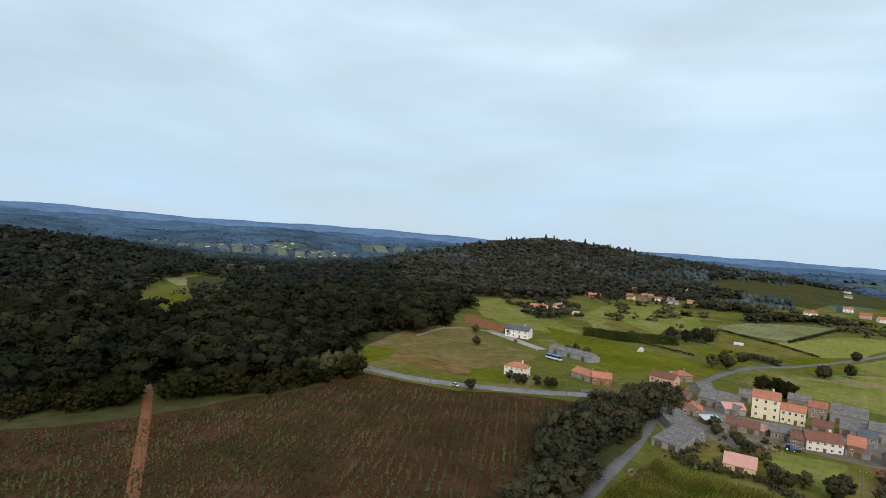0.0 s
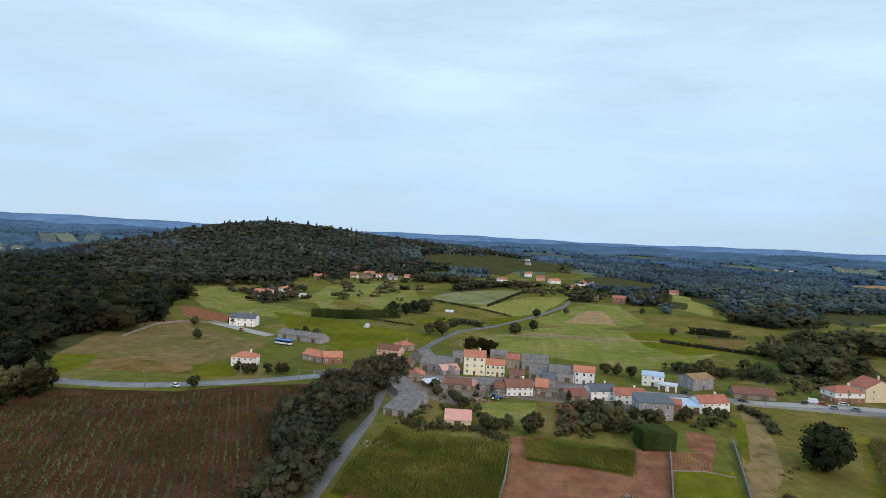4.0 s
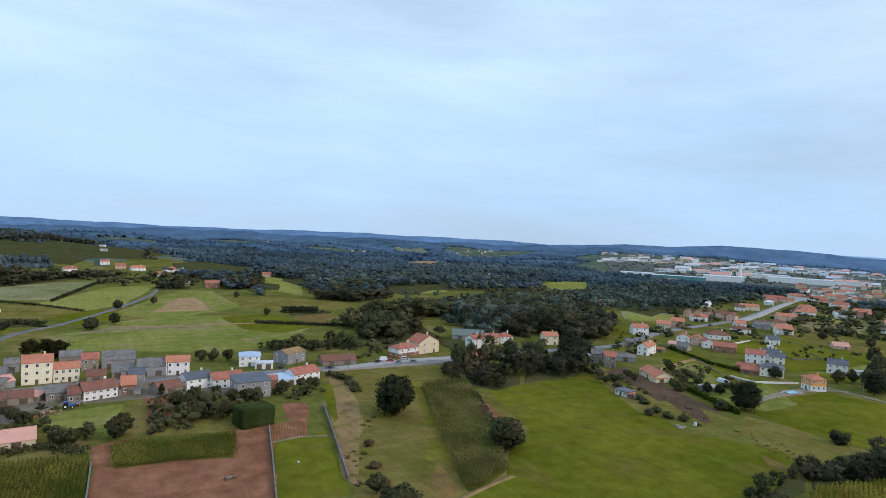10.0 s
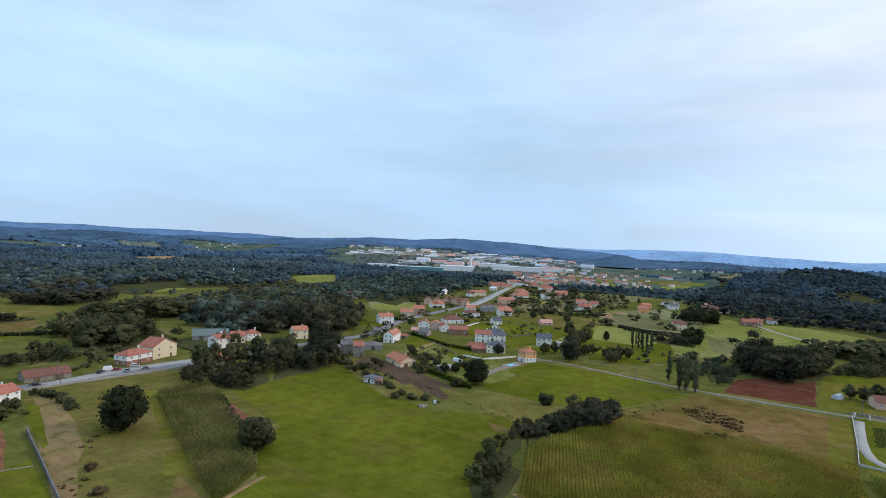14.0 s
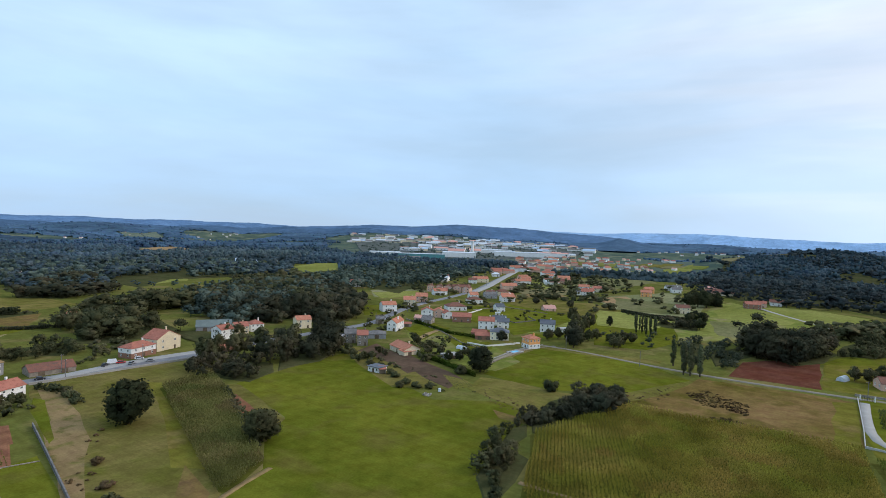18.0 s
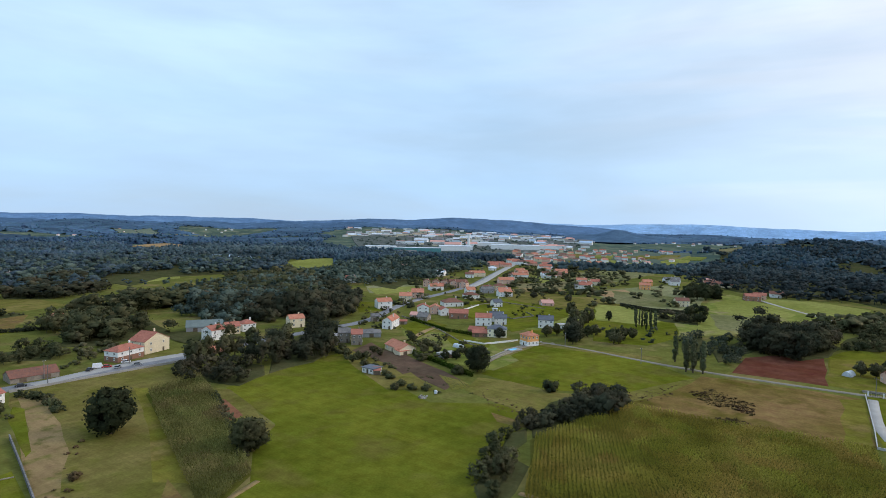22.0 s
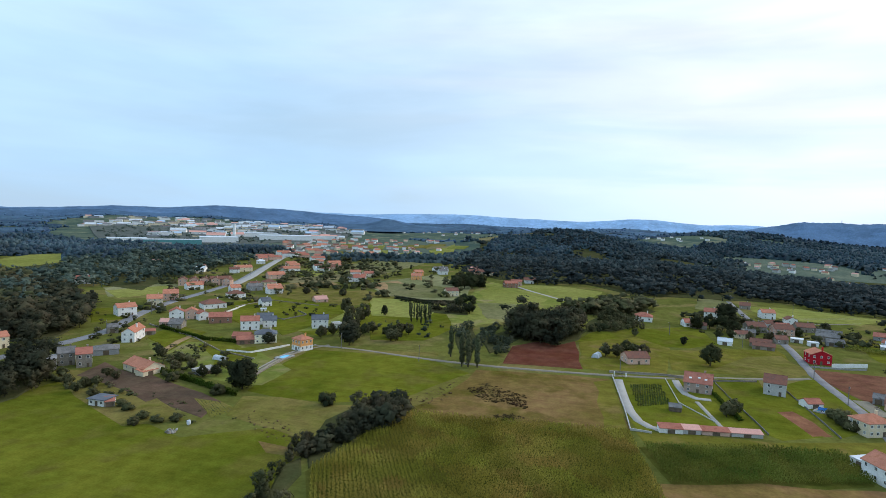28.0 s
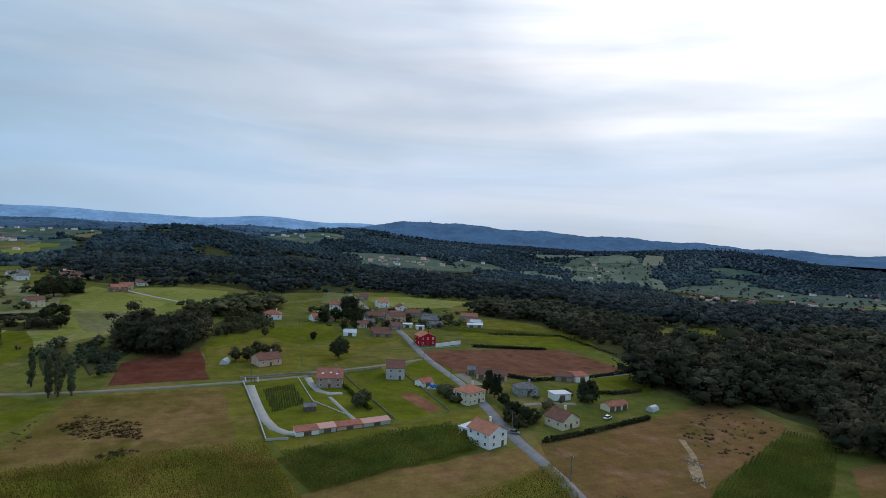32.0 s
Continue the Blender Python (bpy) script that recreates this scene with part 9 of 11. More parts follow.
forest("street_trees", [(477, 263), (569, 233), (808, 251), (969, 359), (855, 425), (604, 341)], 12, ('oak', 'tall', 'bush'), 5, 10, 14, "scattered trees among the houses", OAK, 0.22)
forest("street_trees", [(488, 197), (514, 149), (675, 109), (846, 165), (719, 233), (540, 239)], 14, ('oak', 'bush'), 3, 8, 12, "scattered field trees and bushes", OAK, 0.13)
forest("hamlet_trees", [(448.2, -47.3), (447.3, -85.1), (440.4, -106.5), (458.8, -154.6), (513, -202), (545, -158), (563, -104), (520, -59)], 7, ('oak', 'bush'), 2.5, 6, 12, "garden trees among the hamlet houses", OAK, 0.3)
forest("hamlet_trees", [(250.8, -89.6), (278.2, -120.0), (282.6, -154.2), (253.3, -140.6), (234.9, -101.3), (237.2, -90.1)], 6, ('bush', 'oak'), 2, 4.5, 14, "garden shrubs among the houses", OAK, 0.3)
for spot, low, high in (([(-131, 496), (-92, 502), (-97, 560), (-140, 566)], 8, 12), ([(-96, 702), (-9, 842), (-20, 868), (-108, 735)], 8, 11), ([(-163, 796), (-112, 842), (-125, 884), (-164, 866)], 8, 12),
                        ([(-112, 838), (-86, 850), (-90, 872), (-112, 866)], 11, 14), ([(42, 674), (76, 688), (78, 712), (44, 704)], 8, 11), ([(112, 702), (168, 668), (188, 742), (138, 796)], 9, 13), ([(180, 580), (208, 556), (266, 590), (292, 684), (216, 650)], 9, 14),
                        ([(128, 471), (166, 482), (166, 497), (129, 489)], 6, 9), ([(-70, 452), (-38, 452), (-44, 486), (-66, 490)], 5, 9), ([(-262, 512), (-236, 505), (-222, 545), (-252, 556)], 6, 10)):
    forest("tree_clump", spot, 7, ("round", "oak"), low, high, 22, "clump of round dark trees in the meadows", GROVE, 0.85, "trees")
tree("round", -11.0, 431.0, 8.5, GROVE, "round dark tree beside the lane", 1.1)
tree("round", 5.0, 536.0, 7.0, GROVE, "round dark tree beside the lane", 1.1)
forest("hill_trees", [(-247, 676), (-242, 846), (-163, 812), (-119, 724), (-126, 574), (-171, 526)], 12, ('oak', 'bush'), 6, 10, 16, "scattered trees around the hill hamlet", OAK, 0.12)
forest("hill_trees", [(-344, 632), (-277, 664), (-203, 540), (-218, 485), (-286, 542)], 9, ('oak', 'bush'), 5, 9, 16, "garden trees round the slope houses", GROVE, 0.22)
forest("lane_trees", [(-73, 988), (52, 1257), (162, 1018), (110, 725), (49, 703), (-31, 811)], 13, ('oak', 'bush'), 4, 9, 12, "trees round the far houses", OAK, 0.45)
saplings("vegetable_rows", [(50.5, 209.1), (60.8, 206.6), (58.0, 192.0), (47.6, 194.4)], 1, 0.8, -102, 0.3, 0.7, MAIZE_MID, "rows of green vegetables in the garden", "vegetables", 0.85, 2)
saplings("cabbage_rows", [(226.7, 164.2), (227.2, 153.4), (219.9, 142.6), (210.8, 145.7)], 1.1, 0.9, -131, 0.3, 0.6, SAPLING, "rows of grey-green cabbages in the plot", "vegetables", 0.85, 2)
forest("weeds", [(222.2, 138.3), (214.9, 117.1), (198.7, 103.3), (202.5, 117.6), (215.2, 138.9)], 1.4, ('bush',), 0.25, 0.75, 6, "rough brown weeds on marshy ground", ROUGHLEAF, 0.5, "scrub")
forest("weeds", [(237.1, 110.2), (245.3, 90.2), (296.0, 68.3), (263.7, 70.5), (242.1, 81.3), (236.7, 97.0)], 1.4, ('bush',), 0.25, 0.75, 6, "rough brown weeds along the field margin", ROUGHLEAF, 0.5, "scrub")
hedge("field_hedge", [(-99, 604), (-51, 562), (-17, 520)], 1.8, 1.8, GROVE, "low hedge between two meadows")
hedge("field_hedge", [(93.0, 440.5), (133.7, 419.9), (156.4, 411.8)], 2.5, 2.5, GROVE, "bushy hedge behind the hamlet")
hedge("field_hedge", [(-177, 490), (-129.6, 452.0), (-87.0, 433.0)], 1.5, 1.5, GROVE, "low hedge above the bright field")
hedge("field_hedge", [(420.8, -168.2), (408.1, -219.5), (341.5, -219.4)], 1.5, 1.5, GROVE, "low hedge along the green field")
forest("east_woods", [(314, 500), (371, 538), (396, 504), (461, 519), (446, 444), (380, 366), (328.5, 320.5), (287.3, 300.1), (263.0, 289.4), (294.8, 339.3), (289.7, 354.9), (258.6, 334.0), (256.8, 356.8), (224.7, 356.3)], 7.5, ('oak', 'tall', 'round'), 8, 13, 22, "dense oaks between houses and road", GROVE)
forest("garden_shrubs", [(268.9, 219.6), (293.5, 211.5), (285.2, 197.9), (254.5, 183.0), (236.4, 186.0)], 4, ('bush', 'oak'), 1.5, 3.5, 14, "garden shrubs and fruit trees", OAK, 0.5)
forest("willow_clump", [(393.9, 97.1), (420.6, 92.2), (388.8, 82.3), (344.0, 75.7), (349.3, 84.6)], 6.5, ('round',), 4.5, 6.5, 30, "large rounded grey-green willows by the lane", WILLOW)
forest("willow_clump", [(467.3, 135.3), (464.4, 104.0), (493, 108), (496, 141)], 6, ('round', 'oak'), 5, 7.5, 26, "rounded trees across the field", GROVE)
forest("willow_clump", [(381.4, 78.2), (415.7, 68.3), (383.8, 59.4), (345.2, 65.7)], 6, ('round', 'oak'), 4, 6.5, 26, "rounded shrubs beside the ploughed plot", WILLOW)
tree("poplar", 444.9, 143.6, 11, POPLAR, "slender poplar in a short row", 0.66, "poplar_tree", "short row of poplars")
tree("poplar", 437.2, 137.8, 11, POPLAR, "slender poplar in a short row", 0.66, "poplar_tree", "short row of poplars")
tree("poplar", 438.2, 134.3, 11, POPLAR, "slender poplar in a short row", 0.66, "poplar_tree", "short row of poplars")
tree("poplar", 439.1, 130.8, 11, POPLAR, "slender poplar in a short row", 0.66, "poplar_tree", "short row of poplars")
tree("poplar", 439.9, 127.7, 11, POPLAR, "slender poplar in a short row", 0.66, "poplar_tree", "short row of poplars")
tree("poplar", 328.8, 78.9, 14.3, POPLAR, "slender grey-green poplar by the lane", 0.85, "poplar_tree", "poplars by the lane")
tree("poplar", 329.3, 75.0, 14.3, POPLAR, "slender grey-green poplar by the lane", 0.85, "poplar_tree", "poplars by the lane")
tree("poplar", 323.7, 69.5, 14.3, POPLAR, "slender grey-green poplar by the lane", 0.85, "poplar_tree", "poplars by the lane")
tree("pine", 439.7, 160.9, 7.7, DARKLEAF, "small dark conifer in the green field", 1.2, "conifer_tree")
tree("round", 518.3, 265.7, 6.6, GROVE, "round dark garden tree", 1.1, "tree")
tree("round", 324.9, 189.9, 6.6, GROVE, "round dark garden tree", 1.1, "tree")
tree("round", 521.9, 231.3, 6.6, GROVE, "round dark garden tree", 1.1, "tree")
tree("tall", 344.1, 152.1, 12.1, GROVE, "tall tree at the field corner", 1, "tree")
tree("tall", 338.3, 146.7, 12.1, GROVE, "tall tree at the field corner", 1, "tree")
tree("tall", 352.7, 150.4, 12.1, GROVE, "tall tree at the field corner", 1, "tree")
tree("tall", 365.9, 159.9, 12.1, GROVE, "tall tree at the field corner", 1, "tree")
tree("oak", 367.7, 132.0, 7.7, OAK, "bushy tree beside the field lane", 1, "tree")
tree("oak", 368.8, 129.6, 7.7, OAK, "bushy tree beside the field lane", 1, "tree")
tree("oak", 377.1, 128.8, 7.7, OAK, "bushy tree beside the field lane", 1, "tree")
tree("oak", 378.7, 123.8, 7.7, OAK, "bushy tree beside the field lane", 1, "tree")
hedge("conifer_screen", [(661, 161), (664, 146), (654, 125)], 10, 5, DARKHEDGE, "tall dark conifer screen before the houses", "hedge", fine=0.9)
hedge("field_hedge", [(528, 183), (515, 152), (523, 120)], 2.5, 2.5, GROVE, "dark hedge across the green field", "hedge", fine=0.5)
hedge("garden_hedge", [(272.3, -146.6), (269.1, -159.8), (269.9, -177.1)], 1.6, 1.6, GROVE, "dark clipped hedge between paddocks", "hedge", fine=0.4)
hedge("garden_hedge", [(316.9, -118.6), (298.7, -134.5), (297.7, -167.8), (302.4, -193.9)], 1.5, 1.6, GROVE, "rough hedge along the ploughed field", "hedge", fine=0.4)
tree("tall", 533.7, -90.4, 12.1, DARKLEAF, "tall dark tree over the hamlet", 1.3, "tree")
tree("tall", 513.6, -89.1, 12.1, DARKLEAF, "tall dark tree over the hamlet", 1.3, "tree")
tree("oak", 480.9, -62.6, 6.6, GROVE, "dark garden tree in the hamlet", 1.2, "tree")
tree("oak", 510.2, -100.7, 6.6, GROVE, "dark garden tree in the hamlet", 1.2, "tree")
tree("oak", 512.0, -154.3, 6.6, GROVE, "dark garden tree in the hamlet", 1.2, "tree")
tree("oak", 513.1, -124.1, 6.6, GROVE, "dark garden tree in the hamlet", 1.2, "tree")

# ---- the wooded hill: its crest and far side ----
def hill_crest():
    poly = []
    for k in range(28):
        a = 2 * math.pi * k / 28
        x0, y0 = polar(-27.0, 1075)
        u, v = math.cos(a) * 300, math.sin(a) * 330
        t = radians(27.0)
        poly.append((x0 + u * math.cos(t) - v * math.sin(t), y0 + u * math.sin(t) + v * math.cos(t)))
    forest("hill_woods", poly, 10, ("pine", "tall", "oak"), 9, 19, 14, "dark pine wood over the hill's crest", HILLPINE, reach=1700.0)


hill_crest()


def crest_pines():
    # single tall pines that stand out over the crest
    for k in range(70):
        az, d = rng.uniform(-37, -17), 1010 + rng.uniform(-60, 190)
        x, y = polar(az, d)
        tree("pine", x, y, rng.uniform(15, 24), HILLPINE, "tall thin pine standing over the hill wood", 0.7, "pine_tree", "crest pines")


crest_pines()

# ---- buildings ----
house(-141.3, 275.5, 4, 11.6, 8.0, 4.8, "hip", TILE_O, WHITE, "white two-storey house with orange hipped roof", rows=2, front=4, side=2)
house(-199.3, 385.8, 10, 17.8, 11.0, 5.6, "gable", SLATE, WHITE, "long white house with blue slate roof", rows=2, front=4, side=3)
barn(-141.2, 350.4, -18, 34.0, 9.0, 3.2, "gable", FIBRE, GREYWALL, "long grey barn with fibre-cement roof", doors=3)
house(-111.8, 298.9, -23, 14.3, 9.0, 3.2, "gable", TILE_O, STONE, "low stone house with orange tile roof", rows=1, front=4)
house(-102.7, 296.1, 20, 9.6, 9.0, 3.8, "gable", TILE_O, BRICKW, "brick house with orange tile roof", rows=1, front=3)
house(-79.1, 327.7, -9, 13.2, 9.0, 3.6, "gable", TILE_B, PINKW, "low pinkish house with weathered tile roof", rows=1, front=4)
house(-74.6, 342.8, 44, 10.1, 8.0, 3.6, "hip", TILE_R, STONE, "stone house with red tile roof", rows=1, front=3)
barn(-65.6, 302.3, -14, 11.2, 8.0, 2.4, "gable", TILE_B, STONE, "stone outbuilding with brown tile roof", doors=2)
barn(-46.3, 302.1, -8, 16.9, 14.0, 3.6, "gable", FIBRE, GREYWALL, "broad grey farm shed", doors=3)
barn(-58.1, 317.5, 45, 8.2, 9.0, 4.2, "gable", FIBRE, STONE, "grey stone barn with fibre-cement roof", doors=1)
barn(-40.6, 293.2, 35, 9.7, 8.0, 2.8, "gable", TILE_P, GREYWALL, "grey shed with faded red roof", doors=1)
barn(-39.3, 323.9, 7, 5.6, 8.0, 4.0, "gable", FIBRE, GREYWALL, "grey outbuilding among the village houses", doors=1)
house(-53.7, 275.8, 10, 8.2, 8.0, 3.0, "gable", TILE_O, STONE, "low stone house with bright orange roof", rows=1, front=3, along='y')
barn(-55.9, 253.8, 34, 10.1, 20.0, 3.0, "shed", FIBRE, GREYWALL, "grey fibre-cement shed along the lane", rise=1.2, doors=1)
barn(-48.4, 229.8, -8, 9.9, 24.0, 2.6, "shed", FIBRE, GREYWALL, "weathered corrugated shed along the lane", rise=1.4, doors=2)
barn(-44.3, 266.5, 41, 7.6, 5.0, 2.2, "shed", METALW, WOODP, "open lean-to with pale corrugated sheets", rise=0.8, doors=1)
barn(-39.0, 259.2, 9, 5.3, 6.0, 2.0, "shed", FIBRE, STONE, "low ruined stone shed", rise=0.5, doors=1)
barn(-25.7, 218.9, 6, 9.8, 9.0, 1.9, "gable", TILE_P, CREAM, "low shed with pink sheet roof", rise=2.6, doors=1)
house(-27.6, 300.0, 4, 10.9, 11.0, 9.2, "gable", TILE_O, YELLOW, "tall three-storey pale yellow house with orange roof", rows=3, front=3, side=2, rise=2.4)
house(-17.0, 300.4, 3, 9.5, 10.0, 5.8, "gable", TILE_O, YELLOW, "yellow two-storey house with orange roof", rows=2, front=4, side=2, chimney=0, rise=2.0)
house(-8.7, 320.0, 2, 6.9, 9.0, 5.2, "gable", TILE_R, STONE, "stone house with red tile roof", rows=2, front=2)
barn(-17.0, 333.4, 3, 9.6, 9.0, 4.2, "gable", FIBRE, STONE, "stone barn with weathered grey roof", doors=1)
barn(3.2, 322.2, -1, 13.9, 14.0, 4.2, "gable", FIBRE, GREYWALL, "large grey farm building", doors=2)
barn(4.9, 300.6, -0, 9.2, 10.0, 3.0, "shed", FIBRE, GREYWALL, "grey lean-to shed against the barn", rise=1.5, doors=2)
barn(16.3, 300.9, -2, 11.9, 12.0, 4.4, "gable", FIBRE, GREYWALL, "dark grey stone barn", doors=2)
house(27.4, 298.6, -5, 10.0, 9.0, 6.2, "gable", TILE_O, WHITE, "white two-storey house with brick bands and orange roof", rows=2, front=3, side=2, chimney=0, rise=2.0)
house(-18.6, 268.8, 6, 6.9, 9.0, 3.4, "gable", FIBRE, STONE, "stone house with grey roof", rows=1, front=2)
house(-12.5, 263.5, 3, 4.3, 9.0, 3.6, "gable", TILE_B, STONE, "stone end house with weathered roof", rows=1, front=2)
house(-4.8, 265.6, 20, 12.4, 8.0, 4.2, "gable", TILE_B, WHITE, "white terraced house with weathered red-brown roof", rows=2, front=5, side=1, rise=2.6)
house(6.1, 269.4, 0, 5.4, 9.0, 4.4, "gable", TILE_O, BRICKW, "brick end house with orange roof", rows=1, front=2, chimney=0, rise=2.6)
barn(-32.1, 267.0, 7, 12.3, 8.0, 2.8, "gable", TILE_B, STONE, "stone barn with faded brown roof", doors=2)
barn(20.1, 265.0, 20, 10.1, 9.0, 2.8, "gable", TILE_B, STONE, "low stone outbuilding with brown roof", doors=1)
house(31.9, 270.0, 16, 11.2, 9.0, 4.6, "gable", SLATE, WHITE, "white house with dark blue slate roof", rows=2, front=3, along='x')
house(43.9, 268.2, 9, 13.3, 9.0, 4.2, "gable", TILE_R, WHITE, "white house with red tile roof", rows=2, front=4, side=1)
house(50.8, 249.6, 6, 14.0, 10.0, 6.8, "shed", SLATE, GREYWALL, "grey rendered two-storey block with slate roof", rows=2, front=3, rise=1.4, chimney=0)
barn(62.7, 260.3, -10, 4.0, 7.0, 3.6, "shed", TILE_R, BRICKW, "narrow brick lean-to between two houses", rise=.8, doors=0)
barn(67.3, 263.0, 12, 9.8, 9.0, 3.0, "shed", METALB, WHITE, "white shed with pale blue metal roof", rise=1.0, doors=2)
house(78.1, 268.4, 22, 14.2, 9.0, 4.0, "gable", TILE_R, WHITE, "white house with red roof at the hamlet's end", rows=2, front=4, side=2, rise=2.2)
house(62.1, 307.4, -11, 10.2, 11.0, 5.2, "hip", METALB, WHITE, "modern white house with pale blue roof", rows=2, front=3, side=2, rise=1.2, chimney=0)
barn(67.1, 297.1, -13, 8.6, 6.0, 2.9, "flat", METALW, WHITE, "white garage beside the modern house", doors=2)
house(82.7, 307.3, 32, 13.4, 10.0, 5.6, "gable", TAN, GREYWALL, "unfinished concrete house with bare roof boards", rows=2, front=3, side=2, chimney=0, rise=1.6)
barn(105.8, 297.7, -3, 18.3, 10.0, 2.2, "gable", TILE_B, STONE, "ruined stone barn with brown tile roof", doors=2)
house(148.5, 304.4, 16, 15.5, 9.0, 5.2, "hip", TILE_R, WHITE, "white house with red roof and red shop front", rows=2, front=3, side=2, base=BRICKW)
house(165.5, 312.5, 15, 16.2, 11.0, 6.6, "gable", TILE_R, CREAM, "tall cream house with gabled red roof and balcony", rows=2, front=2, side=2, along='y', chimney=1)
house(205.3, 315.8, 6, 9.3, 9.0, 6.0, "gable", TILE_R, WHITE, "white and blue two-storey house", rows=2, front=2, side=2)
house(223.0, 323.9, -17, 8.5, 9.0, 4.8, "gable", TILE_R, CREAM, "house with red roof among trees", rows=2, front=3)
house(235.5, 325.2, -18, 8.6, 9.0, 4.8, "hip", TILE_R, WHITE, "white house with red hipped roof among trees", rows=2, front=3)
barn(218.0, 345.0, -32, 21.7, 14.0, 3.0, "gable", GREENGREY, GREYWALL, "long shed with green roof behind trees", doors=2)
barn(185.1, 284.2, -3, 10.7, 7.0, 2.4, "gable", TILE_O, BRICKW, "low shed with orange roof by the road", doors=1)
house(264.6, 313.1, -22, 10.2, 9.0, 6.0, "gable", TILE_O, CREAM, "cream house with orange roof at the wood's edge", rows=2, front=2, side=2)
house(242.1, 254.7, -44, 7.5, 9.0, 5.2, "flat", GREYWALL, STONE, "grey stone house with flat roof", rows=2, front=2, chimney=0)
house(252.7, 254.6, -45, 7.0, 9.0, 5.8, "gable", FIBRE, STONE, "pale stone house with grey roof", rows=2, front=2)
house(252.6, 244.3, -45, 6.3, 9.0, 6.4, "gable", TILE_R, STONE, "stone house with small red roof", rows=2, front=2, side=2)
barn(275.7, 254.0, -47, 11.7, 11.0, 2.8, "hip", FIBRE, GREYWALL, "low grey shed by the road", rise=1.6, doors=1)
house(306.7, 265.1, -67, 6.8, 17.0, 5.6, "gable", TILE_O, WHITE, "white house with bright orange gabled roof", rows=2, front=2, side=3, along='y', rise=2.4)
house(254.5, 212.6, -111, 17.7, 10.0, 3.0, "gable", TILE_O, CREAM, "long low cream house with orange roof", rows=1, front=3, side=3)
barn(249.5, 206.8, -10, 7.7, 5.0, 2.2, "shed", TILE_O, CREAM, "small annex with orange roof", rise=.7, doors=1)
house(319.0, 166.1, -117, 8.0, 8.0, 6.2, "hip", TILE_O, ORANGEW, "orange and white house with hipped orange roof", rows=2, front=3, side=3, base=WHITE)
house(328.0, 193.8, -60, 12.0, 9.0, 5.4, "hip", SLATE, YELLOW, "yellow house with dark hipped slate roof", rows=2, front=4, side=2)
house(358.8, 223.3, -59, 11.3, 10.0, 5.8, "gable", TILE_R, WHITE, "white house with red gabled roof", rows=2, front=3, side=2)
barn(322.1, 202.0, -57, 11.5, 7.0, 2.6, "gable", TILE_R, BRICKW, "low outbuilding with red roof", doors=2)
house(378.6, 224.6, -59, 10.2, 10.0, 4.6, "gable", SLATE, WHITE, "white bungalow with grey slate roof", rows=1, front=3)
house(379.8, 185.1, -63, 10.4, 10.0, 6.0, "gable", SLATE, WHITE, "white house with dark slate roof among trees", rows=2, front=3, side=2)
barn(386.4, 176.0, -48, 5.3, 6.0, 2.6, "flat", METALW, WHITE, "small white flat-roofed garage", doors=1)
house(522.5, 400.7, -53, 8.2, 10.0, 6.0, "gable", TILE_B, PINKW, "pinkish terraced house with brown roof", rows=2, front=2, side=1, along='y', group='terraced houses')
house(528.5, 392.7, -54, 8.2, 10.0, 6.0, "gable", TILE_B, PINKW, "pinkish terraced house with brown roof", rows=2, front=2, side=1, along='y', group='terraced houses')
house(534.3, 384.6, -55, 8.2, 10.0, 6.0, "gable", TILE_B, PINKW, "pinkish terraced house with brown roof", rows=2, front=2, side=1, along='y', group='terraced houses')
house(540.0, 376.4, -56, 8.2, 10.0, 6.0, "gable", TILE_B, PINKW, "pinkish terraced house with brown roof", rows=2, front=2, side=1, along='y', group='terraced houses')
house(540.9, 363.2, -74, 8.1, 10.0, 6.0, "gable", TILE_B, PINKW, "pinkish terraced house with brown roof", rows=2, front=2, side=1, along='y', group='terraced houses')
house(416.4, 343.3, -50, 11.0, 11.0, 4.8, "gable", TILE_O, CREAM, "cream house with orange tile roof", rows=2, front=3)
house(441.0, 348.6, -52, 11.4, 12.0, 5.6, "gable", TILE_O, PINKW, "large pinkish house with orange roof", rows=2, front=3)
house(368.2, 326.9, -31, 12.2, 10.0, 6.0, "gable", TILE_O, WHITE, "white house with orange roof by the street", rows=2, front=2, side=2)
barn(318.0, 290.0, -46, 6.1, 7.0, 3.6, "gable", FIBRE, STONE, "grey stone outbuilding by the street", doors=1)
house(369.7, 286.5, -52, 9.1, 9.0, 5.4, "gable", TILE_R, WHITE, "white street house with red roof", rows=2, front=2, along='y')
house(375.4, 278.9, -52, 8.3, 9.0, 5.2, "gable", TILE_O, PINKW, "pinkish street house with orange roof", rows=2, front=2, along='y')
house(375.3, 270.5, -36, 7.4, 9.0, 4.4, "gable", TILE_R, WHITE, "white street house with tiled roof", rows=1, front=2, along='y')
house(371.1, 253.4, -56, 14.3, 10.0, 4.2, "gable", TILE_R, BRICKW, "brick-red house with red tile roof", rows=1, front=3, side=2)
house(347.4, 275.4, -69, 7.9, 7.0, 3.0, "gable", TILE_P, PINKW, "low pinkish outbuilding with faded roof", rows=1, front=2, chimney=0)
house(420.4, 294.4, -37, 17.2, 12.0, 3.6, "hip", TILE_B, WHITE, "white bungalow with brown hipped roof", rows=1, front=4)
house(474.1, 310.0, -39, 14.1, 10.0, 3.6, "hip", TILE_B, WHITE, "white house with brown hipped roof", rows=1, front=3)
house(522.3, 321.8, -41, 13.0, 10.0, 4.0, "gable", FIBRE, GREYWALL, "grey street building with fibre-cement roof", rows=1, front=3)
house(510.6, 294.2, -42, 13.5, 10.0, 4.8, "gable", TILE_O, WHITE, "white house with orange roof behind the street", rows=2, front=3)
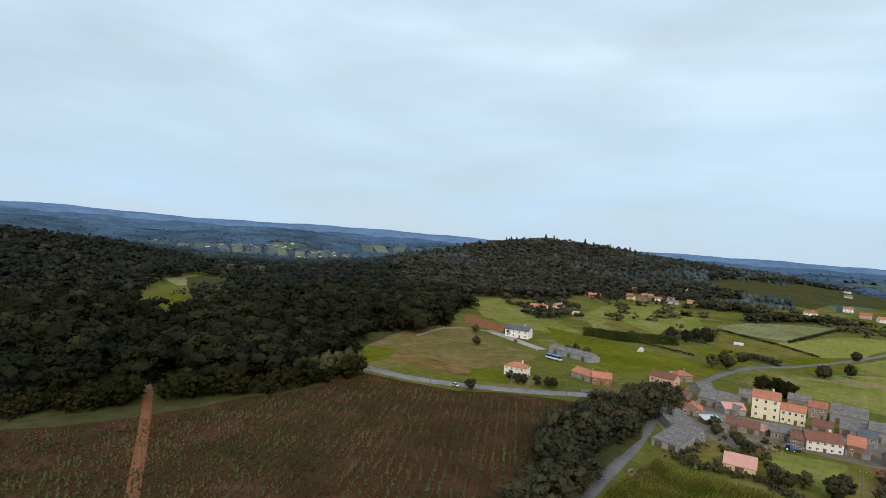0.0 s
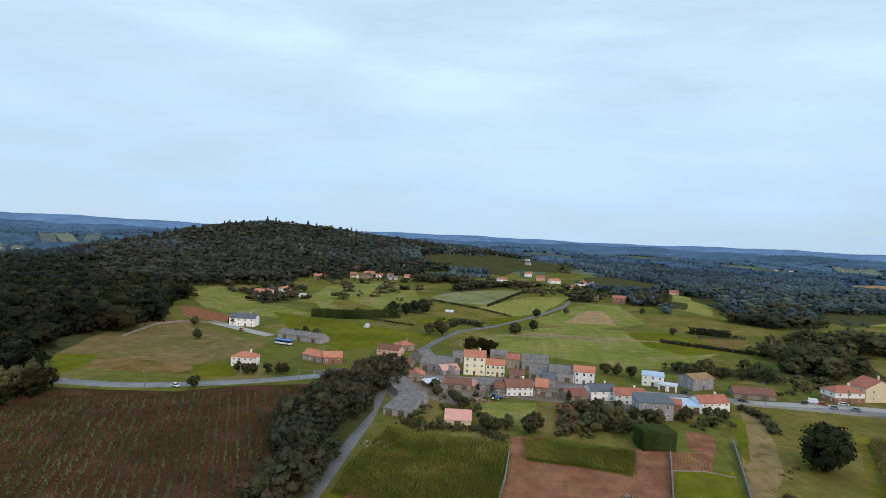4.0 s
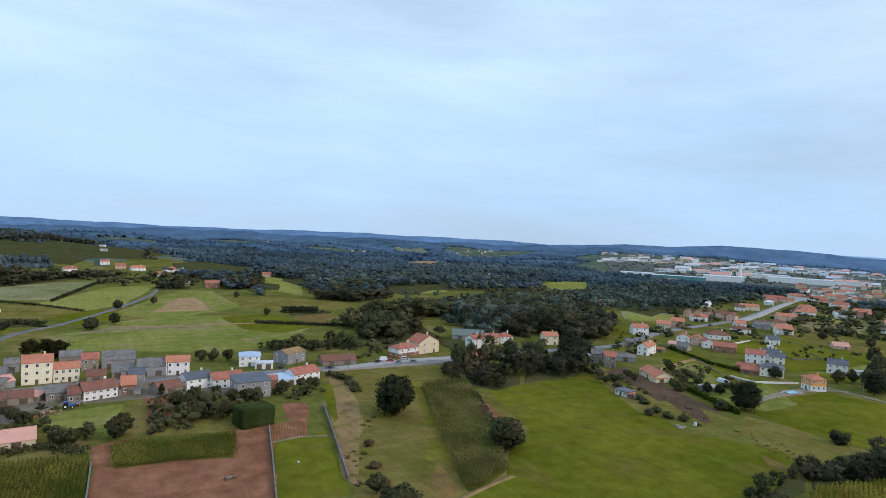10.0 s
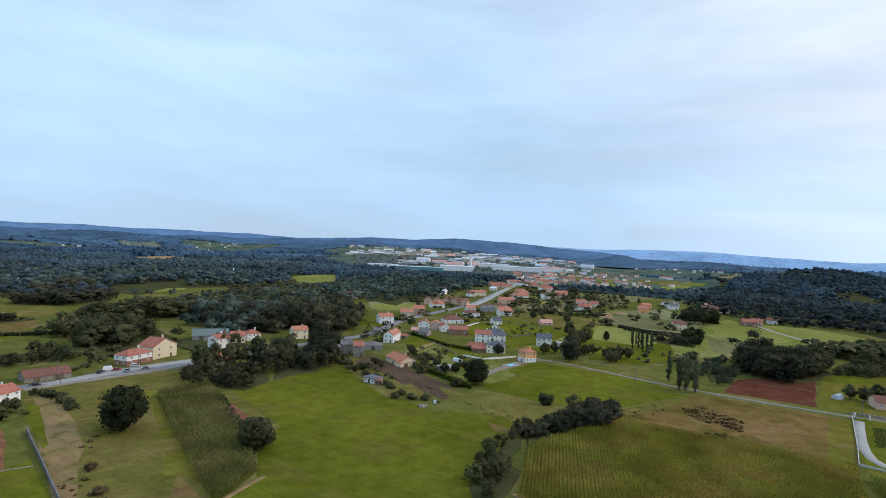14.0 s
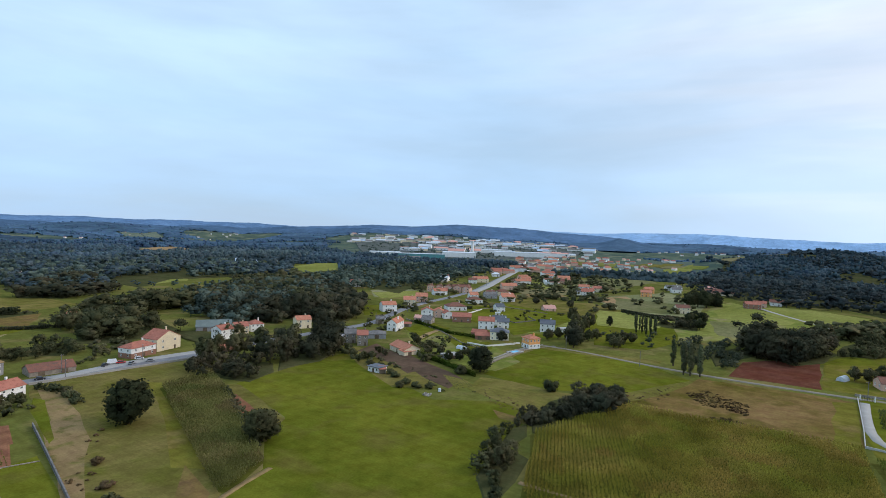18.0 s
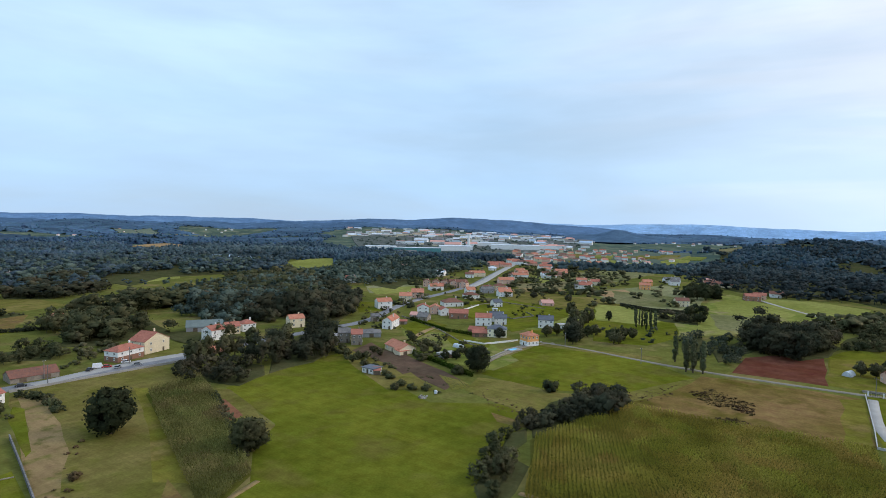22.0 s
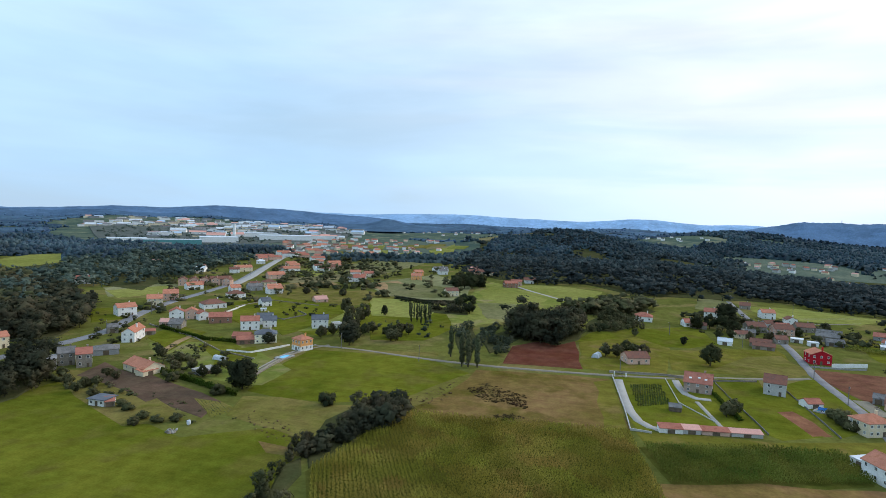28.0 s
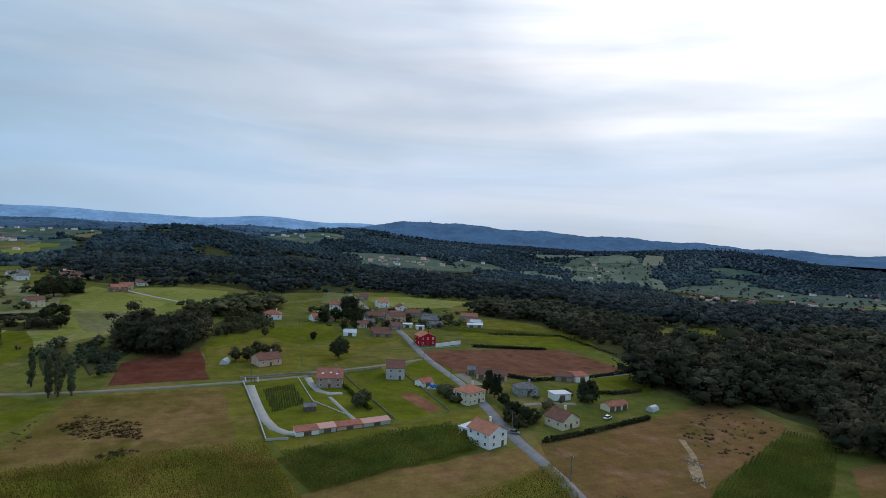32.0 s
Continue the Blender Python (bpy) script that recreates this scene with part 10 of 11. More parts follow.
house(550.7, 323.2, -42, 12.4, 10.0, 5.2, "hip", TILE_B, CREAM, "cream house with brown roof", rows=2, front=3)
house(618.7, 355.2, -42, 18.9, 12.0, 4.8, "gable", TILE_O, PINKW, "house with orange roof along the street", rows=2, front=3)
house(502.7, 373.3, -36, 14.4, 10.0, 4.4, "gable", TILE_O, WHITE, "white house with orange roof", rows=2, front=2)
house(669.6, 429.3, -39, 21.1, 11.0, 5.0, "gable", TILE_O, CREAM, "cream house with orange roof", rows=2, front=3)
house(842.2, 502.8, -41, 27.7, 14.0, 5.0, "gable", TILE_R, PINKW, "pinkish terrace along the street", rows=2, front=4)
house(687.2, 383.8, -60, 11.1, 10.0, 5.0, "hip", TILE_B, WHITE, "white street house with tiled roof", rows=2, front=2)
house(756.0, 410.7, -44, 13.7, 10.0, 5.0, "gable", TILE_O, PINKW, "house with orange roof on the street", rows=2, front=2)
house(773.6, 467.7, -59, 12.0, 9.0, 4.0, "hip", METALW, WHITE, "white house by the street", rows=1, front=2)
house(1026.3, 513.6, -46, 22.3, 12.0, 5.0, "gable", TILE_O, CREAM, "street house near the factories", rows=2, front=2)
house(862.1, 423.3, -46, 21.2, 12.0, 5.0, "gable", TILE_R, WHITE, "street house with red roof", rows=2, front=2)
house(547.7, 376.4, -38, 21.2, 10.0, 5.6, "gable", TILE_B, STONE, "stone terrace with weathered brown roof on the street", rows=1, front=3, chimney=0)
house(648.5, 475.3, -36, 14.2, 12.0, 5.0, "gable", TILE_B, WHITE, "white street building with brown roof", rows=1, front=2, chimney=0)
house(716.8, 342.7, -47, 12.6, 10.0, 4.6, "gable", TILE_P, WHITE, "white house with faded pink roof", rows=1, front=2)
house(767.5, 349.5, -48, 11.9, 10.0, 5.2, "gable", TILE_O, PINKW, "pinkish house with orange roof behind the town road", rows=1, front=2)
house(635.1, 271.4, -49, 7.3, 9.0, 4.2, "hip", FIBRE, WHITE, "white house with grey roof among hedges", rows=1, front=2)
house(652.4, 267.3, -50, 11.2, 10.0, 4.6, "gable", TILE_R, WHITE, "white house with red roof among hedges", rows=1, front=2)
house(382.9, 173.6, -63, 5.2, 6.0, 3.0, "flat", CONCRETE, WHITE, "small white garage beside the slate-roofed house", rows=1, front=1, chimney=0)
house(905.0, 468.0, -45, 14.4, 11.0, 5.0, "gable", TILE_R, PINKW, "pinkish street house near the factories", rows=1, front=2)
house(1198.5, 578.6, -46, 21.2, 12.0, 5.0, "gable", TILE_O, WHITE, "white street house with orange roof near the factories", rows=1, front=2)
house(768.3, 199.6, -58, 11.2, 10.0, 4.6, "gable", FIBRE, WHITE, "white farmhouse with grey roof in the meadow", rows=1, front=2)
house(825.1, 169.3, -61, 14.9, 10.0, 5.0, "gable", TILE_P, CREAM, "cream house with faded roof behind the conifers", rows=1, front=2)
house(491.7, 486.9, -63, 13.5, 10.0, 5.2, "gable", TILE_R, WHITE, "house with red roof in the wood", rows=2, front=2)
house(168.7, 436.5, -21, 11.7, 10.0, 4.2, "hip", TILE_O, WHITE, "white house with orange hipped roof in the meadow", rows=1, front=3, side=2)
house(-264.1, 551.1, 8, 17.4, 10.0, 5.2, "gable", TILE_O, WHITE, "white house with orange roof on the slope", rows=2, front=3, side=2)
house(-260.9, 593.8, 42, 12.1, 9.0, 4.8, "hip", TILE_O, WHITE, "white house with orange hipped roof on the slope", rows=2, front=2)
house(-292.4, 780.4, 21, 16.3, 10.0, 3.4, "gable", TILE_O, STONE, "low house with orange roof below the wood", rows=1, front=3)
barn(-232.2, 570.7, 22, 8.8, 7.0, 2.6, "flat", METALW, WHITE, "small white shed on the slope", doors=1)
house(-277.0, 917.0, 16, 13.6, 10.0, 5.0, "gable", TILE_R, PINKW, "pinkish house in the hill hamlet", rows=2, front=2)
house(-243.1, 860.0, -2, 15.9, 11.0, 4.5, "gable", TILE_O, STONE, "stone house in the hill hamlet", rows=2, front=2)
house(-240.5, 823.9, -2, 11.4, 10.0, 3.5, "gable", TILE_B, STONE, "low house in the hill hamlet", rows=1, front=2)
house(-233.6, 1020.7, 31, 13.9, 10.0, 4.5, "gable", TILE_O, WHITE, "house with orange roof on the hill flank", rows=1, front=2)
barn(-202.4, 834.8, 32, 15.0, 9.0, 3.0, "gable", FIBRE, PALEGREY, "pale grey shed in the hill hamlet", doors=1)
house(-46.7, 909.4, 21, 14.5, 10.0, 4.8, "gable", TILE_R, WHITE, "white house on the far slope", rows=2, front=2)
house(-7.4, 1036.1, 1, 12.9, 10.0, 4.8, "gable", TILE_O, WHITE, "far white house with orange roof", rows=2, front=2)
house(13.2, 977.1, -1, 13.8, 12.0, 5.0, "gable", TILE_R, PINKW, "far pinkish house with red roof", rows=2, front=2)
house(34.4, 947.6, 16, 17.7, 12.0, 4.6, "gable", TILE_O, WHITE, "far house with orange roof", rows=2, front=3)
house(74.7, 926.5, 13, 14.8, 12.0, 4.6, "gable", TILE_R, WHITE, "far white house with red roof", rows=2, front=3)
house(89.8, 924.2, 12, 11.5, 10.0, 4.6, "hip", FIBRE, WHITE, "far white house with grey roof", rows=2, front=2)
house(59.9, 864.3, -4, 12.3, 10.0, 3.6, "gable", TILE_O, WHITE, "far low white house with orange roof", rows=1, front=2)
house(73.2, 727.9, 12, 11.0, 11.0, 5.0, "flat", GREYWALL, STONE, "grey far house by the lane", rows=2, front=2, chimney=0)
house(100.2, 703.0, -8, 15.1, 11.0, 6.0, "gable", TILE_R, BRICKW, "far brick house with red roof", rows=2, front=3)
barn(198.3, 1105.7, -10, 23.9, 14.0, 4.5, "flat", METALW, YELLOW, "far pale yellow flat-roofed building", doors=1)
house(196.9, 861.2, -13, 12.5, 10.0, 4.5, "gable", TILE_R, PINKW, "far house at the wood's edge", rows=1, front=2)
house(242.8, 761.8, -17, 9.9, 10.0, 4.5, "gable", FIBRE, WHITE, "far white house in the wood", rows=1, front=2)
house(356.6, -10.7, -70, 12.1, 10.0, 3.6, "gable", TILE_B, PINKW, "low house with red-brown roof and porch", rows=1, front=3, side=2)
STONE_HOUSE = house(311.6, -35.0, -103, 11.5, 11.0, 4.6, "gable", TILE_R, ROSE, "rose stone house with red tile roof and skylights", rows=2, front=3, side=2, rise=3.4)
for px, py in ((-3.2, -3.4), (0.4, -3.0), (3.2, -3.6)):
    z = 4.6 + 3.4 * (1 - abs(py) / 5.5) + 0.34
    part("skylight", box(bmesh.new(), -0.55, -0.4, -0.08, 0.55, 0.4, 0.1), FRAME, STONE_HOUSE, "white skylight", at=pose(px, py, z, 31.7, 0, 0))
house(320.4, -68.9, -107, 8.8, 13.0, 5.6, "gable", TILE_B, PALEGREY, "grey-white house with red-brown roof", rows=2, front=2, side=2, chimney=0, rise=2.6)
house(274.0, -88.2, -68, 10.5, 9.0, 5.2, "hip", TILE_O, CREAM, "cream two-storey house with orange roof", rows=2, front=4, side=3)
house(227.4, -74.3, -69, 9.1, 10.5, 5.2, "gable", TILE_O, WHITE, "white house with orange gabled roof", rows=2, front=2, side=3, along='y', rise=2.4)
barn(236.8, -72.7, -152, 6.5, 7.0, 2.8, "flat", METALW, WHITE, "white flat-roofed garage beside the house", doors=1)
house(237.1, -111.3, -74, 9.8, 9.0, 3.4, "gable", TILE_B, CREAM, "sand-coloured house with brown tiled roof", rows=1, front=3, side=2, along='y', rise=2.8)
barn(269.0, -130.5, -94, 8.4, 6.0, 2.8, "flat", METALW, WHITE, "long white flat-roofed shed", doors=1)
house(279.3, -118.7, -96, 9.5, 8.0, 3.4, "hip", FIBRE, GREYWALL, "grey house with hipped grey roof", rows=1, front=3)
barn(307.9, -115.7, -118, 15.4, 8.0, 2.8, "gable", TILE_B, PINKW, "long low barn with brown roof", doors=3)
barn(295.4, -158.7, -90, 7.9, 7.0, 3.0, "shed", TILE_R, WHITE, "small white shed with red roof", rise=.8, doors=1)
barn(297.4, -151.4, -124, 8.4, 6.0, 2.6, "gable", TILE_B, STONE, "small stone shed with brown roof", doors=1)
barn(250.1, -145.9, -81, 11.2, 5.0, 2.4, "gable", TILE_R, CREAM, "long low shed with red roof", doors=3)
barn(318.1, -109.2, -116, 4.1, 6.0, 2.8, "gable", FIBRE, GREYWALL, "grey shed by the road", doors=1)
barn(250.6, -15.4, -82, 8.0, 4.0, 1.9, "shed", TILE_R, WHITE, "white garden shed with red roof", rise=.7, doors=1, category='shed', name='garden_shed')
barn(252.2, -22.6, -82, 6.4, 3.6, 1.7, "shed", TILE_P, PALEGREY, "pale garden shed with faded pink roof", rise=.7, doors=1, category='shed', name='garden_shed')
barn(253.6, -31.0, -82, 9.6, 3.4, 1.5, "shed", TILE_R, PINKW, "pink garden store with red roof", rise=.7, doors=1, category='shed', name='garden_shed')
barn(255.2, -41.6, -82, 10.7, 3.2, 1.4, "shed", TILE_P, PALEGREY, "long pale garden store with pink roof", rise=.7, doors=1, category='shed', name='garden_shed')
barn(276.8, -20.6, -94, 4.6, 4.0, 2.0, "gable", FIBRE, WOODP, "small timber hut in the garden", doors=1, name='hut', category='hut')
house(394.6, -110.9, -88, 10.6, 10.0, 5.6, "gable", TILE_O, REDW, "bright red house with orange roof", rows=2, front=3, side=2, along='y', rise=2.2)
house(502.3, -26.9, -96, 13.4, 11.0, 3.8, "hip", TILE_R, WHITE, "white bungalow with red hipped roof", rows=1, front=3, side=2)
house(541.1, -82.5, -102, 10.3, 10.0, 5.6, "gable", TILE_R, WHITE, "white two-storey house with red roof", rows=2, front=3)
house(491.5, -57.8, -79, 7.7, 10.0, 3.2, "gable", TILE_R, WHITE, "low white house with red roof", rows=1, front=3)
barn(429.5, -70.3, -104, 8.5, 7.0, 2.4, "gable", METALW, WHITE, "pale greenhouse shed in the hamlet", doors=1)
barn(432.3, -91.6, -106, 12.2, 9.0, 2.6, "gable", TILE_B, STONE, "low stone barn with brown roof", doors=2)
house(490.0, -102.1, -84, 12.4, 11.0, 4.2, "gable", TILE_B, STONE, "stone house with brown roof", rows=1, front=3)
house(565.5, -130.0, -85, 10.6, 10.0, 5.0, "gable", TILE_O, WHITE, "white house with orange roof at the hamlet", rows=2, front=2)
house(529.0, -136.8, -87, 7.8, 9.0, 5.4, "gable", TILE_B, WHITE, "white gabled house in the hamlet", rows=2, front=2, along='y')
house(484.2, -118.4, -86, 12.8, 11.0, 4.6, "gable", TILE_B, PINKW, "pinkish house with brown roof", rows=2, front=3)
house(506.8, -139.3, -88, 11.9, 10.0, 3.8, "gable", TILE_B, STONE, "stone house with brown roof", rows=1, front=3)
house(469.8, -142.1, -112, 13.4, 10.0, 3.8, "gable", FIBRE, STONE, "stone house with weathered grey roof", rows=1, front=3)
barn(457.1, -119.6, -109, 7.0, 6.0, 2.4, "flat", METALW, WHITE, "white garage in the hamlet", doors=1)
house(448.5, -107.1, -86, 7.3, 8.0, 3.2, "gable", TILE_B, STONE, "low stone house with brown roof", rows=1, front=2)
house(491.4, -184.8, -116, 13.2, 9.0, 3.0, "gable", TILE_R, GREYWALL, "low house at the hamlet's end", rows=1, front=2)
barn(461.5, -176.7, -116, 8.3, 7.0, 2.6, "gable", METALW, GREYWALL, "grey shed at the hamlet's end", doors=1)
house(620.8, -126.4, -104, 8.9, 10.0, 3.4, "gable", TILE_B, STONE, "far house at the hill foot", rows=1, front=2)
house(569.9, 141.4, -58, 11.9, 10.0, 5.4, "gable", TILE_B, CREAM, "cream house with brown roof in the fields", rows=2, front=3)
house(686.6, 210.8, -73, 12.1, 10.0, 5.4, "gable", TILE_O, ORANGEW, "bright orange house with orange roof", rows=2, front=3)
house(668.0, 98.0, -64, 14.1, 10.0, 5.0, "gable", TILE_R, BRICKW, "brick-red house with red roof on the slope", rows=2, front=3)
house(723.5, 82.7, -85, 10.5, 10.0, 4.0, "gable", TILE_B, WHITE, "white house on the slope", rows=1, front=2)
house(788.0, 159.7, -61, 19.5, 12.0, 4.5, "gable", TILE_B, PINKW, "pinkish house behind the conifers", rows=1, front=3)
house(801.1, 211.3, -57, 19.8, 12.0, 4.0, "gable", FIBRE, WHITE, "white house among trees", rows=1, front=3)
house(645.7, 269.7, -49, 16.5, 12.0, 4.0, "gable", TILE_R, WHITE, "white house with red roof near the street", rows=1, front=3)
house(799.1, 366.7, -47, 18.0, 12.0, 4.6, "gable", TILE_O, PINKW, "house with orange roof near the street", rows=2, front=2)
house(482.3, 234.6, -46, 10.7, 10.0, 2.6, "gable", TILE_P, PINKW, "low house with pink roof", rows=1, front=2)
barn(717.9, 349.7, -46, 12.2, 10.0, 4.0, "gable", METALW, WHITE, "white shed near the street", doors=1)
house(495.2, 488.9, -27, 9.8, 9.0, 5.0, "gable", TILE_O, WHITE, "house in the dark wood", rows=2, front=2)
house(210.3, 192.9, -89, 6.9, 6.0, 2.6, "flat", SLATE, WHITE, "small white garden hut with dark flat roof", rows=1, front=3, side=1, chimney=0, over=0.6, name='garden_hut', category='hut')
barn(209.9, 189.3, -45, 3.3, 5.0, 2.2, "shed", TILE_R, STONE, "small shed with red roof beside the hut", rise=.6, doors=1, name='garden_shed', category='shed')
house(507.4, 372.7, -53, 10.6, 10.0, 5.0, "gable", TILE_R, WHITE, "white house with red roof below the terrace", rows=2, front=2)
house(502.1, 329.6, -39, 9.0, 10.0, 4.6, "gable", TILE_O, WHITE, "white house with orange roof along the street", rows=2, front=2)
house(531.2, 327.3, -41, 9.4, 10.0, 4.6, "gable", TILE_B, CREAM, "cream house with brown roof along the street", rows=2, front=2)
house(520.4, 300.4, -42, 13.0, 10.0, 5.0, "gable", TILE_O, WHITE, "white house with orange roof across the street", rows=2, front=2)
house(648.3, 426.8, -56, 11.2, 10.0, 4.6, "gable", TILE_B, WHITE, "white house with brown roof by the street", rows=2, front=2)
house(812.5, 488.7, -41, 13.7, 10.0, 5.0, "gable", TILE_R, PINKW, "pinkish house with red roof near the town", rows=2, front=2)
house(730.8, 392.9, -44, 14.1, 10.0, 5.0, "gable", TILE_O, CREAM, "cream house with orange roof in the fields", rows=2, front=2)
house(941.6, 494.4, -44, 16.4, 10.0, 5.0, "gable", TILE_R, WHITE, "white house with red roof near the town", rows=2, front=2)
house(812.9, 395.7, -64, 10.8, 10.0, 4.6, "gable", TILE_O, WHITE, "small white house with orange roof", rows=2, front=2)
house(745.0, 347.2, -65, 12.5, 10.0, 4.6, "gable", TILE_B, PINKW, "pinkish house with brown roof in fields", rows=2, front=2)
house(689.2, 288.4, -67, 12.6, 10.0, 5.0, "gable", TILE_O, WHITE, "white house with orange roof in gardens", rows=2, front=2)
house(688.1, 271.2, -51, 11.3, 10.0, 4.6, "gable", TILE_R, CREAM, "cream house with red roof in gardens", rows=2, front=2)
house(444.1, 263.7, -41, 7.7, 10.0, 4.2, "gable", SLATE, WHITE, "white house with slate roof behind gardens", rows=2, front=2)
house(344.2, 265.8, -70, 7.9, 10.0, 3.2, "gable", FIBRE, STONE, "low stone house with grey roof by the road", rows=1, front=2)
house(734.3, 222.9, -55, 11.2, 10.0, 5.0, "gable", TILE_O, ORANGEW, "orange house with orange roof in the fields", rows=2, front=2)
house(944.7, 531.8, -43, 16.7, 10.0, 5.0, "gable", TILE_O, WHITE, "white house with orange roof by the road", rows=2, front=2)
barn(-13.8, 268.5, 1, 5.4, 8.0, 2.8, "gable", TILE_B, STONE, "stone outbuilding with weathered brown roof", doors=1)
barn(6.9, 269.3, -3, 7.8, 9.0, 2.6, "shed", FIBRE, GREYWALL, "grey lean-to store behind houses", rise=1.0, doors=1)
barn(-41.2, 292.9, -21, 9.5, 8.0, 2.4, "gable", FIBRE, STONE, "low stone store with grey roof", doors=1)
barn(-5.6, 292.9, 1, 7.2, 8.0, 3.2, "gable", TILE_B, STONE, "stone barn with old brown tiles", doors=1)
barn(-27.2, 269.6, -21, 8.9, 7.0, 2.2, "shed", TILE_P, STONE, "low shed with faded pink roof", rise=.7, doors=1)
house(9.8, 286.5, -2, 6.0, 8.0, 4.4, "gable", SLATE, GREYWALL, "grey house with dark slate roof", rows=2, front=2, chimney=0)
barn(704.8, 595.4, -32, 25.5, 16.0, 4.0, "flat", TILE_P, CREAM, "long low works building with pink roof", doors=2)
barn(641.3, 471.0, -72, 16.6, 12.0, 4.0, "gable", METALW, WHITE, "white works shed in the yard", doors=1)
barn(654.5, 580.6, -31, 13.7, 8.0, 3.0, "flat", METALW, WHITE, "small white shed in the works yard", doors=1)
barn(261.0, 184.8, -22, 9.5, 7.0, 2.0, "flat", CONCRETE, GREYWALL, "unfinished grey concrete store", doors=1)
house(370.6, 216.3, -60, 8.5, 9.0, 4.6, "gable", SLATE, WHITE, "white and grey house with slate roof", rows=2, front=2)
barn(330.0, 210.3, -75, 10.1, 7.0, 2.4, "gable", TILE_R, BRICKW, "low brick annex with red roof", doors=1)
house(845.3, 486.7, -42, 19.5, 10.0, 4.6, "gable", TILE_R, PINKW, "pinkish street house with red roof", rows=2, front=3)
house(691.9, 376.1, -44, 20.5, 11.0, 4.8, "gable", TILE_O, WHITE, "white street house with orange roof", rows=2, front=3)
house(743.2, 360.7, -46, 18.0, 10.0, 4.6, "gable", TILE_B, WHITE, "white house with brown roof near town", rows=2, front=2)
house(640.2, 265.0, -50, 13.2, 10.0, 4.4, "gable", TILE_R, WHITE, "white house with red roof in fields", rows=2, front=2)
house(420.7, 251.0, -59, 4.0, 4.0, 2.0, "flat", METALW, WHITE, "small white garden shed by the lawn", rows=1, front=1, chimney=0, name='garden_shed', category='shed')
barn(321.8, 267.4, -51, 6.5, 5.0, 2.2, "shed", TILE_R, STONE, "low garden shed beside the road", rise=.6, doors=1)
barn(302.0, -77.6, -72, 6.7, 6.0, 2.2, "gable", TILE_R, WHITE, "small shed with red roof in the garden", doors=1)
barn(423.0, -91.0, -107, 12.3, 7.0, 2.4, "gable", TILE_B, STONE, "long low barn with dark brown roof", doors=2)
barn(486.8, -148.8, -112, 14.8, 9.0, 3.0, "gable", FIBRE, GREYWALL, "grey barn among the hamlet houses", doors=1)
barn(466.0, -178.5, -129, 11.1, 7.0, 2.6, "gable", TILE_R, WHITE, "low white barn with red roof", doors=1)
house(690.1, 93.8, -83, 12.2, 9.0, 4.6, "gable", TILE_R, PINKW, "pinkish house with red roof on the slope", rows=2, front=2)
house(733.5, 83.2, -84, 14.2, 9.0, 3.6, "gable", TILE_B, WHITE, "low white house with brown roof on the slope", rows=1, front=3)
house(786.9, 143.7, -80, 16.7, 10.0, 4.4, "gable", TILE_B, CREAM, "cream house behind the conifer screen", rows=2, front=3)
house(804.1, 215.1, -75, 11.6, 9.0, 4.0, "gable", SLATE, WHITE, "white house with slate roof behind fields", rows=1, front=2)

# ---- walls, poles, vehicles and small things ----
car(-148.9, 228.5, -19, "white", "white saloon car on the main road")
car(-190.2, 364.5, -41, "red", "small red car in the yard")
car(131.2, 293.4, -22, "white", "white van parked on the forecourt", 5.0, 2.3)
car(134.4, 291.8, -23, "red", "red car parked on the forecourt")
car(137.1, 286.8, 36, "grey", "grey car parked before the shop")
car(145.9, 286.1, -25, "grey", "grey car parked by the road")
car(126.8, 291.5, 40, "dark", "dark car parked on the forecourt")
car(-63.0, 276.4, 7, "white", "white car parked at the junction")
car(74.2, 292.4, -16, "dark", "dark car beside the building site")
car(97.6, 285.2, -17, "dark", "dark car parked by the barn")
car(144.5, 294.4, -26, "white", "white car before the shop")
bus(-145.5, 330.5, -13, "white and blue bus parked by the barn")
tractor(-14.0, 252.9, 2, "blue", "blue tractor in the garden")
trailer(-11.2, 256.0, 62, "grey", "grey farm trailer behind the white row")
cultivator(28.7, 165.8, 13, "small grey cultivator on the bare plot")
trailer(-31.2, 251.5, 7, "brightblue", "bright blue covered trailer among sheds")
polytunnel(-118.7, 416.2, 100, 9, 4, 2.0, "white polytunnel on the bright field")
polytunnel(-42.3, 236.2, 89, 7, 3.5, 2.6, "grey metal silo lying beside the shed", FIBRE, "storage_tank")
polytunnel(-73.2, 526.2, 8, 7, 4, 2.2, "white polytunnel on the slope")
polytunnel(283.6, 193.0, -105, 6.5, 3.6, 2.2, "white plastic polytunnel in a garden")
polytunnel(361.1, 9.2, -19, 6, 4, 2.6, "small white polytunnel by the field")
pool(299.4, 166.0, -12, 7, 4, "light blue garden pool")
pool(295.1, -80.3, -125, 5, 3, "small blue garden pool")
heap("rubble_heap", -48.1, 186.0, 6, 1.8, 60, (TAN, STONE, WOODP, CONCRETE), "heap of rubble and timber by the lane")
heap("rubble_heap", -19.7, 247.3, 5, 1.5, 45, (BRICKW, STONE, TAN), "heap of broken bricks behind the barn")
heap("stone_spill", 193.6, -134.3, 4, 0.4, 60, (TAN, STONE), "spill of pale stones across the rough field", "stones", 0.15, 0.45)
heap("stone_spill", 181.1, -124.8, 3, 0.3, 40, (TAN, STONE), "scatter of pale stones in the field", "stones", 0.15, 0.4)
heap("stone_spill", 194.7, 149.9, 2.5, 0.5, 16, (CONCRETE, STONE), "pale stones in the grass", "stones", 0.3, 0.7)
planks(-46.7, 200.7, 13, 14, "stack of old planks by the maize")
planks(-47.2, 183.2, -36, 18, "pile of weathered planks by the lane")
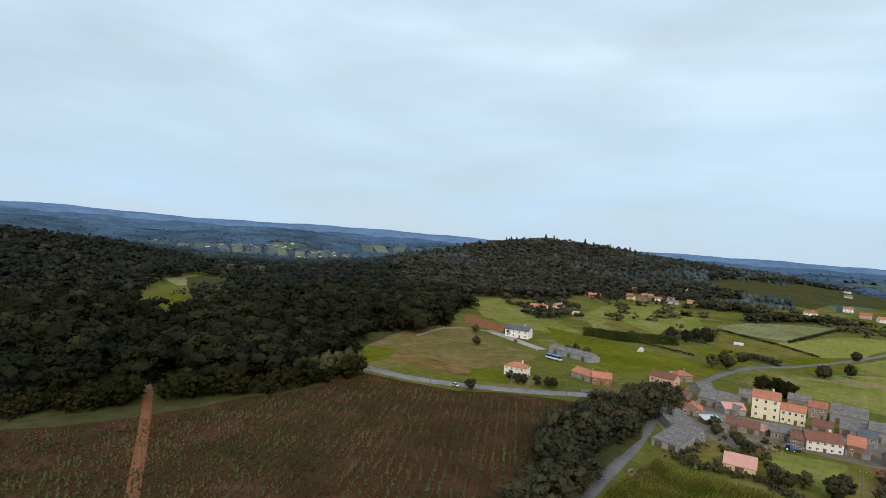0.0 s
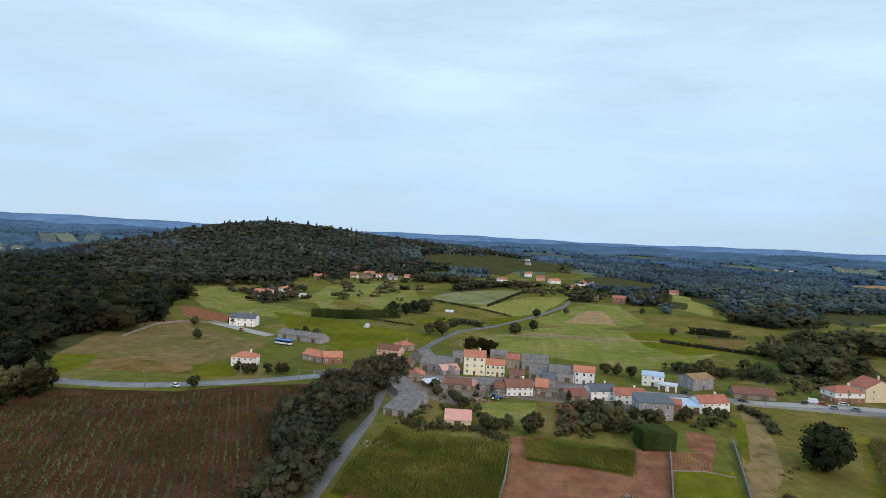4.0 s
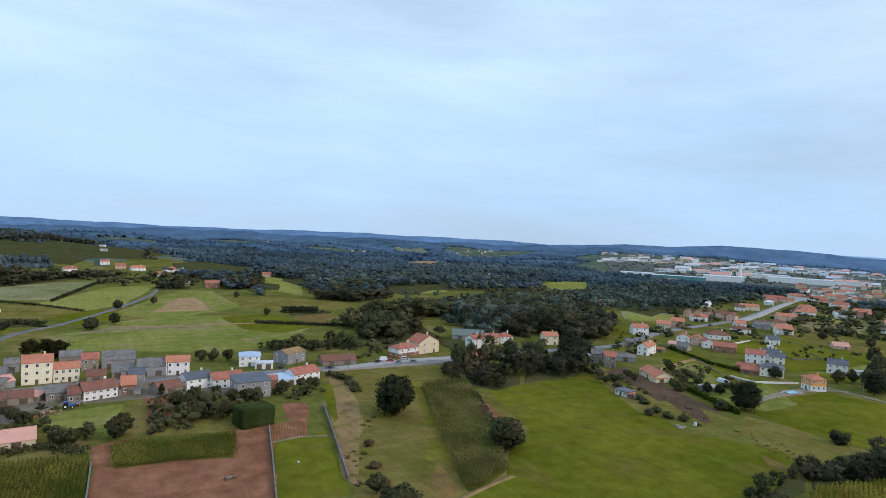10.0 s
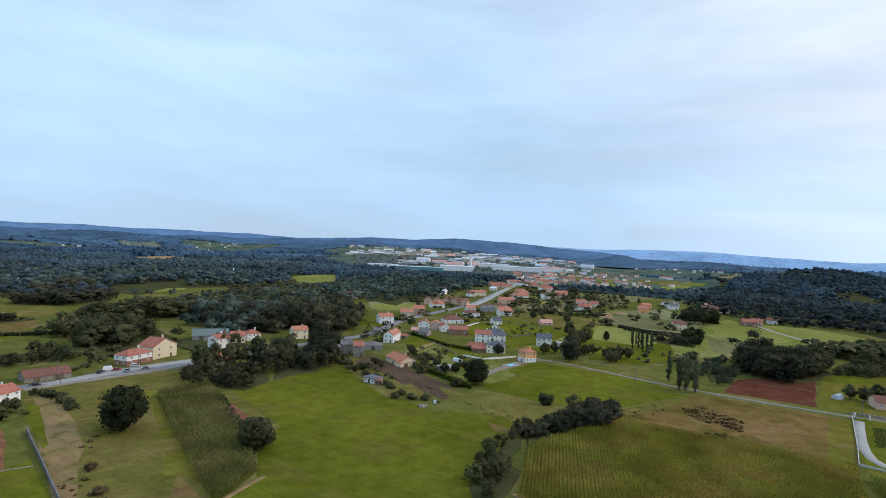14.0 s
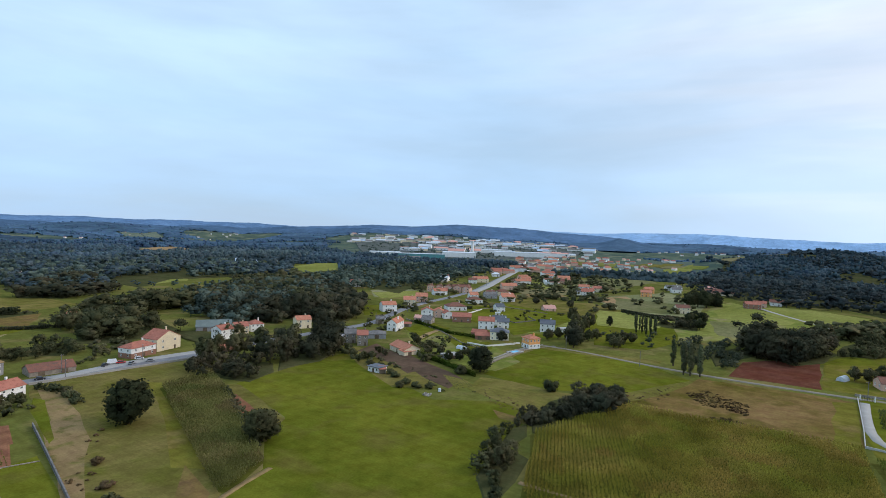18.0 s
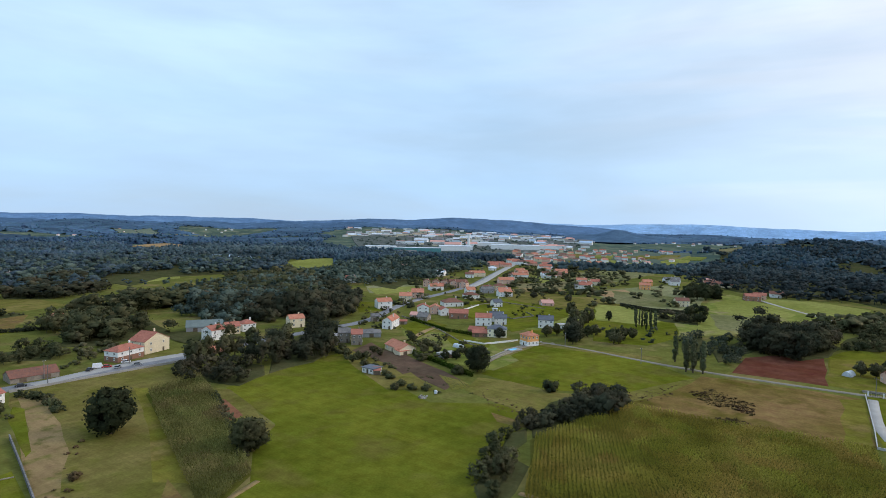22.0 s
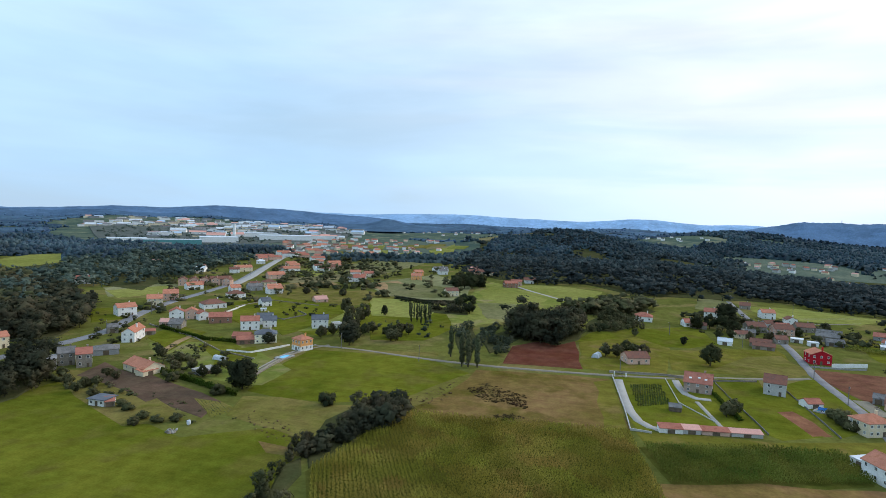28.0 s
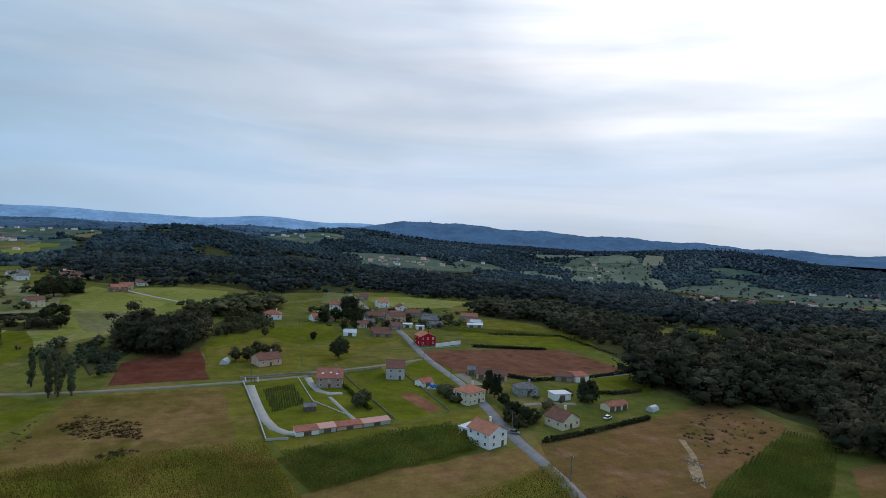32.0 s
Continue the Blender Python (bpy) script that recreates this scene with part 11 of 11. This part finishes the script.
white_bale(201.9, 148.5, 1.2, "white wrapped bale in the grass")
white_bale(49.0, 170.3, 0.5, "white wrapped bale on the grass")
white_bale(-41.2, 197.3, 0.5, "white wrapped bale on the grass")
gate(323.0, -1.5, -98, 5.5, "dark metal gate between white posts")
pole(-157.0, 219.7, 8.5)
pole(-127.7, 244.4, 8.5)
pole(-120.7, 247.7, 8.5)
pole(-104.3, 255.0, 8.5)
pole(106.3, 282.0, 8.5)
pole(177.7, 283.9, 8.5)
pole(-84.0, 270.8, 8.5)
pole(-65.3, 295.5, 8.5)
pole(22.1, 288.5, 8.5)
pole(-33.3, 262.7, 8.5)
pole(7.8, 220.8, 8.5)
pole(108.6, 292.2, 8.5)
pole(144.8, 291.5, 8.5)
pole(313.5, 289.9, 8.5)
pole(379.2, 314.6, 8.5)
pole(480.5, 343.9, 8.5)
pole(624.6, 390.8, 8.5)
pole(329.1, 147.5, 8.5)
pole(316.4, 98.6, 8.5)
pole(352.5, -95.3, 8.5)
pole(449.7, -105.4, 8.5)
pole(309.0, -94.0, 8.5)
pole(281.5, -93.0, 8.5)
pole(232.7, -87.0, 8.5)
pole(191.4, -84.8, 8.5)
pole(324.7, -1.5, 8.5)
pole(575.6, -99.4, 8.5)
pole(423.2, -79.0, 8.5)
barn(485.0, -63.5, -95, 11.0, 7.0, 2.8, "gable", TILE_B, STONE, "low house with old brown tiles in the hamlet", doors=1)
barn(470.2, -93.0, -92, 9.0, 7.0, 2.6, "gable", FIBRE, STONE, "grey stone barn with fibre-cement roof in the hamlet", doors=1)
house(459.0, -86.0, -80, 8.5, 7.5, 3.0, "gable", TILE_B, CREAM, "small cream house with brown roof", rows=1, front=2)
barn(455.0, -141.0, -100, 10.0, 7.0, 2.6, "gable", FIBRE, GREYWALL, "grey shed with fibre-cement roof", doors=2)
barn(447.8, -126.0, -100, 6.0, 5.0, 2.4, "flat", METALW, WHITE, "small white flat-roofed store", doors=1)
barn(452.0, -172.0, -104, 12.0, 5.0, 2.2, "shed", METALW, PALEGREY, "long pale shed at the field edge", rise=.6, doors=2)
house(497.0, -122.0, -88, 9.0, 8.0, 4.4, "gable", TILE_R, WHITE, "white house with red roof inside the hamlet", rows=2, front=2)
house(515.0, -118.0, -70, 9.0, 8.0, 3.4, "gable", TILE_B, PALEGREY, "pale low house with brown roof", rows=1, front=2)
pole(608.8, -162.8, 9)
pole(647.8, -120.3, 9)
pole(446.9, -39.2, 9)
wall_run("garden_wall", [(48.3, 204.9), (42.7, 176.2), (36.6, 146.2)], 1.4, 0.3, FIBRE, "grey concrete block wall between plots", "wall")
wall_run("garden_wall", [(74.1, 223.7), (67.5, 193.4), (58.4, 152.8)], 1.4, 0.3, FIBRE, "long grey wall beside the lawn", "wall")
wall_run("garden_wall", [(-5.1, 191.3), (-5.5, 169.1), (-6.9, 143.9)], 1.2, 0.3, FIBRE, "grey wall beside the maize", "wall")
wall_run("garden_wall", [(45.5, 190.2), (56.1, 192.2), (64.4, 189.8)], 0.3, 0.25, STONE, "low stone edging at the lawn's head", "wall")
wall_run("boundary_wall", [(323.5, 2.2), (268.7, -0.9), (247.5, -1.6), (246.3, -8.9)], 0.8, 0.2, PALEGREY, "pale boundary wall round the yard", "wall")
wall_run("boundary_wall", [(329.8, 3.4), (332.8, -23.6), (328.7, -41.8), (336.0, -65.4)], 1, 0.3, STONE, "low stone wall along the lane", "wall")
wall_run("boundary_wall", [(325.9, -22.6), (287.8, -23.6), (266.3, -34.0)], 0.5, 0.15, PALEGREY, "white wall beside the drive", "wall")
wall_run("boundary_wall", [(327.0, -45.0), (302.9, -46.2), (270.7, -49.2), (258.5, -50.0)], 0.7, 0.1, FIBRE, "grey fence wall of the garden", "wall")
wall_run("boundary_wall", [(324.9, -74.6), (294.4, -74.7), (263.1, -74.8)], 0.7, 0.1, FIBRE, "thin grey wall along the paddock", "wall")
wall_run("white_wall", [(384.3, -114.4), (391.5, -134.2)], 2.2, 0.3, WHITE, "white wall beside the red house", "wall")
wall_run("white_wall", [(381.1, -102.7), (381.4, -119.8), (384.6, -131.2)], 0.8, 0.3, CONCRETE, "low white retaining wall", "wall")
wall_run("road_wall", [(91.8, 280.1), (129.9, 278.8), (175.2, 277.4)], 1, 0.3, CONCRETE, "pale retaining wall along the road", "wall")
wall_run("road_wall", [(-103.5, 270.9), (-90.2, 282.1)], 1.4, 0.3, FIBRE, "dark wall beside the road", "wall")
wall_run("garden_wall", [(252.3, 159.3), (281.3, 162.8), (312.7, 164.6)], 0.6, 0.25, STONE, "low stone wall beside the drive", "wall")
wall_run("garden_wall", [(429, 281), (471, 274), (460, 225)], 0.7, 0.25, STONE, "low stone garden wall behind houses", "wall")
wall_run("garden_wall", [(300.6, 200.7), (300.7, 186.5), (324.0, 176.4)], 1, 0.25, WHITE, "white wall round the yellow house", "wall")
wall_run("yard_wall", [(-241.8, 317.1), (-251.3, 363.8), (-242.8, 380.5), (-215.7, 385.9)], 1.2, 0.4, STONE, "stone wall round the dry pasture", "wall")
radio_mast(109.7, 3600, 74, 46)
radio_mast(107.3, 3600, 68, 29)
wall_run("garden_wall", [(395.0, 269.9), (437, 277)], 1, 0.25, WHITE, "white garden wall along the lawn", "wall")
wall_run("garden_wall", [(402.6, 240.5), (393.7, 219.2), (417.3, 213.8), (431.1, 228.0)], 0.9, 0.25, FIBRE, "grey wall round the empty plot", "wall")
wall_run("garden_wall", [(346.1, 288.4), (322.2, 236.6), (299.0, 203.8), (290.4, 177.8)], 0.7, 0.25, STONE, "low wall along the garden strips", "wall")
wall_run("garden_wall", [(273.9, 165.6), (303.4, 168.5), (330.6, 163.6)], 0.6, 0.25, CONCRETE, "low pale wall beside the drive", "wall")
trailer(295.3, -80.1, -109, "brightblue", "bright blue covered trailer beside the shed")
car(238.9, -134.2, -67, "white", "white car parked before the shed")
car(232.8, -87.8, -129, "grey", "grey car parked by the road")
polytunnel(244.5, -161.7, -70, 5, 3.5, 2.2, "small white tent by the field")
